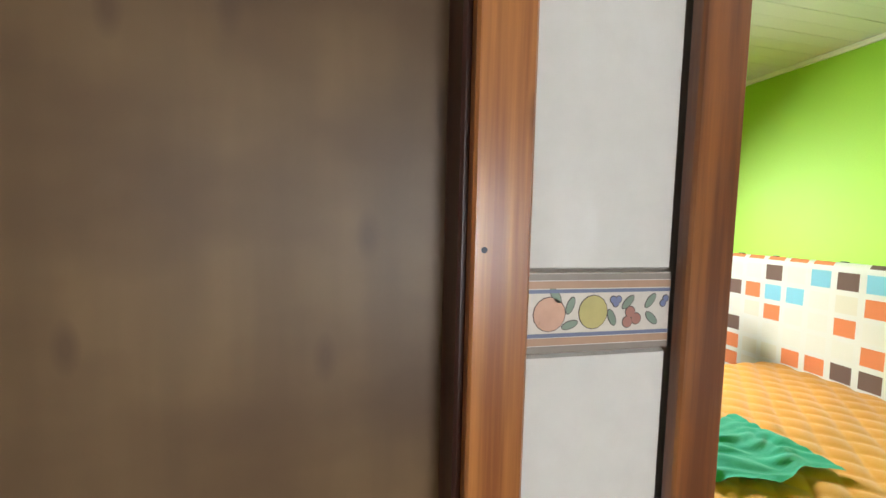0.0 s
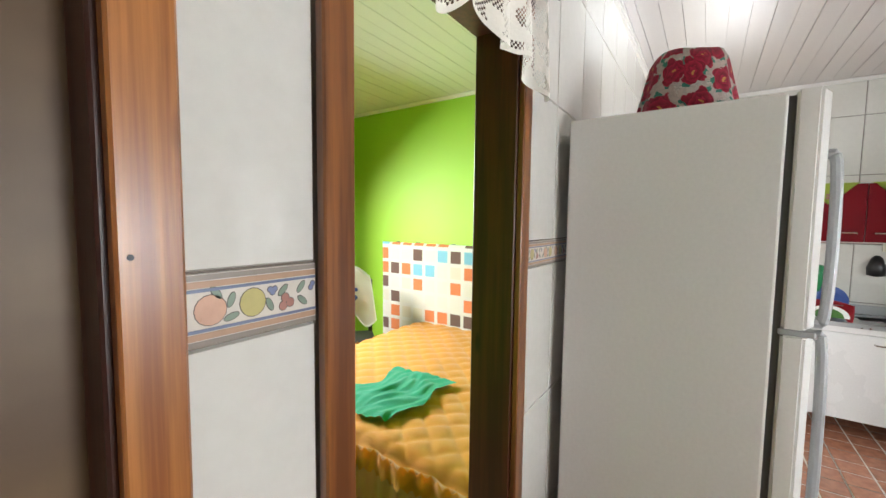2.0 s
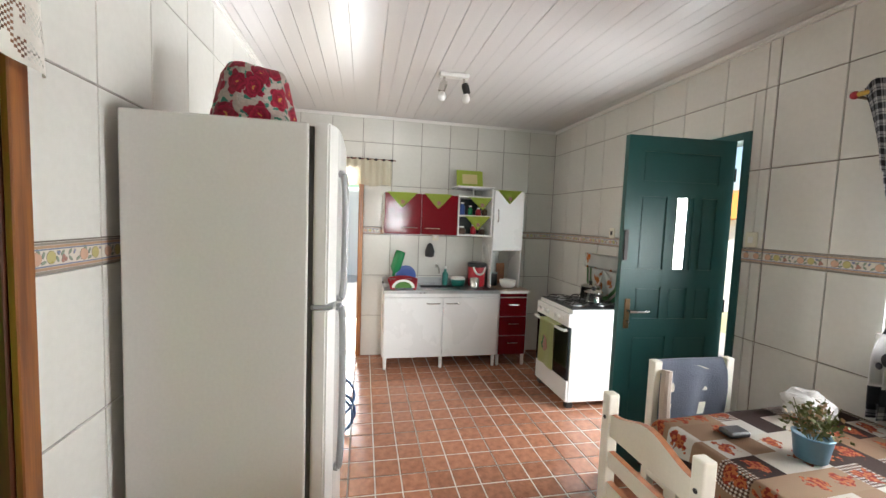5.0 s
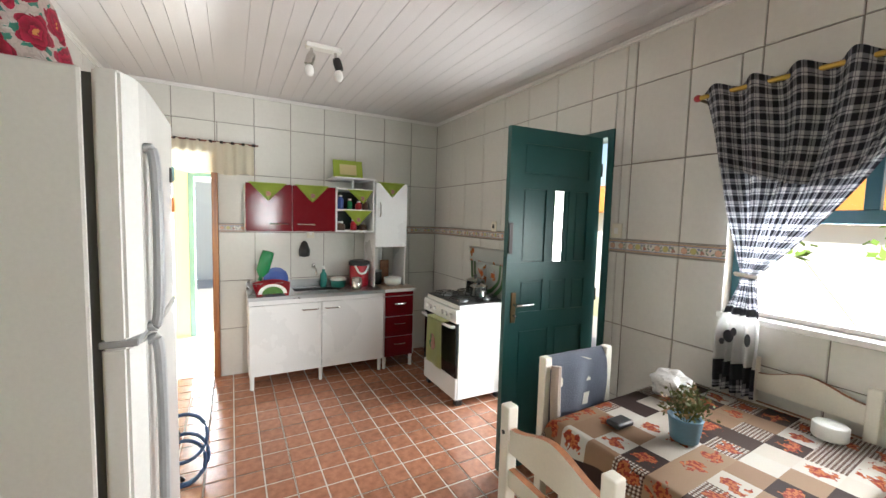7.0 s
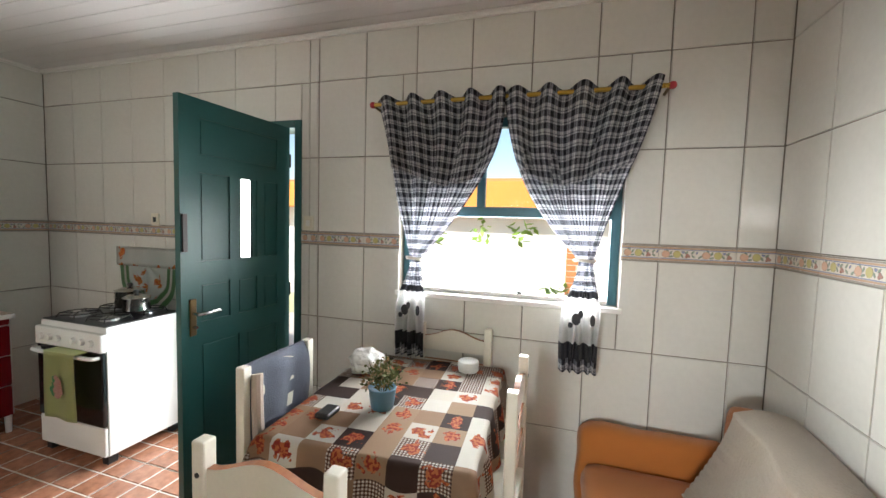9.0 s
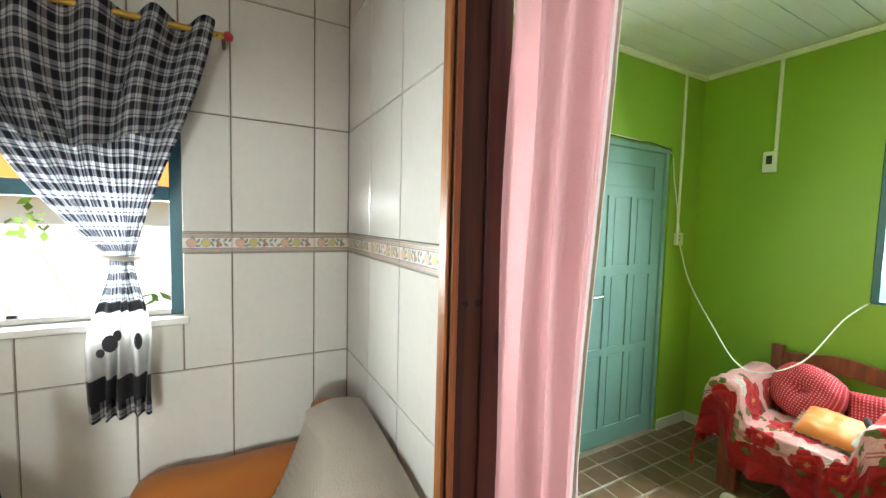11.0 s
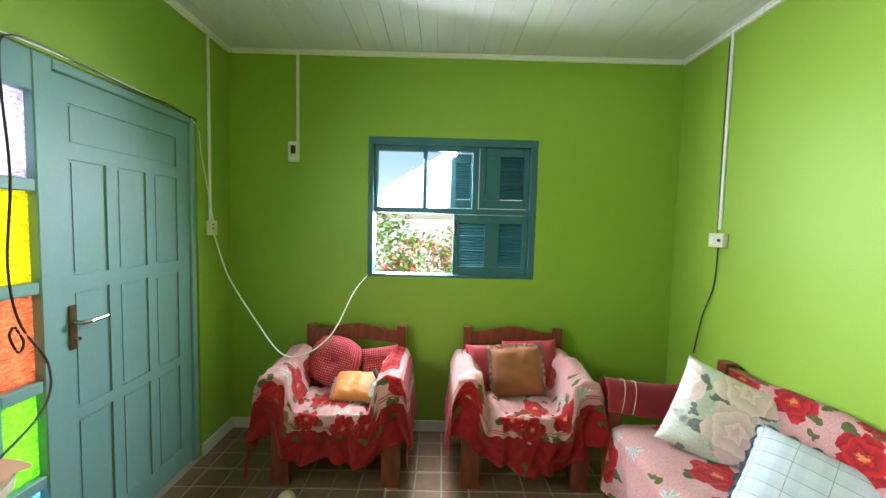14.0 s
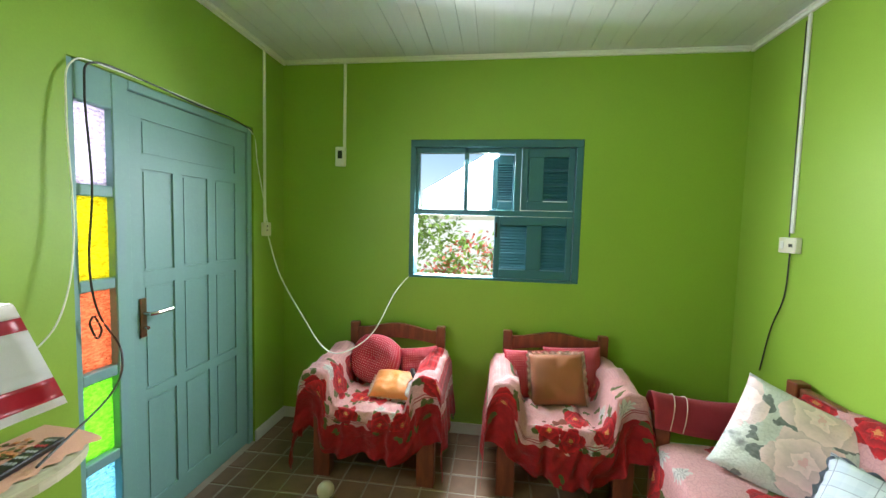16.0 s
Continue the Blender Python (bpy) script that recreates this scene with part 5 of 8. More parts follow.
def napkin(y, w, drop, z, x, tilt=0.0):
    """Pointed cloth hung over a front edge."""
    ob = thing("napkin", "lime green pointed napkin with a flower print", "napkin", (x, y, z), 0, "lime napkins on the cupboards")

    def pl(s, t):
        q = (s - 0.5) * w * (1 - 0.96 * t)
        return (-0.004 - 0.006 * math.sin(s * 9 + t * 3) * t, q + tilt * t, -drop * t)
    part("cloth", bm_sheet(18, 10, pl, lambda s, t: (s * w, t * drop), 0.002), LIME_NAPKIN, ob)
    part("top_fold", bm_box((-0.006, -w / 2, -0.004), (0.10, w / 2, 0.002), 0.001, 1), LIME_NAPKIN, ob)
    bm = bmesh.new()
    for k in range(7):
        a = k * 0.9
        bmesh.ops.create_icosphere(bm, subdivisions=1, radius=0.009, matrix=Matrix.Translation((-0.012, tilt * 0.6 + 0.016 * math.cos(a) * (k > 0), -drop * 0.62 + 0.014 * math.sin(a) * (k > 0))) @ Matrix.Diagonal((0.3, 1, 1, 1)))
    part("print", bm, FRUIT_CHERRY, ob)


napkin(-0.615, 0.30, 0.15, 1.793, WX - 0.001)
napkin(-0.985, 0.29, 0.15, 1.793, WX - 0.001)
napkin(-1.43, 0.25, 0.125, 1.777, WX - 0.003, -0.03)
napkin(-1.41, 0.27, 0.14, 1.580, WX - 0.003)
napkin(-1.755, 0.27, 0.14, 1.868, WX - 0.001)
pic = thing("tray", "lime green tray with a fruit print leaning on the wall", "tray", (4.36, -1.38, 1.897))
bm = bm_box((0, -0.15, 0), (0.012, 0.15, 0.20), 0.004)
bmesh.ops.rotate(bm, verts=list(bm.verts), matrix=Matrix.Rotation(radians(14), 3, "Y"))
part("board", bm, LIME_NAPKIN, pic)
bm = bm_box((-0.003, -0.085, 0.045), (0.002, 0.085, 0.155))
bmesh.ops.rotate(bm, verts=list(bm.verts), matrix=Matrix.Rotation(radians(14), 3, "Y"))
part("print", bm, patch_cloth("fruit_print", 0.05, ((0.70, 0.58, 0.30), (0.66, 0.56, 0.28)), blobs=((0.45, 0.10, 0.05), (0.60, 0.28, 0.10), (0.20, 0.12, 0.05))), pic)


def jar(name, label, cat, place, prof, material, lid=None, n=20):
    ob = thing(name, label, cat, place)
    part("body", bm_lathe(prof, n), material, ob, smooth=True)
    if lid:
        part("lid", bm_lathe(lid[0], n), lid[1], ob)
    return ob


GREEN_PET = plain("green_bottle_plastic", (0.015, 0.20, 0.065), 0.15, 0, 0.2, 5)
RED_P = plain("red_plastic", (0.45, 0.012, 0.025), 0.3, 0, 0.1, 5)
TEAL_P = plain("teal_plastic", (0.01, 0.17, 0.14), 0.3, 0, 0.1, 5)
BLUE_P = plain("blue_plastic", (0.03, 0.08, 0.30), 0.35, 0, 0.1, 5)
BROWN_P = plain("brown_jar", (0.10, 0.05, 0.03), 0.3, 0, 0.3, 20)
for i, (y, z, r, h, m_) in enumerate(((-1.27, 1.593, 0.030, 0.12, BLUE_P), (-1.36, 1.593, 0.026, 0.09, GREEN_PET), (-1.45, 1.593, 0.03, 0.07, RED_P), (-1.52, 1.593, 0.03, 0.08, BROWN_P), (-1.27, 1.389, 0.045, 0.07, BROWN_P), (-1.40, 1.389, 0.03, 0.09, RED_P), (-1.50, 1.389, 0.035, 0.06, BROWN_P))):
    jar("jar", ("blue", "green", "red", "brown", "wide brown", "red", "low brown")[i] + " jar standing on the open shelf", "jar", (4.24, y, z), [(r * 0.9, 0), (r, 0.01), (r, h * 0.75), (r * 0.55, h * 0.9), (r * 0.5, h)], m_, ([(r * 0.58, h), (r * 0.58, h + 0.015)], WHITE_PLASTIC))
jar("mug", "steel mug on the worktop", "mug", (4.10, -1.40, 0.819), [(0.045, 0), (0.048, 0.01), (0.048, 0.115), (0.044, 0.115), (0.044, 0.02)], CHROME)
jar("detergent_bottle", "teal detergent bottle beside the sink", "bottle", (4.33, -1.13, 0.819), [(0.03, 0), (0.032, 0.02), (0.032, 0.13), (0.014, 0.155), (0.014, 0.18)], TEAL_P, ([(0.017, 0.18), (0.012, 0.205)], WHITE_PLASTIC))
jar("food_tub", "dark green tub with a pale lid", "tub", (4.30, -1.27, 0.819), [(0.07, 0), (0.078, 0.07)], TEAL_P, ([(0.082, 0.071), (0.07, 0.09), (0.05, 0.1)], WHITE_PLASTIC))
cl = jar("cooler", "red and black drinks cooler with a white handle", "cooler", (4.28, -1.475, 0.819), [(0.085, 0), (0.092, 0.02), (0.098, 0.21), (0.09, 0.22)], RED_P, ([(0.104, 0.215), (0.106, 0.25), (0.09, 0.262)], BLACK))
part("handle", bm_tube(curve_pts([(-0.10, 0.07, 0.22), (-0.113, 0.03, 0.15), (-0.113, -0.03, 0.15), (-0.10, -0.07, 0.22)], 6), 0.010), WHITE_PLASTIC, cl)
jar("bowl", "white bowl on the worktop", "bowl", (4.17, -1.80, 0.821), [(0.06, 0), (0.085, 0.03), (0.092, 0.085), (0.086, 0.085), (0.07, 0.02)], WHITE_PLASTIC)
jar("canister", "dark canister in the niche", "canister", (4.33, -1.68, 0.821), [(0.05, 0), (0.05, 0.13)], BLACK, ([(0.052, 0.13), (0.052, 0.145)], GREY_PLASTIC))
cb = thing("chopping_board", "brown wooden chopping board standing in the niche", "chopping board", (4.42, -1.80, 0.821))
part("board", bm_box((0, -0.05, 0), (0.02, 0.05, 0.24), 0.008), CHAIR_BROWN, cb)
nm = thing("enamel_tray", "white tray leaning in the niche", "tray", (4.40, -1.66, 0.821))
part("board", bm_box((0, -0.06, 0), (0.01, 0.06, 0.36), 0.003, 1), WHITE_PLASTIC, nm)

dr_ = thing("dish_rack", "dish rack with drying dishes", "dish rack", (4.22, -0.60, 0.819))
bm = bmesh.new()
for z in (0.012, 0.10):
    add_tube(bm, [(-0.13, -0.13, z), (0.13, -0.13, z), (0.13, 0.13, z), (-0.13, 0.13, z), (-0.13, -0.13, z)], 0.004, 6)
for k in range(8):
    y = -0.12 + k * 0.034
    add_tube(bm, [(-0.13, y, 0.10), (-0.13, y, 0.012), (0.13, y, 0.012), (0.13, y, 0.10)], 0.0025, 6)
part("wire_frame", bm, STEEL, dr_)
gb = thing("green_bottle", "upturned green plastic bottle drying in the rack", "bottle", (4.22, -0.55, 0.93))
bm = bm_lathe([(0.016, 0.0), (0.016, 0.03), (0.055, 0.09), (0.055, 0.22), (0.05, 0.27), (0.02, 0.275)], 20)
bmesh.ops.rotate(bm, verts=list(bm.verts), matrix=Matrix.Rotation(radians(-24), 3, "X"))
bmesh.ops.rotate(bm, verts=list(bm.verts), matrix=Matrix.Rotation(radians(40), 3, "X"))
part("body", bm, GREEN_PET, gb, smooth=True)
pl_ = thing("plate", "blue plate standing in the dish rack", "plate", (4.27, -0.69, 0.93))
bm = bm_lathe([(0.02, 0), (0.07, 0.004), (0.105, 0.016), (0.105, 0.02), (0.07, 0.009)], 24)
bmesh.ops.rotate(bm, verts=list(bm.verts), matrix=Matrix.Rotation(radians(-70), 3, "Y"))
part("rim", bm, BLUE_P, pl_)
tw = thing("dish_towel", "red dish towel with a melon slice print over the rack", "towel", (4.075, -0.64, 0.82))
part("cloth", bm_sheet(20, 10, lambda s, t: (-0.05 + 0.10 * (1 - t) ** 2 + 0.012 * math.sin(s * 11), (0.5 - s) * 0.31 * (1 - 0.2 * t), 0.10 - 0.10 * t + 0.03 * math.sin(math.pi * s) - 0.02 * t * math.sin(s * 14)), lambda s, t: (s, t), 0.004), RED_P, tw)
bm = bmesh.new()
for r0, r1, mi in ((0.085, 0.115, 0), (0.0, 0.085, 1)):
    for k in range(12):
        a0, a1 = math.pi * k / 12, math.pi * (k + 1) / 12
        q = [(-0.066 - 0.004 * mi, r0 * math.cos(a0), 0.02 + r0 * 0.75 * math.sin(a0)), (-0.066 - 0.004 * mi, r1 * math.cos(a0), 0.02 + r1 * 0.75 * math.sin(a0)), (-0.066 - 0.004 * mi, r1 * math.cos(a1), 0.02 + r1 * 0.75 * math.sin(a1)), (-0.066 - 0.004 * mi, r0 * math.cos(a1), 0.02 + r0 * 0.75 * math.sin(a1))]
        q = q if r0 else q[1:] + q[:1]
        vs = [bm.verts.new(p) for p in q]
        bm.faces.new(vs).material_index = mi
part("print", bm, [WHITE_PLASTIC, plain("melon_green", (0.06, 0.16, 0.03), 0.8, 0, 0.5, 60)], tw)
cf = thing("coffee_filter", "black cloth bag hanging on the tiles", "bag", (E - 0.02, -0.97, 1.22))
part("bag", bm_lathe([(0.015, -0.11), (0.05, -0.10), (0.055, -0.04), (0.03, 0.03), (0.012, 0.05)], 14), BLACK, cf, smooth=True)

# outlets
for nm_, lab, p, ax in (("power_outlet", "cream power outlet on the tiles", (E - 0.001, -1.03, 1.345), "x"), ("power_outlet", "cream power outlet beside the back door", (2.012, S + 0.001, 1.48), "y"), ("power_outlet", "cream power outlet by the stove", (3.295, S + 0.001, 1.47), "y")):
    ob = thing(nm_, lab, "outlet", p)
    a, b = ((-0.012, -0.035, -0.045), (0, 0.035, 0.045)) if ax == "x" else ((-0.035, 0, -0.045), (0.035, 0.012, 0.045))
    part("plate", bm_box(a, b, 0.003, 1), PLATE, ob)
    a, b = ((-0.016, -0.014, -0.018), (-0.012, 0.014, 0.018)) if ax == "x" else ((-0.014, 0.012, -0.018), (0.014, 0.016, 0.018))
    part("socket", bm_box(a, b, 0.001, 1), BLACK if p[0] > 3 and ax == "y" else WHITE_PLASTIC, ob)
part("cord", bm_tube(curve_pts([(3.295, S + 0.02, 1.45), (3.31, S + 0.016, 1.30), (3.33, S + 0.016, 1.1), (3.34, S + 0.016, 0.9)], 5), 0.004, 6), WHITE_PLASTIC, bpy.data.objects["power_outlet.002"])

# ---- kitchen: stove ----
sv = thing("stove", "white four-burner gas stove with a dark oven door", "stove", (3.02, -1.905, 0))
w, d, h = 0.585, 0.50, 0.835
part("body", bm_box((0, -d, 0.055), (w, -0.02, h), 0.006), STOVE_WHITE, sv)
part("drawer_front", bm_box((0.004, -0.02, 0.058), (w - 0.004, 0.0, 0.235), 0.006), STOVE_WHITE, sv)
od = part("oven_door", bm_box((0.004, -0.02, 0.24), (w - 0.004, 0.004, 0.685), 0.006), OVEN_GLASS, sv, "black glass oven door")
part("handle", bm_tube(curve_pts([(0.03, 0.0, 0.66), (0.05, 0.045, 0.665), (w / 2, 0.055, 0.668), (w - 0.05, 0.045, 0.665), (w - 0.03, 0.0, 0.66)], 6), 0.012, 10), STOVE_WHITE, od)
bm = bm_box((0.0, -0.03, 0.69), (w, 0.012, 0.80), 0.008)
cpn = part("control_panel", bm, STOVE_WHITE, sv)
for k in range(6):
    x = 0.075 + k * 0.075 + (0.06 if k > 2 else 0)
    bm = bm_lathe([(0.021, 0), (0.019, 0.02), (0.008, 0.022)], 14)
    bmesh.ops.rotate(bm, verts=list(bm.verts), matrix=Matrix.Rotation(radians(-90), 3, "X"))
    bmesh.ops.translate(bm, verts=list(bm.verts), vec=(x, 0.012, 0.745))
    part("knob", bm, STOVE_WHITE, cpn)
part("hob", bm_box((0.01, -d + 0.01, h), (w - 0.01, -0.02, h + 0.006), 0.003, 1), BLACK, sv)
for i, (bx, by) in enumerate(((0.16, -0.14), (0.43, -0.14), (0.16, -0.37), (0.43, -0.37))):
    bn = part("burner", bm_lathe([(0.05, h + 0.006), (0.045, h + 0.02), (0.03, h + 0.026)], 16, (bx, by, 0)), STEEL, sv)
    bm = bmesh.new()
    for k in range(4):
        a = math.pi / 4 + k * math.pi / 2
        add_tube(bm, [(bx + 0.035 * math.cos(a), by + 0.035 * math.sin(a), h + 0.034), (bx + 0.10 * math.cos(a), by + 0.10 * math.sin(a), h + 0.034), (bx + 0.115 * math.cos(a), by + 0.115 * math.sin(a), h + 0.007)], 0.004, 6)
    add_tube(bm, [(bx + 0.10 * math.cos(k * math.pi / 8), by + 0.10 * math.sin(k * math.pi / 8), h + 0.031) for k in range(17)], 0.0035, 6)
    part("grate", bm, IRON, sv)
for x in (0.04, w - 0.04):
    for y in (-0.05, -d + 0.05):
        part("foot", bm_box((x - 0.025, y - 0.03, 0), (x + 0.025, y + 0.03, 0.056), 0.004, 1), BLACK, sv)
ot = thing("oven_towel", "pale green tea towel with a flower on the oven handle", "towel", (3.02 + 0.11, -1.905 + 0.072, 0.69))
part("cloth", bm_sheet(10, 14, lambda s, t: ((s - 0.5) * -0.27 + 0.135, 0.004 + 0.006 * math.sin(s * 8 + 2 * t), -0.40 * t), lambda s, t: (s * 0.27, t * 0.4), 0.004), cloth("pale_green_towel", (0.45, 0.50, 0.20), 0.1), ot)
part("fold", bm_box((0.005, -0.062, -0.006), (0.265, 0.008, 0.002), 0.001, 1), bpy.data.materials["pale_green_towel"], ot)
bm = bmesh.new()
rn = random.Random(4)
for k in range(16):
    a, r = rn.uniform(0, 6.28), rn.uniform(0, 0.05)
    disc_at = Matrix.Translation((0.135 + r * math.cos(a), 0.016 + 0.0004 * k, -0.20 + r * math.sin(a))) @ Matrix.Diagonal((1.0, 0.12, 0.8, 1))
    bmesh.ops.create_icosphere(bm, subdivisions=1, radius=0.034, matrix=disc_at)


for f in bm.faces:
    f.material_index = 0 if f.calc_center_median().x < 0.15 else 1
part("print", bm, [FRUIT_CHERRY, plain("print_green", (0.04, 0.20, 0.07), 0.8)], ot)
for p, r, hh, lid in (((3.33, -2.27, h + 0.036), 0.085, 0.11, True), ((3.17, -2.20, h + 0.036), 0.075, 0.085, True)):
    pt = thing("cooking_pot", "steel cooking pot with a black knob on the stove", "pot", p, 0, "pots on the stove")
    part("body", bm_lathe([(r * 0.95, 0), (r, 0.01), (r, hh), (r + 0.005, hh + 0.003)], 22), CHROME, pt, smooth=True)
    ld_ = part("lid", bm_lathe([(r + 0.004, hh + 0.004), (r * 0.6, hh + 0.02), (0.015, hh + 0.026)], 22), CHROME, pt)
    part("knob", bm_lathe([(0.01, hh + 0.026), (0.018, hh + 0.04), (0.012, hh + 0.052)], 12), BLACK, ld_)
    for s_ in (-1, 1):
        part("handle", bm_tube([(s_ * r, 0.02, hh * 0.8), (s_ * (r + 0.03), 0, hh * 0.85), (s_ * r, -0.02, hh * 0.8)], 0.006), BLACK, pt)
# printed towel on the wall over the stove
wtw = thing("wall_towel", "white hanging towel with flowers and green scalloped edge", "towel", (3.36, S + 0.008, 1.265))
TOW = patch_cloth("flower_towel", 0.125, ((0.74, 0.74, 0.70), (0.72, 0.73, 0.69)), blobs=((0.10, 0.22, 0.08), (0.62, 0.12, 0.03), (0.70, 0.30, 0.08), (0.12, 0.25, 0.10)))
part("band", bm_sheet(24, 6, lambda s, t: ((0.5 - s) * 0.66, 0.006 + 0.004 * math.sin(s * 20), -0.14 * t), lambda s, t: (s * 0.66, t * 0.14 + 0.02), 0.003), TOW, wtw)


def half_round(r0, r1):
    return lambda s, t: ((0.5 - s) * 2 * (r0 + (r1 - r0) * t) * 0.95, 0.012 + 0.008 * math.sin(s * 26), -0.14 - (r0 + (r1 - r0) * t) * 1.18 * math.sqrt(max(0.0, 1 - (2 * s - 1) ** 2)))


part("body", bm_sheet(24, 8, half_round(0.0, 0.20), lambda s, t: (s * 0.5, t * 0.28), 0.003), TOW, wtw)
GREEN_LACE = cloth("green_white_lace", (0.12, 0.25, 0.10), 0.5, weave=60)
for r0, r1, m_ in ((0.205, 0.235, GREEN_LACE), (0.238, 0.255, LACE), (0.258, 0.295, GREEN_LACE)):
    part("scallop", bm_sheet(30, 2, half_round(r0, r1), lambda s, t: (s, t * 0.1), 0.003), m_, wtw)

# ceiling light
cl_ = thing("ceiling_light", "white ceiling lamp with two bare spotlight bulbs", "lamp", (3.07, -0.87, H))
part("base", bm_box((-0.03, -0.11, -0.03), (0.03, 0.11, 0), 0.005), WHITE_PLASTIC, cl_)
for y in (-0.075, 0.075):
    sp = part("spot_holder", bm_tube([(0, y, -0.03), (0, y, -0.06), (-0.02, y, -0.075)], 0.010), CHROME, cl_)
    bm = bm_lathe([(0.022, 0.0), (0.028, -0.02), (0.026, -0.075)], 14)
    bmesh.ops.rotate(bm, verts=list(bm.verts), matrix=Matrix.Rotation(radians(18 if y > 0 else -18), 3, "X"))
    bmesh.ops.translate(bm, verts=list(bm.verts), vec=(-0.02, y, -0.07))
    part("socket", bm, IRON if y < 0 else CHROME, sp)
    part("bulb", bm_lathe([(0.012, -0.145), (0.012, -0.14), (0.022, -0.15), (0.029, -0.18), (0.022, -0.205), (0.006, -0.212)], 14, (-0.02, y * 1.22, 0)), WHITE_PLASTIC, sp, smooth=True)

# ---- kitchen: table and chairs ----
tb = thing("dining_table", "white wooden dining table under a printed cloth", "table", (1.125, -1.89, 0), 3)
part("tabletop", bm_box((-0.37, -0.45, 0.725), (0.37, 0.45, 0.752), 0.004), CHAIR_WHITE, tb)
for x in (-0.32, 0.32):
    for y in (-0.40, 0.40):
        part("leg", bm_box((x - 0.03, y - 0.03, 0), (x + 0.03, y + 0.03, 0.725), 0.004), CHAIR_WHITE, tb)
tc_ = thing("tablecloth", "brown and white patchwork tablecloth with red roosters", "tablecloth", (1.125, -1.89, 0), 3)


def cloth_over(hx, hy, drop, z):
    def pl(s, t):
        x, y = (2 * s - 1) * (hx + drop), (2 * t - 1) * (hy + drop)
        ox, oy = max(0, abs(x) - hx), max(0, abs(y) - hy)
        o = max(ox, oy)
        wave = 0.018 * min(1, o / 0.08) * math.sin(30 * (x if oy > ox else y))
        cx = math.copysign(min(abs(x), hx) + (0.008 + 0.14 * ox + wave * (ox > 0)), x) if ox > 0 else x
        cy = math.copysign(min(abs(y), hy) + (0.008 + 0.14 * oy + wave * (oy > 0)), y) if oy > 0 else y
        return (cx, cy, z - o + 0.003 * (noise.noise(Vector((x * 5, y * 5, 0)))))
    return pl


part("cloth", bm_sheet(76, 84, cloth_over(0.373, 0.453, 0.20, 0.757), lambda s, t: ((2 * s - 1) * 0.573, (2 * t - 1) * 0.653), 0.003), TABLE_CLOTH, tc_)


def dining_chair():
    ob = thing("dining_chair", "white wooden dining chair with worn brown edges", "chair", group="chairs round the table")
    hw = 0.19
    for x in (-hw, hw):
        part("back_leg", bm_box((x - 0.02, -0.02, 0), (x + 0.02, 0.02, 0.945), 0.005), CHAIR_WHITE, ob)
        part("front_leg", bm_box((x - 0.02, -0.40, 0), (x + 0.02, -0.36, 0.43), 0.005), CHAIR_WHITE, ob)
        part("stretcher", bm_box((x - 0.01, -0.36, 0.18), (x + 0.01, -0.02, 0.21), 0.003, 1), CHAIR_WHITE, ob)
        part("bolt", bm_lathe([(0.007, 0), (0.007, 0.002)], 10, (0, 0, 0)), IRON, ob).matrix_basis = pose(x, 0.0205, 0.86, -90)
    part("seat", bm_box((-hw - 0.02, -0.41, 0.43), (hw + 0.02, 0.02, 0.455), 0.006), CHAIR_WHITE, ob)

    def rail(z, h, arch, name):
        bm = bmesh.new()
        n = 12
        pts = []
        for k in range(n + 1):
            x = -hw + 0.02 + (2 * hw - 0.04) * k / n
            a = arch * smoothstep(0.0, 1.0, 1 - abs(2 * k / n - 1))
            pts.append((x, z + h + a))
        for y0, y1 in ((-0.011, 0.011),):
            for (xa, za), (xb, zb) in zip(pts, pts[1:]):
                vs = [bm.verts.new(p) for p in ((xa, y0, z), (xb, y0, z), (xb, y1, z), (xa, y1, z), (xa, y0, za), (xb, y0, zb), (xb, y1, zb), (xa, y1, za))]
                for f in ((3, 2, 1, 0), (0, 1, 5, 4), (2, 3, 7, 6)):
                    bm.faces.new([vs[i] for i in f])
                bm.faces.new([vs[i] for i in (4, 5, 6, 7)]).material_index = 1
        bmesh.ops.remove_doubles(bm, verts=list(bm.verts), dist=1e-5)
        part(name, bm, [CHAIR_WHITE, CHAIR_BROWN], ob)
    rail(0.80, 0.075, 0.045, "top_rail")
    rail(0.69, 0.055, 0.0, "back_slat")
    rail(0.58, 0.055, 0.0, "back_slat")
    return ob


ch = dining_chair()
ch.matrix_basis = pose(1.155, -1.10, 0, 0, 0, 0)
copy_thing(ch, pose(1.625, -1.705, 0, 0, 0, -90))
copy_thing(ch, pose(1.05, -2.405, 0, 0, 0, 180))
copy_thing(ch, pose(0.64, -1.855, 0, 0, 0, 90))
jk = thing("jacket", "blue grey knitted jacket hung over the chair back", "jacket", (1.63, -1.70, 0.948), 0)


def jacket_pl(s, t):
    a = (t - 0.42) * 0.78
    x = 0.024 * math.copysign(1, a) * min(1, abs(a) * 14) + 0.010 * math.sin(s * 13 + t * 4) * min(1, abs(a) * 6) * math.copysign(1, a)
    return (x, (s - 0.5) * 0.35 * (1 + 0.05 * math.sin(t * 9)), 0.008 - abs(a) * (0.92 + 0.10 * math.sin(s * 7)))


part("cloth", bm_sheet(30, 30, jacket_pl, lambda s, t: (s * 0.4, t * 0.8), 0.008), cloth("blue_grey_knit", (0.19, 0.21, 0.27), 0.25, weave=160, bump=0.8), jk)
part("sleeve", bm_tube(curve_pts([(-0.035, 0.15, -0.04), (-0.05, 0.165, -0.16), (-0.045, 0.15, -0.34)], 6), 0.022, 10), cloth("beige_knit", (0.45, 0.36, 0.30), 0.15), jk)
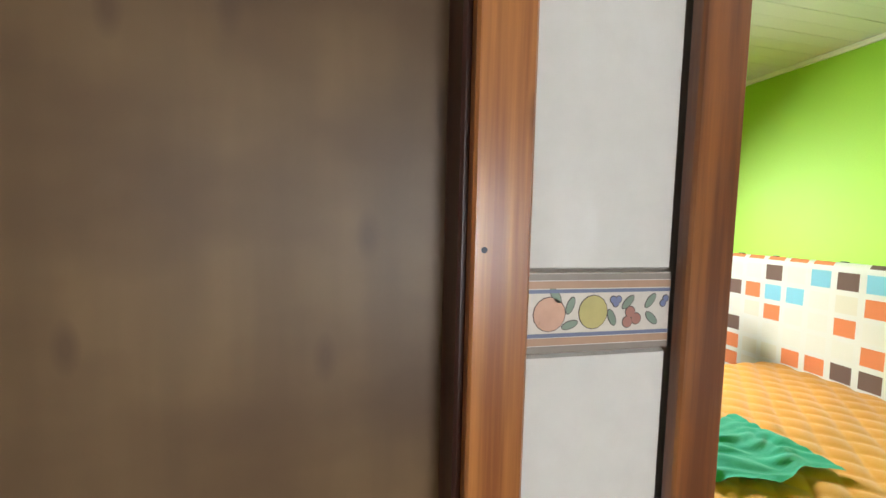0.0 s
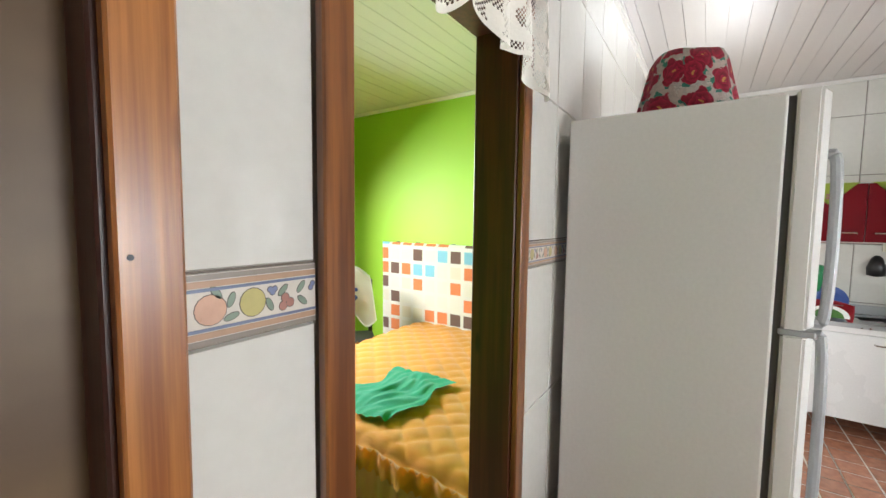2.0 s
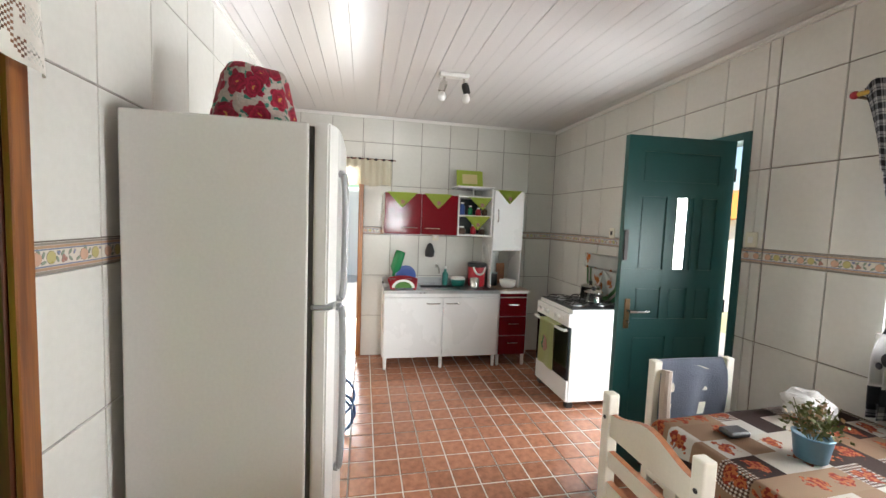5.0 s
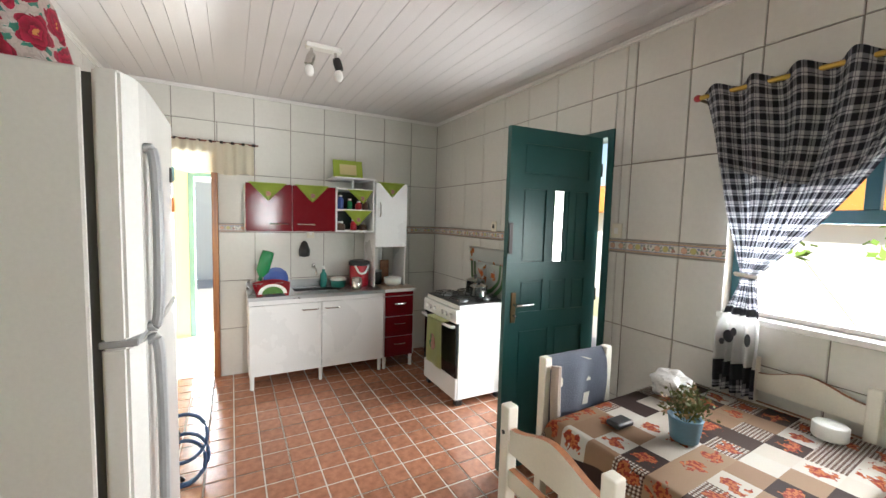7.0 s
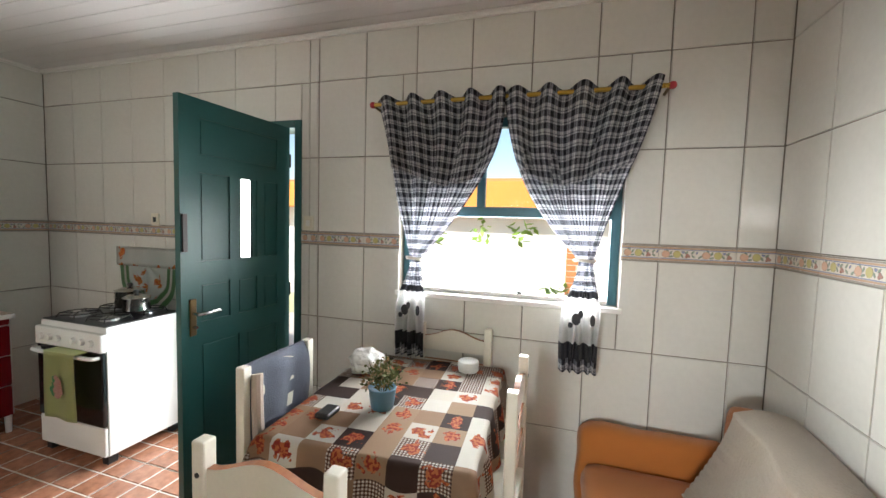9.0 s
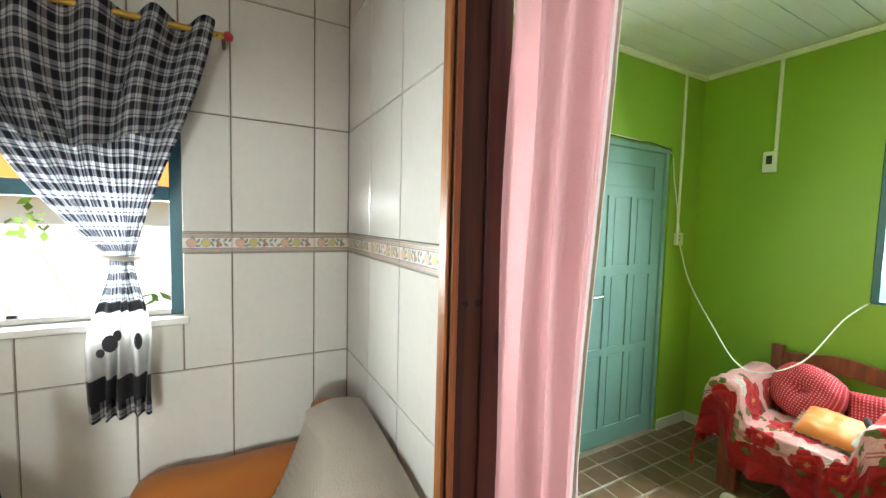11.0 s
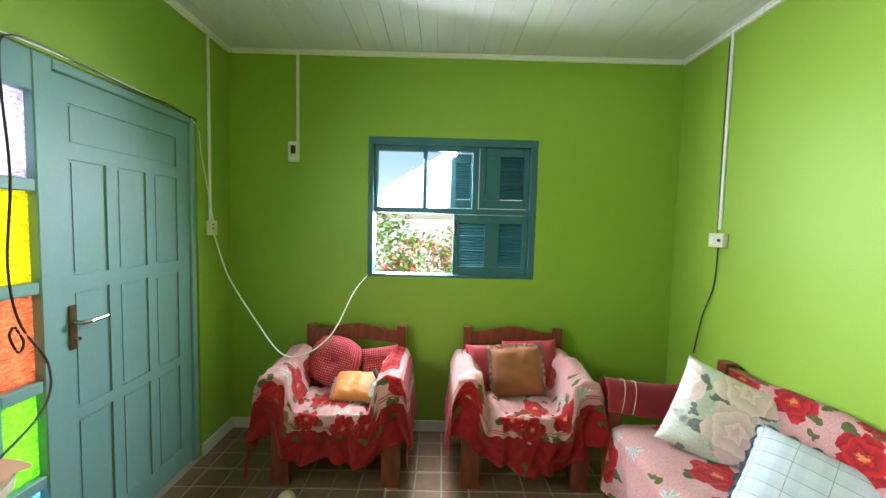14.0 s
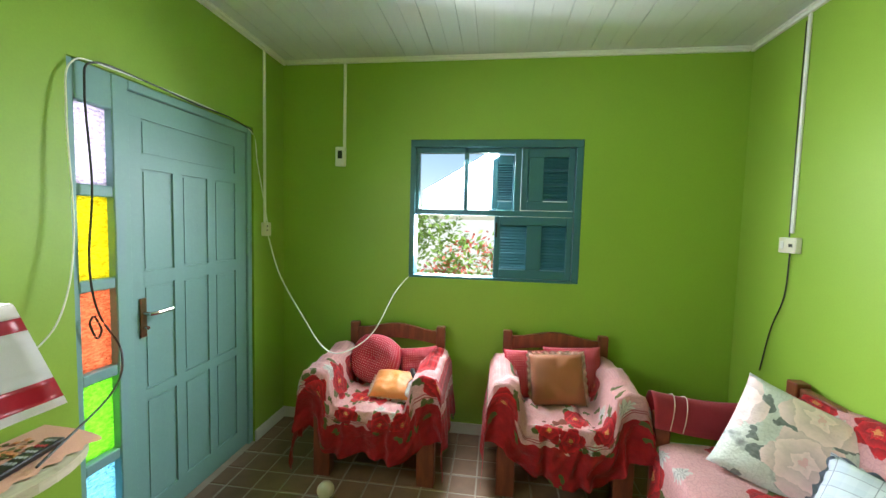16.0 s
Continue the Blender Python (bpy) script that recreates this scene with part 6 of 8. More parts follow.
# on the table
fp = thing("flower_pot", "blue pot with a dry greenish plant on the table", "plant", (1.163, -1.746, 0.762))
part("pot", bm_lathe([(0.042, 0), (0.045, 0.004), (0.055, 0.08), (0.058, 0.085), (0.05, 0.085), (0.045, 0.07)], 20), plain("blue_pot", (0.10, 0.21, 0.29), 0.5), fp, smooth=True)
bm = bmesh.new()
rn = random.Random(7)
DRY = [plain("dry_leaf", (0.10, 0.11, 0.03), 0.7, 0, 0.3, 20), plain("dry_flower", (0.30, 0.20, 0.10), 0.7, 0, 0.3, 20)]
for k in range(380):
    a, e = rn.uniform(0, 6.283), rn.uniform(0.15, 1.45)
    r = rn.uniform(0.03, 0.10)
    c = Vector((r * math.cos(a) * math.cos(e) * 1.0, r * math.sin(a) * math.cos(e) * 1.0, 0.085 + r * math.sin(e) * 1.15))
    u = Vector((rn.uniform(-1, 1), rn.uniform(-1, 1), rn.uniform(-1, 1))).normalized() * rn.uniform(0.006, 0.014)
    v = u.cross(Vector((rn.uniform(-1, 1), rn.uniform(-1, 1), 0.3))).normalized() * 0.006
    f = bm.faces.new([bm.verts.new(c - u), bm.verts.new(c + v), bm.verts.new(c + u), bm.verts.new(c - v)])
    f.material_index = int(k % 4 == 0)
for k in range(14):
    a = k * 0.449
    add_tube(bm, [(0.015 * math.cos(a), 0.015 * math.sin(a), 0.07), (0.06 * math.cos(a), 0.06 * math.sin(a), 0.14 + 0.03 * (k % 3))], 0.0015, 4)
part("foliage", bm, DRY, fp)
jar("plastic_cup", "white round plastic tub on the table", "tub", (0.93, -2.252, 0.762), [(0.048, 0), (0.052, 0.006), (0.052, 0.05), (0.047, 0.054)], WHITE_PLASTIC)
pb = thing("plastic_bag", "crumpled clear plastic bag with bread", "bag", (1.40, -2.06, 0.762))
bm = bmesh.new()
bmesh.ops.create_icosphere(bm, subdivisions=4, radius=0.085)
for v in bm.verts:
    v.co *= 1 + 0.22 * noise.noise(v.co * 22) + 0.1 * noise.noise(v.co * 45)
    v.co.z = max(0, v.co.z * 0.75 + 0.05)
part("bag", bm, plain("cloudy_plastic", (0.62, 0.60, 0.57), 0.2, 0, 0.2, 20), pb)
ms = thing("car_key", "small black gadget lying on the tablecloth", "gadget", (1.33, -1.62, 0.762))
part("shell", bm_box((-0.03, -0.045, 0), (0.03, 0.045, 0.022), 0.009, 3), BLACK, ms)

# ---- kitchen curtains ----


def tied_curtain(label, xa, xb, xt, zt, xl, zb, flip):
    """A curtain from xa to xb on the rod, tied at (xt, zt), its tail hanging to zb round xl."""
    ob = thing("curtain", label, "curtain", (0, S + 0.08, 0), 0, "checked kitchen curtains")

    def shape(z):
        if z > zt:
            k = max(0.0, (2.17 - z) / (2.17 - zt))
            ea, eb = (k ** 1.05, k ** 2.0) if flip else (k ** 2.0, k ** 1.05)
            a, b = xa + (xt - 0.035 - xa) * ea, xb + (xt + 0.035 - xb) * eb
            return a, b
        k = smoothstep(0, 0.30, zt - z)
        wd = 0.035 + 0.055 * k
        c = xt + (xl - xt) * k
        return c - wd, c + wd

    def pl(z0, z1, dy, amp=1.0, sc=0.0):
        def f(s, t):
            z = z0 + (z1 - z0) * t
            a, b = shape(z)
            near = 1 - math.exp(-abs(z - zt) * 6)
            top = smoothstep(2.05, 2.17, z)
            fold = math.sin(2 * math.pi * (s * 4.5 + 0.1)) * 0.030 * amp * (0.35 + 0.65 * near) + 0.008 * math.sin(31 * s + 6 * z)
            drop = sc * t * math.sin(math.pi * (s if flip else 1 - s) ** 1.4) * 0.10
            return (a + (b - a) * s + 0.006 * math.sin(9 * z + 12 * s), dy + fold * (1 if z > zt else 0.7), z - drop + top * 0.012 * math.sin(2 * math.pi * (s * 4.5 + 0.1)))
        return f
    part("drape", bm_sheet(90, 40, pl(2.17, zt - 0.15, 0.0), lambda s, t: (s * 1.15, t * 1.0), 0.002), CHECK, ob)
    part("overlay", bm_sheet(90, 18, pl(2.172, 1.80, 0.012, 1.0, 1.0), lambda s, t: (s * 1.15 + 0.011, t * 0.4), 0.002), CHECK, ob, "scalloped upper layer of the same check")
    z = zt - 0.15
    part("lace_band", bm_sheet(40, 4, pl(z, z - 0.035, 0.0), lambda s, t: (s, t), 0.003), cloth_black, ob)
    part("tail", bm_sheet(40, 12, pl(z - 0.035, z - 0.26, 0.0), lambda s, t: (s * 0.5, t * 0.26), 0.003), TAIL_WHITE, ob, "white tail with black birds")
    part("hem", bm_sheet(40, 8, pl(z - 0.26, zb + 0.06, 0.0), lambda s, t: (s, t), 0.003), cloth_black, ob)
    part("check_hem", bm_sheet(40, 4, pl(zb + 0.06, zb, 0.0), lambda s, t: (s * 0.35, t * 0.06), 0.003), CHECK, ob)
    bm = bmesh.new()
    add_tube(bm, [(xt + 0.048 * math.cos(a * 0.524), 0.036 * math.sin(a * 0.524), zt + 0.004 * math.sin(a)) for a in range(13)], 0.008, 8)
    part("tie", bm, LACE, ob)
    for k in range(5):
        x = xa + (xb - xa) * (k + 0.15) / 4.5
        bm = bmesh.new()
        add_tube(bm, [(x + 0.002, 0.026 * math.cos(a * 0.524), 2.145 + 0.026 * math.sin(a * 0.524)) for a in range(13)], 0.005, 6)
        part("eyelet", bm, WHITE_PLASTIC, ob)
    for dx, dz, rx, rz in ((0.02, 0.10, 0.022, 0.03), (0.045, 0.13, 0.012, 0.015), (0.0, 0.075, 0.012, 0.02), (-0.055, 0.10, 0.012, 0.03)):
        bm = bmesh.new()
        bmesh.ops.create_icosphere(bm, subdivisions=2, radius=1.0, matrix=Matrix.Translation((xl + dx, 0.030, z - 0.035 - dz)) @ Matrix.Diagonal((rx, 0.006, rz, 1)))
        part("print", bm, cloth_black, ob)


cloth_black = cloth("black_print", (0.035, 0.036, 0.045), 0.3)
TAIL_WHITE = cloth("white_tail", (0.74, 0.73, 0.72), 0.06, translucent=0.25)
tied_curtain("black and white checked curtain tied back, white tail", 0.105, 0.815, 0.397, 1.345, 0.405, 0.79, True)
tied_curtain("black and white checked curtain tied back at the table side", 0.805, 1.515, 1.272, 1.31, 1.295, 0.765, False)
rod = thing("curtain_rod", "brass curtain rod over the kitchen window", "curtain rod")
part("rod", bm_tube([(0.075, S + 0.08, 2.145), (1.54, S + 0.08, 2.145)], 0.011, 10), plain("brass_rod", (0.48, 0.31, 0.06), 0.3, 0.6, 0.15, 10), rod)
for x in (0.085, 1.53):
    part("bracket", bm_tube([(x, S + 0.001, 2.13), (x, S + 0.08, 2.133)], 0.007), BRONZE, rod)
    bm = bmesh.new()
    bmesh.ops.create_icosphere(bm, subdivisions=2, radius=0.018, matrix=Matrix.Translation((x + (-0.015 if x < 1 else 0.015), S + 0.08, 2.145)))
    part("finial", bm, RED_STRIPE, rod)

# ---- kitchen: orange armchair ----
oc = thing("sofa_chair", "low armchair in an orange slipcover with a crochet throw", "armchair", (W + 0.012, -1.915, 0))


def soft_box(a, b, r=0.05, wr=0.008, seed=0):
    bm = bm_box(a, b)
    bmesh.ops.subdivide_edges(bm, edges=list(bm.edges), cuts=9, use_grid_fill=True)
    c = (Vector(a) + Vector(b)) / 2
    hs = (Vector(b) - Vector(a)) / 2
    for v in bm.verts:
        p = v.co - c
        q = Vector([max(-abs(h) + r, min(abs(h) - r, k)) if abs(h) > r else 0 for h, k in zip(hs, p)])
        dlt = p - q
        if dlt.length > 1e-6:
            p = q + dlt.normalized() * min(r, dlt.length)
        v.co = c + p + Vector((noise.noise(p * 7 + Vector((seed, 0, 0))), noise.noise(p * 7 + Vector((0, seed, 5))), noise.noise(p * 7 + Vector((3, 0, seed))))) * wr
    for f in bm.faces:
        f.smooth = True
    return bm


part("base", soft_box((0.06, -0.42, 0.04), (0.74, 0.44, 0.30), 0.04, 0.008, 1), ORANGE_COVER, oc)
part("seat", soft_box((0.14, -0.34, 0.28), (0.76, 0.40, 0.43), 0.06, 0.010, 2), ORANGE_COVER, oc)
bm = soft_box((0.03, -0.40, 0.20), (0.20, 0.46, 0.78), 0.08, 0.012, 3)
for v in bm.verts:
    v.co.x += 0.10 * (0.78 - v.co.z) * 0.6
    v.co.z -= 0.06 * ((v.co.y + 0.30) / 0.7) ** 2
part("back", bm, ORANGE_COVER, oc)
part("arm", soft_box((0.12, -0.50, 0.10), (0.78, -0.34, 0.56), 0.07, 0.012, 4), ORANGE_COVER, oc)
part("arm", soft_box((0.12, 0.42, 0.10), (0.74, 0.56, 0.52), 0.06, 0.012, 5), ORANGE_COVER, oc)
th = thing("crochet_throw", "cream crochet throw draped over the armchair back", "throw", (W + 0.012, -1.915, 0))


def throw_pl(s, t):
    y = -0.19 + 0.61 * s + 0.05 * (t - 0.5)
    top = 0.80 - 0.06 * ((y + 0.30) / 0.7) ** 2
    if t < 0.25:
        k = t / 0.25
        return (0.015 + 0.205 * k, y, top + 0.022 * math.sin(math.pi * k))
    k = (t - 0.25) / 0.75
    return (0.220 + 0.19 * k ** 1.6 + 0.012 * math.sin(s * 12 + k * 3), y * (1 - 0.15 * k) - 0.05 * k, top - 0.42 * k + 0.04 * k * math.sin(s * 3.14) + 0.007 * math.sin(k * 95) * abs(math.sin(s * 9 + k * 2)))


part("crochet", bm_sheet(40, 60, throw_pl, lambda s, t: (s * 0.6, t * 0.7), 0.006), CROCHET, th)

# ---- doorway cloths ----
pc = thing("door_curtain", "pale pink curtain drawn aside in the doorway", "curtain")


def pink_pl(s, t):
    z = 2.12 - 2.08 * t
    flare = -0.05 * t
    y = -1.485 + (0.396 + flare) * s
    x = -0.567 + 0.105 * s ** 1.5 + (0.026 + 0.006 * t) * math.sin(2 * math.pi * (s * 3.2 + 0.15)) + 0.006 * math.sin(5 * z + 9 * s)
    return (x, y + 0.012 * math.sin(3 * z + 1), z)


part("drape", bm_sheet(60, 30, pink_pl, lambda s, t: (s * 0.8, t * 2), 0.003), PINK_CURTAIN, pc)
part("hem", bm_tube([Vector(pink_pl(1.0, t / 20)) + Vector((0.002, 0.002, 0)) for t in range(21)], 0.006, 6), cloth("pale_hem", (0.78, 0.66, 0.66), 0.05), pc)
pr = thing("curtain_rod", "thin white rod across the living room doorway", "curtain rod")
part("rod", bm_tube([(-0.555, -1.60, 2.13), (-0.555, -0.50, 2.13)], 0.008), WHITE_PLASTIC, pr)

lv = thing("lace_valance", "white lace valance with pointed hem over the bedroom door", "valance", (0, N - 0.06, 0))


def lace_pl(s, t):
    x = 0.50 + 0.74 * s
    point = abs(math.sin(s * math.pi * 4.0)) ** 1.6
    bottom = 1.895 + 0.05 * math.cos(s * 25) - 0.10 * (1 - point) * (0.6 + 0.4 * math.sin(s * 9)) - 0.06 * smoothstep(0.85, 1.0, s)
    z = 2.16 + (bottom - 2.16) * t
    return (x, 0.018 * math.sin(2 * math.pi * s * 6) * (0.4 + t), z)


def lace_mesh():
    """Lace as an open net: solid top and hem, rows of small holes between."""
    bm = bm_sheet(240, 52, lace_pl, lambda s, t: (s, t), 0)
    bm.faces.ensure_lookup_table()
    drop = []
    for k, f in enumerate(list(bm.faces)):
        i, j = k // 52, k % 52
        if 14 < j < 50 and (i + j) % 2 == 0 and noise.noise(Vector((i * 0.11, j * 0.15, 0))) > -0.05:
            drop.append(f)
    bmesh.ops.delete(bm, geom=drop, context="FACES")
    return bm


part("lace", lace_mesh(), LACE, lv)
lr = thing("curtain_rod", "black iron curtain rod over the bedroom door", "curtain rod")
part("rod", bm_tube([(0.47, N - 0.06, 2.135), (1.33, N - 0.06, 2.135)], 0.009), IRON, lr)
part("bracket", bm_tube([(1.28, N - 0.001, 2.12), (1.28, N - 0.06, 2.13)], 0.008), IRON, lr)
part("plate", bm_box((1.265, N - 0.006, 2.08), (1.295, N - 0.001, 2.15), 0.002, 1), IRON, lr)
bm = bmesh.new()
bmesh.ops.create_icosphere(bm, subdivisions=2, radius=0.017, matrix=Matrix.Translation((1.345, N - 0.06, 2.135)))
part("finial", bm, IRON, lr)

kv = thing("cafe_curtain", "short sheer curtain over the laundry doorway", "curtain", (E - 0.05, 0, 0))
part("sheer", bm_sheet(80, 10, lambda s, t: (0.015 * math.sin(2 * math.pi * s * 13), -0.52 + 0.98 * s, 2.145 - (0.275 if s > 0.32 else 0.275) * t + 0.01 * math.sin(s * 23) * t), lambda s, t: (s, t), 0), SHEER, kv)
kr = thing("curtain_rod", "dark rod with rings over the laundry doorway", "curtain rod")
part("rod", bm_tube([(E - 0.05, -0.56, 2.145), (E - 0.05, 0.50, 2.145)], 0.007), CHAIR_WOOD, kr)
for k in range(12):
    y = -0.52 + k * 0.085
    part("ring", bm_tube([(E - 0.05, y - 0.012, 2.145), (E - 0.05, y + 0.012, 2.145)], 0.012, 8), IRON, kr)
part("bracket", bm_tube([(E - 0.001, -0.53, 2.145), (E - 0.05, -0.53, 2.145)], 0.006), IRON, kr)

# ---- living room: armchairs ----


def armchair():
    """Faces +x; origin at the floor under the middle of the back."""
    ob = thing("armchair", "reddish wooden armchair under a red and pink flowered blanket", "armchair", group="armchairs by the window")
    for y in (-0.305, 0.305):
        part("back_post", bm_box((0.0, y - 0.03, 0), (0.05, y + 0.03, 0.78), 0.006), CHAIR_WOOD, ob)
        part("front_leg", bm_box((0.50, y - 0.05, 0), (0.57, y + 0.05, 0.53), 0.006), CHAIR_WOOD, ob)
        part("arm", bm_box((0.04, y - 0.045, 0.53), (0.57, y + 0.045, 0.565), 0.008), CHAIR_WOOD, ob)
    bm = bmesh.new()
    n = 14
    for k in range(n):
        y0, y1 = -0.275 + 0.55 * k / n, -0.275 + 0.55 * (k + 1) / n
        za, zb = (0.745 + 0.04 * math.sin(math.pi * (y + 0.275) / 0.55) ** 2 for y in (y0, y1))
        la, lb = (0.655 + 0.03 * math.sin(math.pi * (y + 0.275) / 0.55) for y in (y0, y1))
        v = [bm.verts.new(p) for p in ((0.012, y0, la), (0.012, y1, lb), (0.04, y1, lb), (0.04, y0, la), (0.012, y0, za), (0.012, y1, zb), (0.04, y1, zb), (0.04, y0, za))]
        for f in ((3, 2, 1, 0), (4, 5, 6, 7), (0, 1, 5, 4), (2, 3, 7, 6)):
            bm.faces.new([v[i] for i in f])
    bmesh.ops.remove_doubles(bm, verts=list(bm.verts), dist=1e-4)
    part("top_rail", bm, CHAIR_WOOD, ob)
    part("back_slat", bm_box((0.015, -0.275, 0.46), (0.035, 0.275, 0.54), 0.004, 1), CHAIR_WOOD, ob)
    part("seat_rail", bm_box((0.52, -0.245, 0.24), (0.55, 0.245, 0.34), 0.004, 1), CHAIR_WOOD, ob)
    part("seat", soft_box((0.05, -0.25, 0.28), (0.56, 0.25, 0.41), 0.05, 0.004), CHAIR_WOOD, ob)
    return ob


def blanket(seed, low):
    ob = thing("blanket", "pink plush blanket with red flowers and red border", "blanket", group="blankets on the armchairs")

    def cross(s):
        """Place across the chair: hang, arm, seat, arm, hang."""
        a = abs(s)
        sg = 1 if s >= 0 else -1
        pts = ((0.0, 0.0, 0.425), (0.36, 0.20, 0.43), (0.46, 0.225, 0.51), (0.55, 0.245, 0.61), (0.61, 0.30, 0.650), (0.68, 0.375, 0.635), (0.74, 0.410, 0.56), (1.0, 0.425, low))
        for (a0, y0, z0), (a1, y1, z1) in zip(pts, pts[1:]):
            if a <= a1:
                k = (a - a0) / (a1 - a0)
                return sg * (y0 + (y1 - y0) * k), z0 + (z1 - z0) * k
        return sg * 0.425, low

    def pl(s_, t):
        s = 2 * s_ - 1
        y, z = cross(s)
        a = abs(s)
        wob = noise.noise(Vector((s * 4 + seed, t * 5, 1.0)))
        fold = math.sin(26 * s + 3 * wob + seed)
        if t < 0.60:
            k = t / 0.60
            x = 0.05 + 0.53 * k
            hang = smoothstep(0.74, 1.0, a)
            out = 0.022 * hang * math.sin(18 * k + seed + 2 * wob)
            z2 = z + (0.026 * wob + 0.008 * math.sin(14 * s + 9 * k + 4 * wob)) * (1 - hang) - (0.05 * math.sin(9 * k + seed) - 0.02) * hang
            crease = noise.noise(Vector((s * 12 + seed, k * 9, 7.0)))
            z2 += 0.016 * crease * (1 - 0.5 * hang)
            if k < 0.3:
                z2 -= 0.03 * (0.3 - k) * (a > 0.5)
            return (x, y + math.copysign(out, s), z2)
        k = (t - 0.60) / 0.40
        sag = 0.150 + 0.025 * math.cos(s * 4.2 + seed) + 0.16 * smoothstep(0.30, 0.62, a) - 0.17 * smoothstep(0.70, 0.95, a)
        bottom = min(sag, z - 0.02)
        round_ = math.sin(min(1, k * 3) * math.pi / 2)
        zz = z + (bottom - z) * max(0.0, (k - 0.08) / 0.92)
        swag = math.sin(11 * a + 5 * k + seed)
        crease = noise.noise(Vector((s * 13 + 4 * k + seed, k * 5, 3.0)))
        x = 0.58 + 0.035 * round_ + k * (0.026 * fold + 0.026 * swag) + 0.022 * crease * min(1, 3 * k)
        pull = -0.07 * k * smoothstep(0.25, 0.55, a) * smoothstep(0.80, 0.55, a)
        tail = 0.07 * smoothstep(0.86, 1.0, a) * k
        return (x, (y + math.copysign(pull, s)) * (1 + 0.03 * k), zz + 0.010 * wob - tail)

    def uv(s_, t):
        a = abs(2 * s_ - 1)
        return (s_ * 1.9 + seed, min((1 - a) * 1.9, (1 - t) * 1.25))
    part("cloth", bm_sheet(120, 76, pl, uv, 0.007), BLANKET, ob)
    return ob


ac = armchair()
ac.matrix_basis = pose(-2.985, -1.478, 0)
copy_thing(ac, pose(-2.985, -0.415, 0, 0, 0, -1))
blanket(0.3, 0.22).matrix_basis = pose(-2.985, -1.500, 0.002)
blanket(2.1, 0.19).matrix_basis = pose(-2.985, -0.425, 0.002)


def cushion(name, label, w, h, d, material, m, seed=0.0, frill=None, button=False, edge=0.13):
    ob = thing(name, label, "cushion")
    ob.matrix_basis = m
    part("pillow", bm_cushion(w, h, d, 22, 0.0, seed, 0.9 if button else 0.0), material, ob)
    if frill:
        def fr(s, t):
            a = 4 * (s % 1.0)
            k, q = int(min(3, a)), a - int(min(3, a))
            hw, hh = w / 2 * 0.93, h / 2 * 0.93
            px, pz = ((-hw + 2 * hw * q, -hh), (hw, -hh + 2 * hh * q), (hw - 2 * hw * q, hh), (-hw, hh - 2 * hh * q))[k]
            g = 1 + (edge + 0.02 * math.sin(s * 190)) * t
            return (px * g, 0.012 * t * math.sin(s * 230), pz * g)
        part("frill", bm_sheet(240, 3, fr, lambda s, t: (s, t), 0.002), frill, ob)
    if button:
        bm = bmesh.new()
        bmesh.ops.create_icosphere(bm, subdivisions=2, radius=0.022, matrix=Matrix.Translation((0, -d * 0.17, 0)) @ Matrix.Diagonal((1, 0.5, 1, 1)))
        part("button", bm, material, ob)
    return ob


def lean(x, y, z, back=20, turn=90, spin=0.0):
    """A cushion's pose: its face looks along +x for turn 90, leaning back."""
    return Matrix.Translation((x, y, z)) @ Matrix.Rotation(radians(turn), 4, "Z") @ Matrix.Rotation(radians(-back), 4, "X") @ Matrix.Rotation(radians(spin), 4, "Y")


SPOTS, nt_, b_ = nodes_of("red_spotted_cotton")
u_, v_, cu_, cv_, fu_, fv_ = uv_parts(nt_, 0.015)
du_, dv_ = arith(nt_, "SUBTRACT", fu_, 0.5), arith(nt_, "SUBTRACT", fv_, 0.5)
dd_ = arith(nt_, "ADD", arith(nt_, "MULTIPLY", du_, du_), arith(nt_, "MULTIPLY", dv_, dv_))
nt_.links.new(mix_col(nt_, arith(nt_, "LESS_THAN", dd_, 0.045), rgba((0.36, 0.010, 0.028)), rgba((0.66, 0.30, 0.32))), b_.inputs["Base Color"])
b_.inputs["Roughness"].default_value = 0.85
cushion("cushion", "round red dotted cushion with a button", 0.37, 0.34, 0.17, SPOTS, lean(-2.80, -1.585, 0.575, 25, 82, 12), 0.2, button=True)
cushion("cushion", "small red dotted cushion at the armchair back", 0.26, 0.22, 0.10, SPOTS, lean(-2.84, -1.30, 0.55, 20, 96, -6), 1.3)
cushion("cushion", "gold satin cushion with pink frill lying on the seat", 0.27, 0.22, 0.10, GOLD_CUSHION, lean(-2.63, -1.41, 0.485, 66, 100, 8), 2.0, PEARL_FRILL)
pbag = thing("plastic_bag", "white carrier bag with black straps on the armchair", "bag", (-2.55, -1.24, 0.50))
bm = bmesh.new()
bmesh.ops.create_icosphere(bm, subdivisions=3, radius=0.075)
for v in bm.verts:
    v.co *= 1 + 0.25 * noise.noise(v.co * 25)
    v.co.x *= 1.5
    v.co.z *= 0.9
part("bag", bm, bpy.data.materials["cloudy_plastic"], pbag)
part("strap", bm_tube(curve_pts([(-0.10, -0.05, 0.05), (-0.08, -0.06, 0.085), (0.0, -0.03, 0.08), (0.02, 0.02, 0.05)], 5), 0.014, 8), BLACK, pbag)
cushion("cushion", "red dotted cushion leaning in the armchair", 0.32, 0.30, 0.11, SPOTS, lean(-2.78, -0.60, 0.56, 18, 118, 6), 3.1)
cushion("cushion", "red dotted cushion behind the tan one", 0.36, 0.30, 0.11, SPOTS, lean(-2.85, -0.31, 0.575, 18, 88, -4), 4.2)
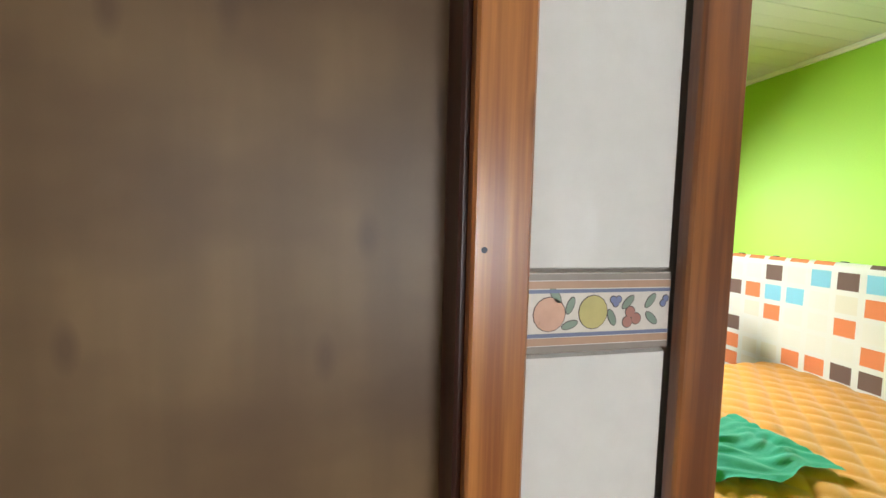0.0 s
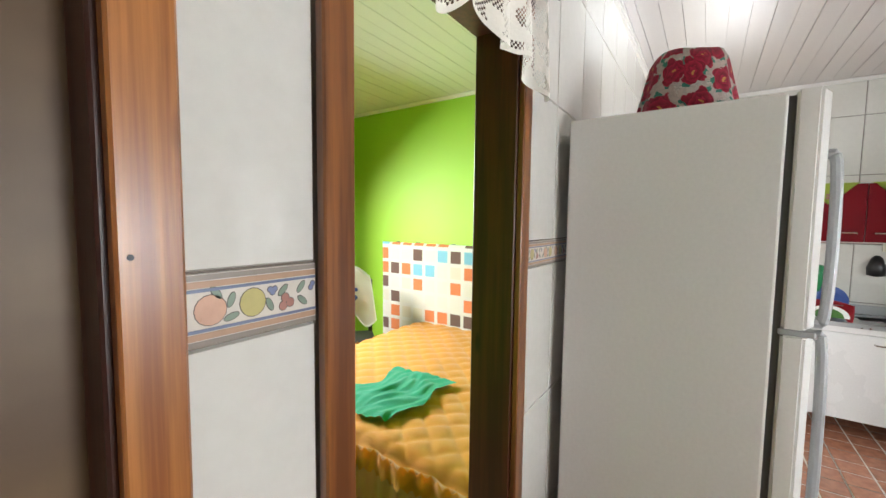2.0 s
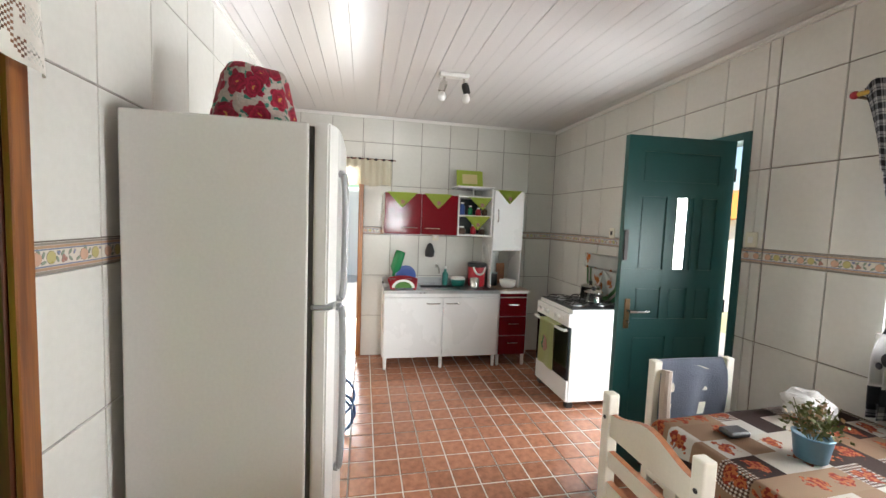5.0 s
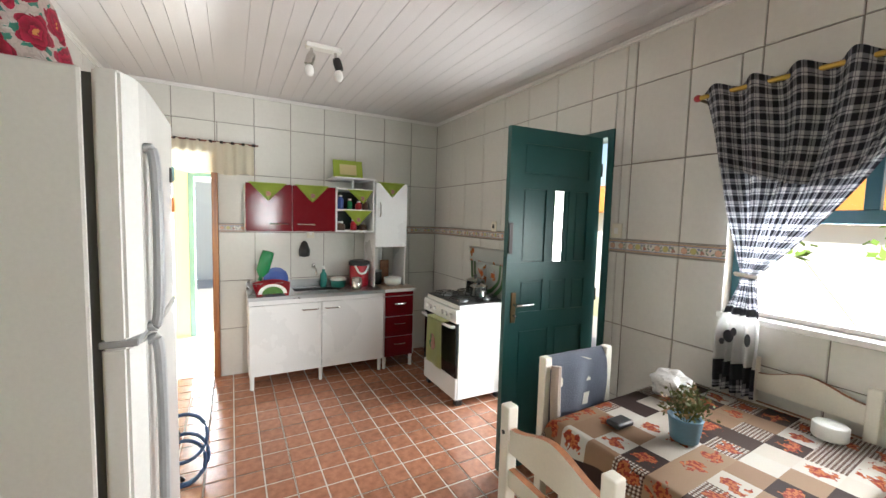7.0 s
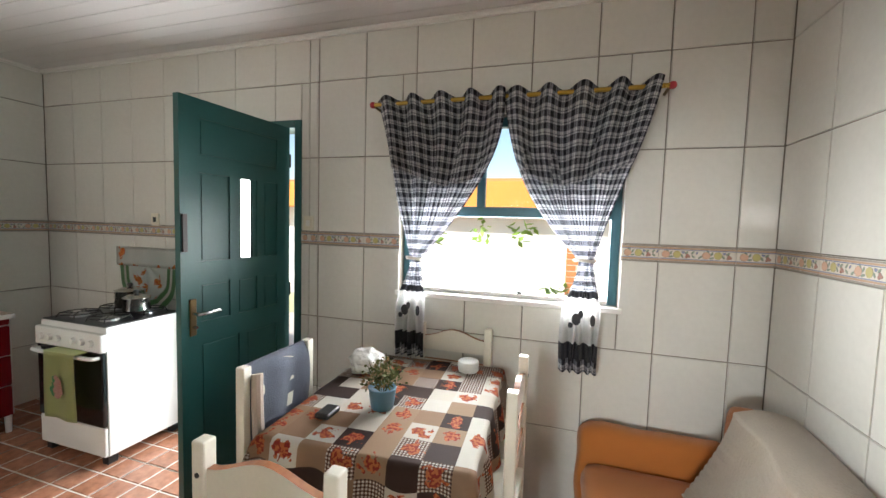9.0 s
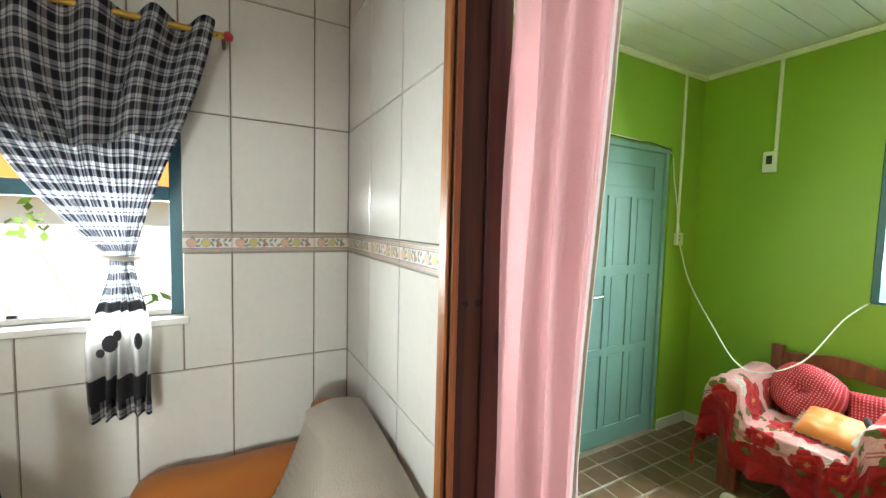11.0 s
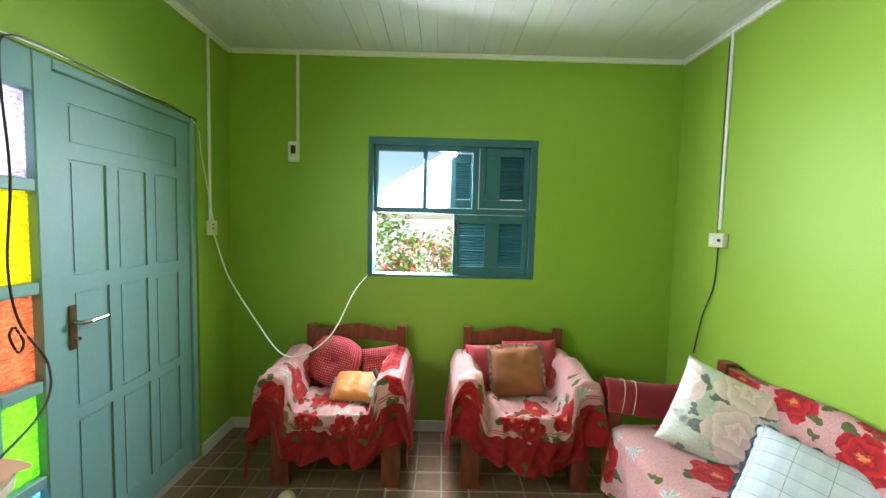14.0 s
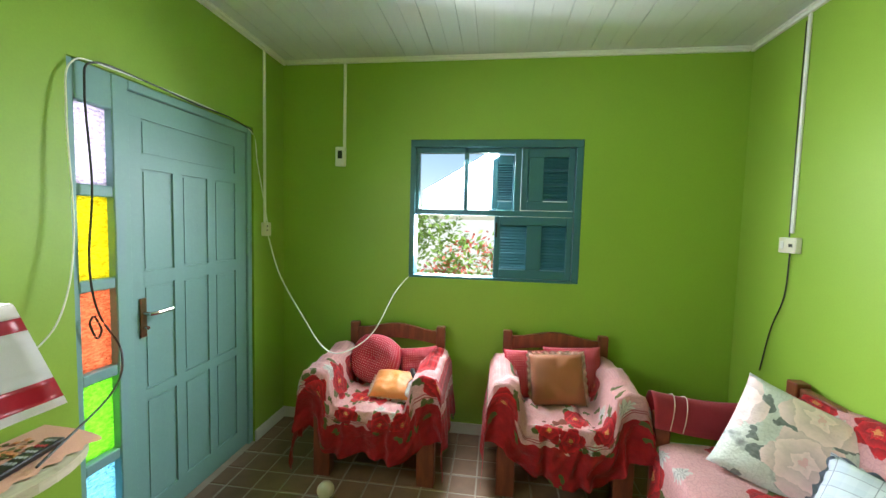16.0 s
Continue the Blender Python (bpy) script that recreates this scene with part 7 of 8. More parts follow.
cushion("cushion", "tan satin cushion with a pink frill", 0.33, 0.31, 0.11, TAN_CUSHION, lean(-2.70, -0.43, 0.57, 20, 92, -3), 5.5, PEARL_FRILL)

# ---- living room: sofa ----
so = thing("sofa", "wooden sofa with red padded arm under a flowered cover", "sofa", (-2.42, LN - 0.02, 0))
L = 1.78
for x in (0.03, L - 0.03):
    part("back_post", bm_box((x - 0.035, -0.07, 0), (x + 0.035, -0.005, 0.77), 0.006), CHAIR_WOOD, so)
    part("front_leg", bm_box((x - 0.035, -0.68, 0), (x + 0.035, -0.61, 0.56), 0.006), CHAIR_WOOD, so)
part("seat_rail", bm_box((0.0, -0.67, 0.22), (L, -0.63, 0.32), 0.006), CHAIR_WOOD, so)
part("top_rail", bm_box((0.065, -0.06, 0.66), (L - 0.065, -0.02, 0.755), 0.008), CHAIR_WOOD, so)
part("seat_cushion", soft_box((0.04, -0.66, 0.30), (L - 0.04, -0.06, 0.43), 0.05, 0.006), CHAIR_WOOD, so)


def arm_pl(s, t):
    a = (t - 0.5) * 2
    y = -0.70 + 0.66 * s
    sag = 0.05 * math.sin(math.pi * s)
    return (0.02 + 0.075 * math.sin(a * 1.5), y, 0.668 - sag * 0.7 - 0.17 * (1 - math.cos(a * 1.5)))


ar = part("arm_cover", bm_sheet(30, 14, arm_pl, lambda s, t: (s, t), 0.012), RED_STRIPE, so, "red padded arm cover with white lines")
for q in (0.10, 0.19):
    part("stripe", bm_tube([Vector(arm_pl(q + 0.06 * math.sin(t / 14 * 3), t / 14)) + Vector((0, 0, 0.005)) for t in range(15)], 0.0022, 6), PEARL_FRILL, ar)
scv = thing("sofa_cover", "pink flowered plush cover over the sofa seat and back", "sofa cover", (-2.42, LN - 0.02, 0))


def sofa_pl(s, t):
    x = 0.10 + (L - 0.14) * s
    path = ((0.0, -0.015, 0.70), (0.06, -0.03, 0.785), (0.10, -0.07, 0.775), (0.40, -0.16, 0.46), (0.46, -0.24, 0.445), (0.74, -0.62, 0.445), (0.80, -0.685, 0.42), (1.0, -0.715, 0.13))
    for (t0, y0, z0), (t1, y1, z1) in zip(path, path[1:]):
        if t <= t1:
            k = (t - t0) / (t1 - t0)
            w_ = noise.noise(Vector((s * 9, t * 6, 4.0)))
            hang = smoothstep(0.8, 1.0, t)
            return (x + 0.01 * w_, y0 + (y1 - y0) * k - 0.03 * hang * math.sin(s * 40), z0 + (z1 - z0) * k + 0.014 * w_ - 0.04 * smoothstep(0.3, 0.0, s) * (t < 0.15))
    return (x, -0.715, 0.13)


part("cloth", bm_sheet(90, 60, sofa_pl, lambda s, t: (s * 1.7 + 0.35, t * 1.35 + 0.17), 0.008), BLANKET_PLAIN, scv)
cushion("pillow", "large pillow printed with pale lilies", 0.50, 0.44, 0.17, LILY_PILLOW, lean(-2.09, 0.44, 0.575, 24, 70, 22), 0.7)
CHECK_PALE, nt_, b_ = nodes_of("pale_checked_cotton")
u_, v_, cu_, cv_, fu_, fv_ = uv_parts(nt_, 0.062)
ln_ = arith(nt_, "MAXIMUM", arith(nt_, "LESS_THAN", arith(nt_, "FRACT", arith(nt_, "MULTIPLY", u_, 0.55)), 0.025), arith(nt_, "LESS_THAN", fv_, 0.045))
bd_ = arith(nt_, "MULTIPLY", arith(nt_, "ADD", arith(nt_, "LESS_THAN", fu_, 0.45), arith(nt_, "LESS_THAN", fv_, 0.45)), 0.25)
nt_.links.new(mix_col(nt_, ln_, mix_col(nt_, bd_, rgba((0.50, 0.54, 0.59)), rgba((0.35, 0.41, 0.49))), rgba((0.25, 0.26, 0.30))), b_.inputs["Base Color"])
b_.inputs["Roughness"].default_value = 0.85
cushion("pillow", "pale blue checked pillow with a dark crochet edge", 0.62, 0.44, 0.17, CHECK_PALE, lean(-1.60, 0.485, 0.475, 46, 56, 18), 1.9, cloth("grey_crochet", (0.16, 0.18, 0.23), 0.4, weave=120), edge=0.06)

# ---- living room: wall fittings ----


def fitting(name, label, cat, a, b, material, place=(0, 0, 0), bev=0.003):
    ob = thing(name, label, cat, place)
    part("body", bm_box(a, b, bev, 1), material, ob)
    return ob


for lab, p in (("white cable duct by the front door", (-2.787, LS + 0.006, 1.46)), ("white cable duct over the meter box", (LW + 0.006, -1.905, 2.0)), ("white cable duct down the wall by the sofa", (-2.59, LN - 0.006, 1.48))):
    fitting("cable_duct", lab, "cable duct", (-0.010, -0.006, 0), (0.010, 0.006, H - 0.03 - p[2]), PVC_TRIM, p) if "meter" not in lab else fitting("cable_duct", lab, "cable duct", (-0.006, -0.010, 0), (0.006, 0.010, H - 0.03 - p[2]), PVC_TRIM, p)
mt = fitting("doorbell_box", "small white box with a dark display", "control box", (0, -0.036, -0.067), (0.03, 0.036, 0.067), WHITE_PLASTIC, (LW + 0.001, -1.928, 1.936), 0.005)
part("display", bm_box((0.03, -0.016, -0.015), (0.032, 0.016, 0.04)), BLACK, mt)
sk = fitting("power_outlet", "white power outlet at the cable duct end", "outlet", (-0.035, 0, -0.05), (0.035, 0.03, 0.04), PLATE, (-2.787, LS + 0.001, 1.42))
for k in (-0.015, 0.012):
    part("slot", bm_box((0.005, 0.03, k), (0.02, 0.0315, k + 0.008)), BLACK, sk)
sw = fitting("light_switch", "cream light switch with a double plate", "switch", (-0.06, -0.03, -0.04), (0.06, 0, 0.04), PLATE, (-2.585, LN - 0.001, 1.418))
part("rocker", bm_box((-0.045, -0.034, -0.02), (-0.018, -0.03, 0.02), 0.002, 1), WHITE_PLASTIC, sw)
part("hole", bm_box((0.015, -0.032, -0.008), (0.04, -0.03, 0.008)), BLACK, sw)


def cable(label, pts, r, material, name="cable"):
    ob = thing(name, label, "cable")
    part("wire", bm_tube(curve_pts(pts, 10), r, 8), material, ob)


cable("white cable sagging from the outlet to the window", [(-2.787, LS + 0.03, 1.37), (-2.74, LS + 0.14, 1.12), (-2.66, -2.02, 0.86), (-2.62, -1.86, 0.685), (-2.66, -1.74, 0.660), (-2.78, -1.60, 0.76), (-2.95, -1.50, 1.00), (LW - 0.02, -1.415, 1.118)], 0.004, CABLE_WHITE)
cable("thin white cable along the door frame", [(-2.787, LS + 0.032, 1.42), (-2.75, LS + 0.02, 1.62), (-2.70, LS + 0.01, 1.85), (-2.66, LS - 0.004, 2.03), (-2.3, LS + 0.004, 2.066), (-1.75, LS + 0.006, 2.065), (-1.60, LS + 0.01, 2.03), (-1.56, LS + 0.03, 1.85), (-1.555, LS + 0.05, 1.4), (-1.49, LS + 0.06, 1.12), (-1.38, LS + 0.03, 0.98)], 0.003, CABLE_WHITE)
cable("bundle of black cables over the front door", [(-2.67, LS - 0.006, 2.04), (-2.45, LS + 0.004, 2.062), (-2.2, LS + 0.008, 2.058), (-1.9, LS + 0.006, 2.07), (-1.68, LS + 0.008, 2.06), (-1.645, LS + 0.006, 1.95), (-1.66, LS + 0.008, 1.6), (-1.64, LS + 0.008, 1.3), (-1.665, LS + 0.012, 1.1), (-1.72, LS + 0.05, 0.93), (-1.58, LS + 0.16, 0.83), (-1.25, LS + 0.28, 0.765)], 0.004, BLACK)
cable("loop of black cable on the sidelight", [(-1.645, LS + 0.01, 1.09), (-1.632, LS + 0.012, 1.06), (-1.655, LS + 0.014, 1.0), (-1.675, LS + 0.012, 1.03), (-1.65, LS + 0.012, 1.09)], 0.004, BLACK)
cable("thin black cable below the light switch", [(-2.585, LN - 0.012, 1.385), (-2.60, LN - 0.012, 1.15), (-2.68, LN - 0.012, 0.95), (-2.74, LN - 0.012, 0.70)], 0.004, BLACK)
cable("thin black cable beside the duct", [(-2.61, LN - 0.008, 2.55), (-2.612, LN - 0.008, 2.0), (-2.605, LN - 0.008, 1.46)], 0.003, BLACK)
bl = thing("ball", "small cream ball on the tiled floor", "ball", (-2.25, -1.68, 0.045))
bm = bmesh.new()
bmesh.ops.create_icosphere(bm, subdivisions=3, radius=0.045)
part("ball", bm, plain("cream_leather", (0.50, 0.42, 0.32), 0.6, 0, 0.2, 20), bl, smooth=True)

# ---- living room: television stand ----
tv = thing("tv_stand", "pale wooden stand with rounded shelves", "stand", (-1.16, -2.222, 0))


def rounded_top(z, h, ext=0.0):
    bm = bmesh.new()
    ring = [(0.42, -0.135), (0.42, 0.12)]
    ring += [(-0.06 - 0.24 * math.sin(a * math.pi / 16) - ext, -0.06 + 0.18 * math.cos(a * math.pi / 16) + 0.06) for a in range(0, 9)]
    ring += [(-0.30 - ext, -0.135)]
    lo, hi = [bm.verts.new((x, y, z)) for x, y in ring], [bm.verts.new((x, y, z + h)) for x, y in ring]
    bm.faces.new(hi)
    bm.faces.new(lo[::-1])
    for k in range(len(ring)):
        bm.faces.new((lo[k], lo[(k + 1) % len(ring)], hi[(k + 1) % len(ring)], hi[k]))
    bmesh.ops.recalc_face_normals(bm, faces=list(bm.faces))
    return bm


PALE_WOOD = wood("pale_laminate", (0.50, 0.44, 0.32), (0.60, 0.54, 0.42), 0.4, (3, 20, 20), 0.1, False)
part("top", rounded_top(0.715, 0.03), PALE_WOOD, tv)
part("shelf", rounded_top(0.36, 0.022), PALE_WOOD, tv)
part("base", rounded_top(0.05, 0.022), PALE_WOOD, tv)
part("side_panel", bm_box((-0.02, -0.13, 0.0), (0.0, 0.08, 0.715)), BLACK, tv)
part("side_panel", bm_box((0.36, -0.13, 0.0), (0.38, 0.08, 0.715)), BLACK, tv)
dl = thing("doily", "peach doily with scalloped edge and embroidered flowers", "doily", (-1.16, -2.222, 0.750))


def doily_pl(s, t):
    x, y = -0.305 + 0.66 * s, -0.13 + 0.262 * t
    e = min(s, 1 - t) if s < 0.5 else 1 - t
    return (x + 0.10 * (t ** 3) * (s < 0.3) * (0.3 - s), y + 0.010 * math.sin(s * 60) * (t > 0.95), 0.002 - 0.03 * max(0, y - 0.115) * 4)


part("cloth", bm_sheet(60, 16, doily_pl, lambda s, t: (s, t), 0.0), PEACH, dl)
bm = bmesh.new()
rn = random.Random(3)
for k in range(40):
    disc_m = Matrix.Translation((-0.14 + rn.gauss(0, 0.04), -0.04 + rn.gauss(0, 0.03), 0.006)) @ Matrix.Diagonal((1, 1, 0.15, 1))
    bmesh.ops.create_icosphere(bm, subdivisions=1, radius=0.010, matrix=disc_m)
for i, f in enumerate(bm.faces):
    f.material_index = (i // 20) % 2
part("embroidery", bm, [GOLD_CUSHION, plain("olive_thread", (0.14, 0.13, 0.03), 0.8)], dl)
rc = thing("remote_control", "black remote control with red and white keys", "remote control", (-1.27, -2.165, 0.756), 10)
part("shell", bm_box((-0.11, -0.024, 0), (0.09, 0.024, 0.02), 0.006), BLACK, rc)
for k in range(5):
    for j in (-0.012, 0, 0.012):
        part("key", bm_box((-0.09 + k * 0.03, j - 0.004, 0.02), (-0.078 + k * 0.03, j + 0.004, 0.022)), RED_P if k == 1 else GREY_PLASTIC, rc)
tvs = thing("television", "small dark television under a printed cloth", "television", (-1.06, -2.235, 0.838), 4)
part("case", bm_box((-0.20, -0.06, 0.03), (0.22, 0.06, 0.36), 0.01), BLACK, tvs)
part("foot", bm_box((-0.14, -0.05, -0.084), (0.12, 0.05, 0.03), 0.006), BLACK, tvs)
tcv = thing("television_cover", "white and red printed cloth draped over the television", "cover", (-1.06, -2.235, 0.838), 4)


def cover_pl(s, t):
    a = 2 * math.pi * s
    k = 1.0 + 0.42 * t
    cx, cy = math.cos(a), math.sin(a)
    q = max(abs(cx), abs(cy)) ** 0.85
    return (0.01 + 0.225 * k * cx / q, 0.085 * (1 + 0.55 * t) * cy / q + 0.008 * t * math.sin(s * 70), 0.385 - 0.315 * t + 0.01 * t * math.sin(s * 31))


for n_, t0, t1, m_ in (("top_cloth", 0.0, 0.12, "w"), ("band", 0.12, 0.24, "r"), ("print_panel", 0.24, 0.72, "p"), ("band", 0.72, 0.92, "r"), ("hem", 0.92, 1.0, "w")):
    mm = {"w": LACE, "r": RED_P, "p": patch_cloth("cherry_print", 0.06, ((0.72, 0.70, 0.66), (0.70, 0.68, 0.64)), blobs=((0.35, 0.03, 0.03), (0.16, 0.14, 0.04), (0.45, 0.25, 0.06))) if m_ == "p" else None}[m_]
    part(n_, bm_sheet(64, 5, (lambda p, q: lambda s, t: cover_pl(s, p + (q - p) * t))(t0, t1), lambda s, t: (s * 1.1, t * 0.16), 0.003), mm, tcv)
part("top_panel", bm_box((-0.205, -0.075, 0.383), (0.225, 0.075, 0.388), 0.001, 1), LACE, tcv)
bx = fitting("loudspeaker", "black box on the lower shelf", "speaker", (0.05, -0.13, 0), (0.22, 0.06, 0.24), BLACK, (-1.36, -2.20, 0.383), 0.006)
cdl = thing("shelf_cloth", "orange printed cloth hanging from the lower shelf", "cloth", (-1.16, -2.222, 0.383))
part("cloth", bm_sheet(20, 10, lambda s, t: (0.05 + 0.25 * s, 0.125 + 0.01 * math.sin(s * 16), 0.003 - 0.22 * t), lambda s, t: (s, t), 0.003), PEACH, cdl)

# ---- bedroom ----
bd = thing("bed", "double bed with a quilted yellow spread and pleated valance", "bed", (1.37, 0.74, 0))
BL, BWD = 1.80, 1.60


def quilt_pl(s, t):
    x, y = BL * s, BWD * t
    u, v = (x + y) / 0.155, (x - y) / 0.155
    puff = abs(math.sin(math.pi * u) * math.sin(math.pi * v)) ** 0.45
    edge = min(x, BWD - y, y) / 0.05
    rd = 0.06 * (1 - min(1, edge)) ** 2
    return (x + 0.004 * math.sin(23 * y), y, 0.535 + 0.016 * puff - rd + 0.010 * noise.noise(Vector((x * 3, y * 3, 0))))


part("mattress", soft_box((0.03, 0.03, 0.28), (BL, BWD - 0.03, 0.525), 0.05, 0.003), SHEER, bd)
part("spread", bm_sheet(150, 130, quilt_pl, lambda s, t: (s * BL, t * BWD), 0.004), YELLOW_SPREAD, bd)


def skirt_pl(s, t):
    run = s * (BL + BWD)
    r = 0.014 * math.sin(run * 62) * (0.2 + 0.8 * t) + 0.006 * math.sin(run * 23)
    drop = 0.50 - 0.46 * t if t > 0.12 else 0.515 - 0.12 * t
    if run < BWD:
        return (-0.012 - r * 1.6 - 0.02 * t, run, drop)
    return (run - BWD, BWD + 0.012 + r * 1.6, drop)


part("ruffle", bm_sheet(260, 4, lambda s, t: tuple(Vector(skirt_pl(s, t * 0.16)) + Vector((-0.012 if s < 0.47 else 0, 0, 0.012 * math.sin(s * 500)))), lambda s, t: (s, t), 0.003), YELLOW_SPREAD, bd)
part("valance", bm_sheet(420, 10, skirt_pl, lambda s, t: (s * 3, t), 0.002), VALANCE, bd)
bh = thing("upright_mattress", "thin mattress with coloured squares standing against the wall", "mattress", (BE - 0.01, 0.86, 0.30))


def matt_pl(s, t):
    z = 0.98 * t
    y = 1.94 * s
    r = 0.03 * (1 - min(1, min(y, 1.94 - y, 0.98 - z) / 0.03)) if min(y, 1.94 - y, 0.98 - z) < 0.03 else 0
    return (-0.10 + r - 0.012 * t + 0.004 * noise.noise(Vector((y * 4, z * 4, 2))), y, z)


part("face", bm_sheet(60, 30, matt_pl, lambda s, t: (s * 1.94, t * 0.98 + 0.04), 0.004), MATTRESS, bh)
part("core", bm_box((-0.095, 0.006, 0.0), (-0.002, 1.934, 0.974), 0.02), plain("foam", (0.74, 0.71, 0.62), 0.9), bh)
for y in (0.55, 1.1, 1.5, 1.75):
    part("clip", bm_box((-0.06, y, 0.974), (-0.03, y + 0.03, 0.985), 0.002, 1), BLACK, bh)
# Added white backdrop, so the outdoors behind the bushes comes out overexposed.
slab_w = thing("garden_wall", "added white backdrop wall beyond the living window", "wall", (-14.5, 0, -0.26))
part("wall", bm_box((-0.15, -14, 0), (0, 12, 1.9)), plain("backdrop_white_west", (0.82, 0.82, 0.80), 0.8, 0, 0.05, 1, 0.1), slab_w)
bsup = fitting("bed_box", "dark box base behind the bed", "box base", (-0.14, 0, 0), (0, 1.94, 0.30), SHADED_WOOD, (BE - 0.005, 0.86, 0))
gc = thing("green_garment", "crumpled emerald green garment lying on the bed", "garment", (1.765, 1.455, 0.556), -4)


def garment_pl(s, t):
    x = (s - 0.5) * 0.54 * (1 + 0.08 * math.sin(t * 5))
    y = (t - 0.5) * (0.40 + 0.05 * math.sin(s * 7))
    n_ = noise.noise(Vector((x * 7, y * 9, 1.5)))
    return (x + 0.03 * n_, y + 0.03 * math.sin(s * 9), 0.012 + 0.026 * abs(noise.noise(Vector((x * 6, y * 20, 0)))) + 0.012 * abs(n_))


part("cloth", bm_sheet(60, 40, garment_pl, lambda s, t: (s, t), 0.005), GREEN_CLOTH, gc)
bc = thing("bedroom_chair", "dark chair under a white embroidered cloth", "chair", (2.52, 2.62, 0), -40)
for x in (-0.18, 0.18):
    for y in (-0.18, 0.18):
        part("leg", bm_box((x - 0.018, y - 0.018, 0), (x + 0.018, y + 0.018, 0.45 if y < 0 else 0.95), 0.004), IRON, bc)
part("seat", bm_box((-0.2, -0.2, 0.43), (0.2, 0.2, 0.47), 0.01), IRON, bc)
part("backrest", bm_box((-0.16, 0.165, 0.62), (0.16, 0.195, 0.95), 0.01), IRON, bc)
ccl = thing("chair_cloth", "white cloth with an embroidered blue flower over the chair", "cloth", (2.52, 2.62, 0), -40)


def chair_cloth_pl(s, t):
    a = (t - 0.3) * 0.60
    arch = 0.10 * math.sin(math.pi * s)
    spread = 0.36 + 0.24 * abs(a)
    return ((s - 0.5) * spread * 0.98, 0.185 - 0.05 * (a > 0) - 0.03 * math.sin(s * 8) * abs(a) * 3 - (0.05 if a > 0 else -0.05) * min(1, abs(a) * 8), 0.98 + arch * (1 - abs(a)) - abs(a) * (1.0 + 0.15 * math.sin(s * 10)))


part("cloth", bm_sheet(36, 30, chair_cloth_pl, lambda s, t: (s, t), 0.003), cloth("white_linen", (0.78, 0.74, 0.68), 0.05), ccl)
bm = bmesh.new()
rn = random.Random(9)
for k in range(9):
    bmesh.ops.create_icosphere(bm, subdivisions=1, radius=0.018, matrix=Matrix.Translation((rn.gauss(0.02, 0.02), 0.055 + 0.002 * k, 0.80 + rn.gauss(0, 0.05))) @ Matrix.Diagonal((1, 0.3, 1, 1)))
part("embroidery", bm, BLUE_P, ccl)
rcu = thing("red_curtain", "long red curtain with a cream frilled pelmet", "curtain", (0, BN - 0.07, 0))
part("drape", bm_sheet(90, 16, lambda s, t: (2.22 + 0.75 * s, 0.03 * math.sin(2 * math.pi * s * 8) * (0.5 + 0.5 * t), 2.28 - 2.2 * t), lambda s, t: (s, t), 0.003), RED_CURTAIN, rcu)
part("pelmet", bm_sheet(90, 6, lambda s, t: (2.17 + 0.83 * s, -0.045 + 0.03 * math.sin(2 * math.pi * s * 9), 2.40 - 0.26 * t - 0.03 * abs(math.sin(s * 16))), lambda s, t: (s, t), 0.003), SHEER, rcu)
part("rod", bm_tube([(1.75, 0, 2.30), (3.05, 0, 2.30)], 0.01), IRON, rcu)
wbd = thing("window_bedroom", "plain bedroom window opening with a pale frame", "window", kind=STRUCT)
for n_, a, b in (("frame_side", (1.15, BN + 0.03, 0.95), (1.20, BN + 0.08, 2.05)), ("frame_side", (2.60, BN + 0.03, 0.95), (2.65, BN + 0.08, 2.05)), ("frame_top", (1.20, BN + 0.03, 2.0), (2.60, BN + 0.08, 2.05)), ("frame_bottom", (1.20, BN + 0.03, 0.95), (2.60, BN + 0.08, 1.0))):
    part(n_, bm_box(a, b), CHAIR_WHITE, wbd)

# ---- outside ----


def leaf_cloud(bm, c, r, n, rn, size, mi=0, squash=0.8):
    for k in range(n):
        d = Vector((rn.gauss(0, 1), rn.gauss(0, 1), rn.gauss(0, 1) * squash)).normalized() * r * rn.uniform(0.45, 1.05)
        p = Vector(c) + d
        u = Vector((rn.uniform(-1, 1), rn.uniform(-1, 1), rn.uniform(-0.6, 0.8))).normalized() * size * rn.uniform(0.6, 1.3)
        v = u.cross(Vector((rn.uniform(-1, 1), rn.uniform(-1, 1), 1))).normalized() * size * 0.45
        bm.faces.new([bm.verts.new(p - u), bm.verts.new(p + v), bm.verts.new(p + u), bm.verts.new(p - v)]).material_index = mi


def bush(label, place, blobs, n, size, mats, seed, share=0.4, stem=0.03):
    rn = random.Random(seed)
    ob = thing("bush", label, "bush", place)
    bm = bmesh.new()
    for x, y, z, r in blobs:
        leaf_cloud(bm, (x, y, z), r, int(n * (1 - share)), rn, size, 0)
        if len(mats) > 1:
            leaf_cloud(bm, (x, y, z), r * 1.06, int(n * share), rn, size * 0.8, 1)
    part("crown", bm, mats, ob)
    bm = bmesh.new()
    for x, y, z, r in blobs:
        add_tube(bm, [(x * 0.2, y * 0.2, -0.02), (x * 0.6, y * 0.6, z * 0.5), (x, y, z)], stem, 6)
    part("stems", bm, CHAIR_WOOD if stem > 0.02 else PLANT_GREEN, ob)


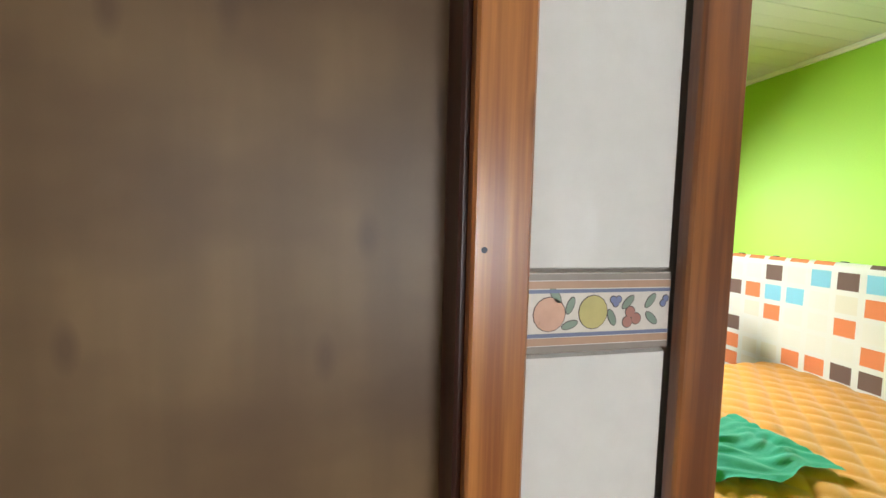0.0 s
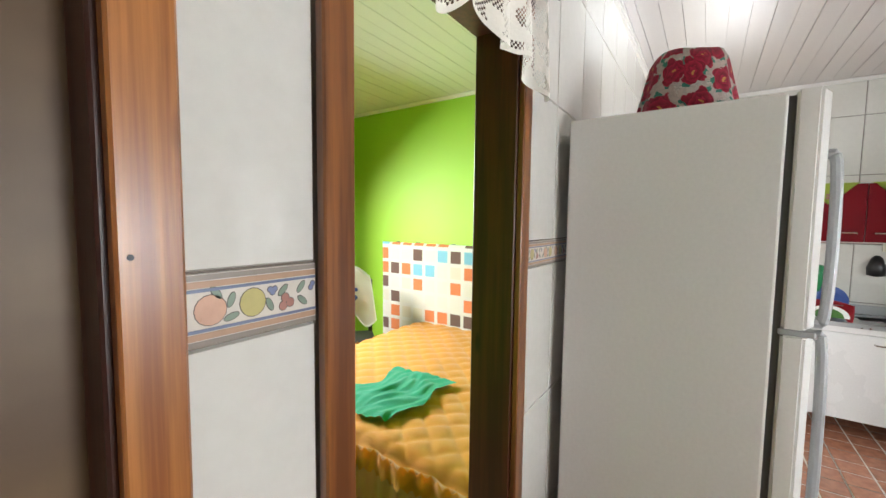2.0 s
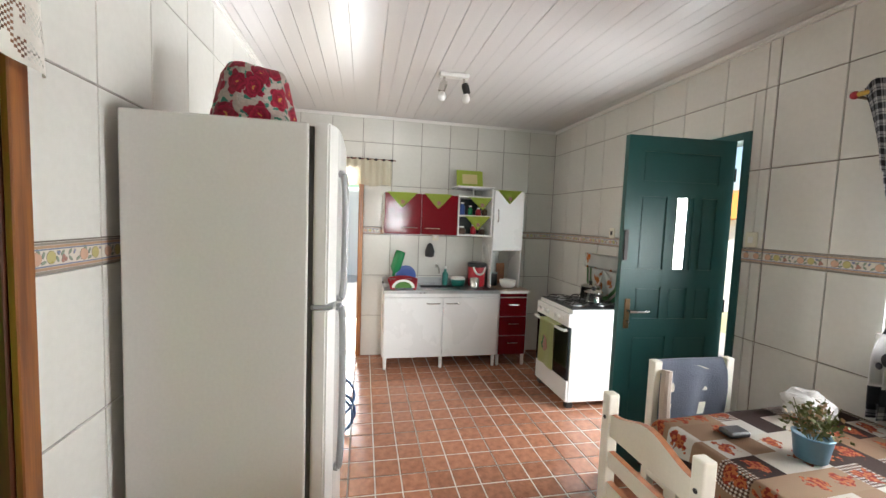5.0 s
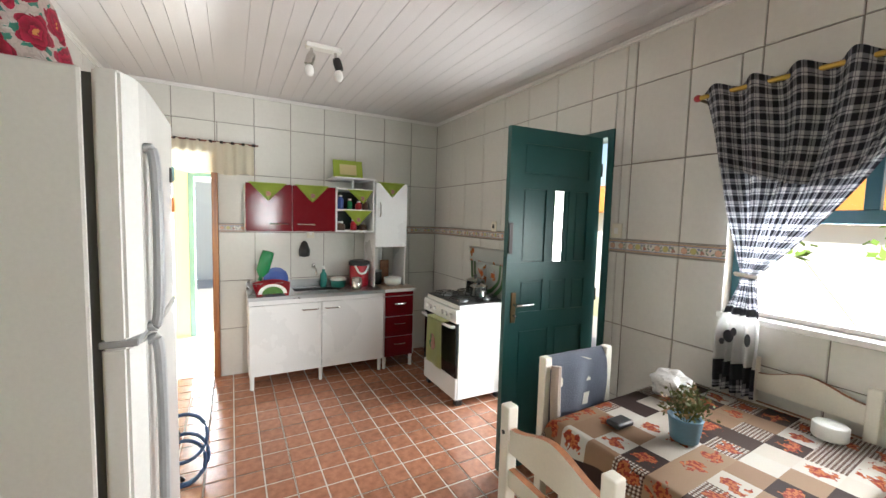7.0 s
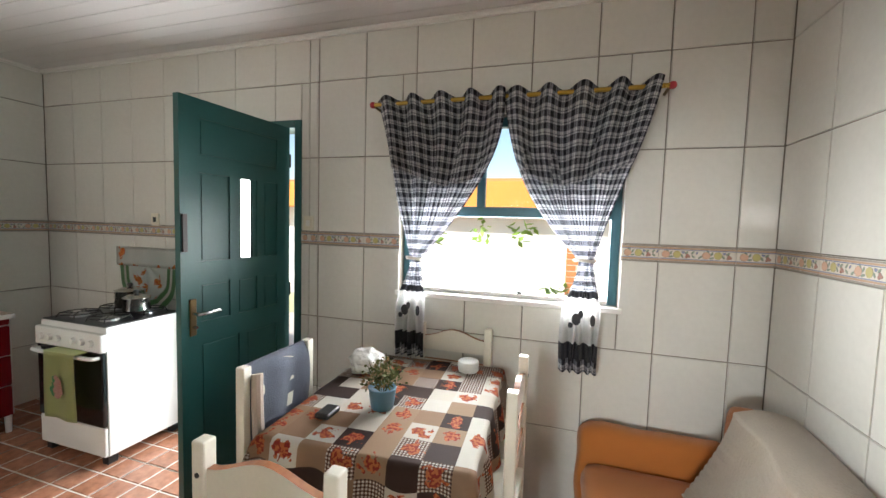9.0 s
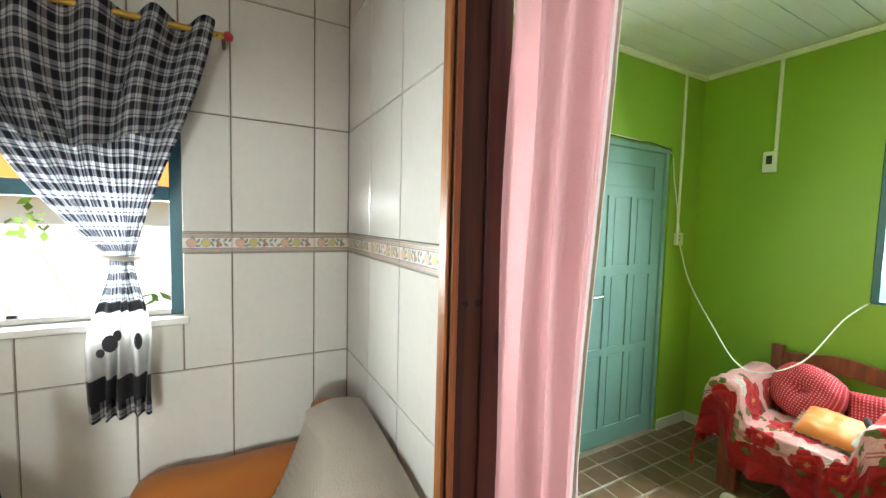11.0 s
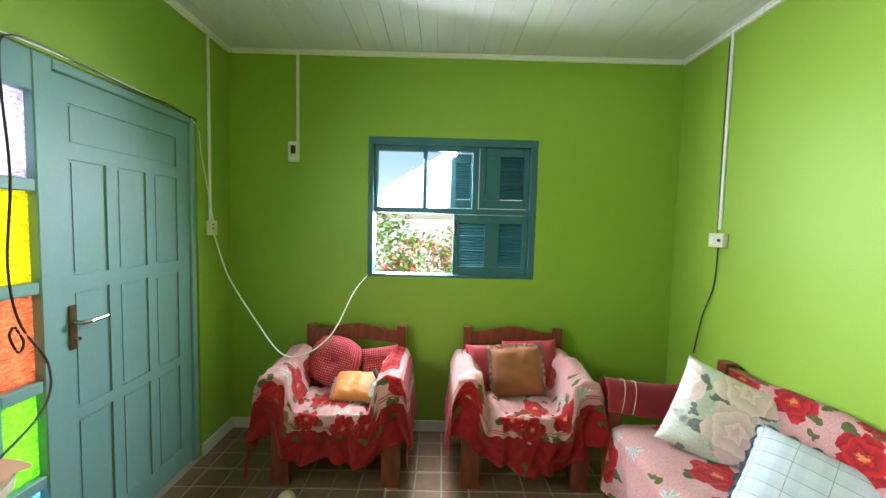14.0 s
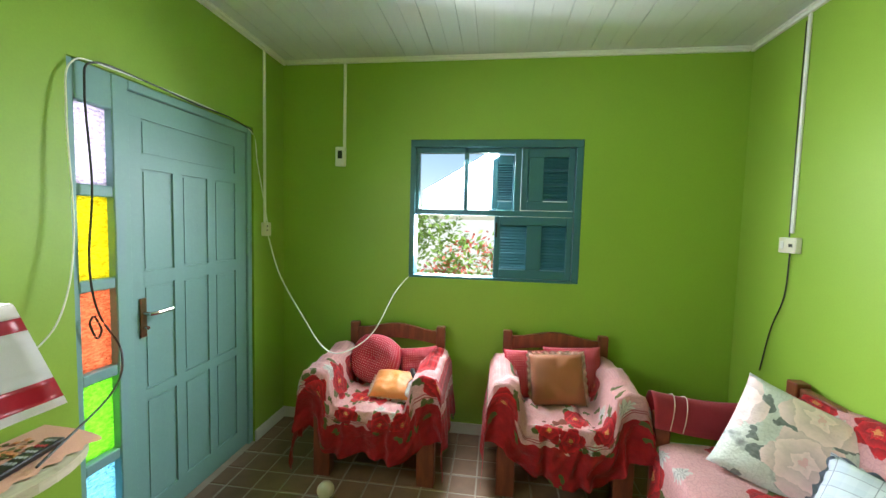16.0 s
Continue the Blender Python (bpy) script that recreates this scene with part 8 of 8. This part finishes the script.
bush("flowering bush with red blossoms in the garden", (-8.6, -1.0, -0.26), [(0, -0.2, 0.9, 0.7), (-0.3, 0.7, 1.1, 0.8), (0.3, 1.4, 0.8, 0.6), (0, -0.9, 0.6, 0.5)], 480, 0.085, [PLANT_GREEN, PLANT_RED], 1, 0.5, 0.012)
bush("leafy green bush in the garden", (-10.5, -3.4, -0.26), [(0, 0, 1.2, 1.0), (0.3, 1.0, 1.5, 0.9), (0, -1.2, 0.9, 0.8)], 420, 0.10, [PLANT_GREEN], 2, 0.0, 0.012)
bush("leafy bush beyond the kitchen window", (0.55, -4.6, -0.14), [(0.85, 0, 1.56, 0.17), (0.36, 0.1, 1.57, 0.16), (0.0, 0.05, 0.98, 0.17), (1.35, 0.0, 1.5, 0.15)], 34, 0.06, [PLANT_GREEN], 3, stem=0.003)
nh = thing("neighbour_house", "white neighbouring house with an orange eave", "house", (0, -8.2, -0.26))
WHITE_LIME = plain("limewash", (0.82, 0.82, 0.80), 0.8, 0, 0.05, 1, 0.1)
part("wall", bm_box((-9, -4, 0), (9, 0, 2.05)), WHITE_LIME, nh)
part("eave", bm_box((-9.4, -4.4, 2.05), (9.4, 0.55, 2.58), 0.01, 1), plain("orange_fascia", (0.72, 0.27, 0.05), 0.7, 0, 0.1, 2), nh)
part("roof", bm_box((-9.4, -4.4, 2.58), (9.4, 0.5, 2.64)), BRICK, nh)
bp = thing("brick_pillar", "orange brick pillar in the yard", "pillar", (0.35, -4.9, -0.14))
bk = mesh_of(bm_box((-0.105, -0.05, 0), (0.105, 0.05, 0.055), 0.004, 1), "brick", BRICK)
for k in range(34):
    for j in (-1, 1):
        b2 = new("brick", bk)
        b2.parent = bp
        b2.matrix_basis = pose(0, j * 0.055, k * 0.065) if k % 2 else pose(j * 0.055, 0, k * 0.065, 0, 0, 90)
part("core", bm_box((-0.095, -0.095, 0), (0.095, 0.095, 2.2)), GROUT_PALE, bp)
# Another added white backdrop, closing the bright view through the exit.
yw = thing("garden_wall", "added white backdrop wall beyond the laundry door", "wall", (11.5, 0, -0.14))
part("wall", bm_box((0, -7, 0), (0.15, 7, 2.4)), WHITE_LIME, yw)
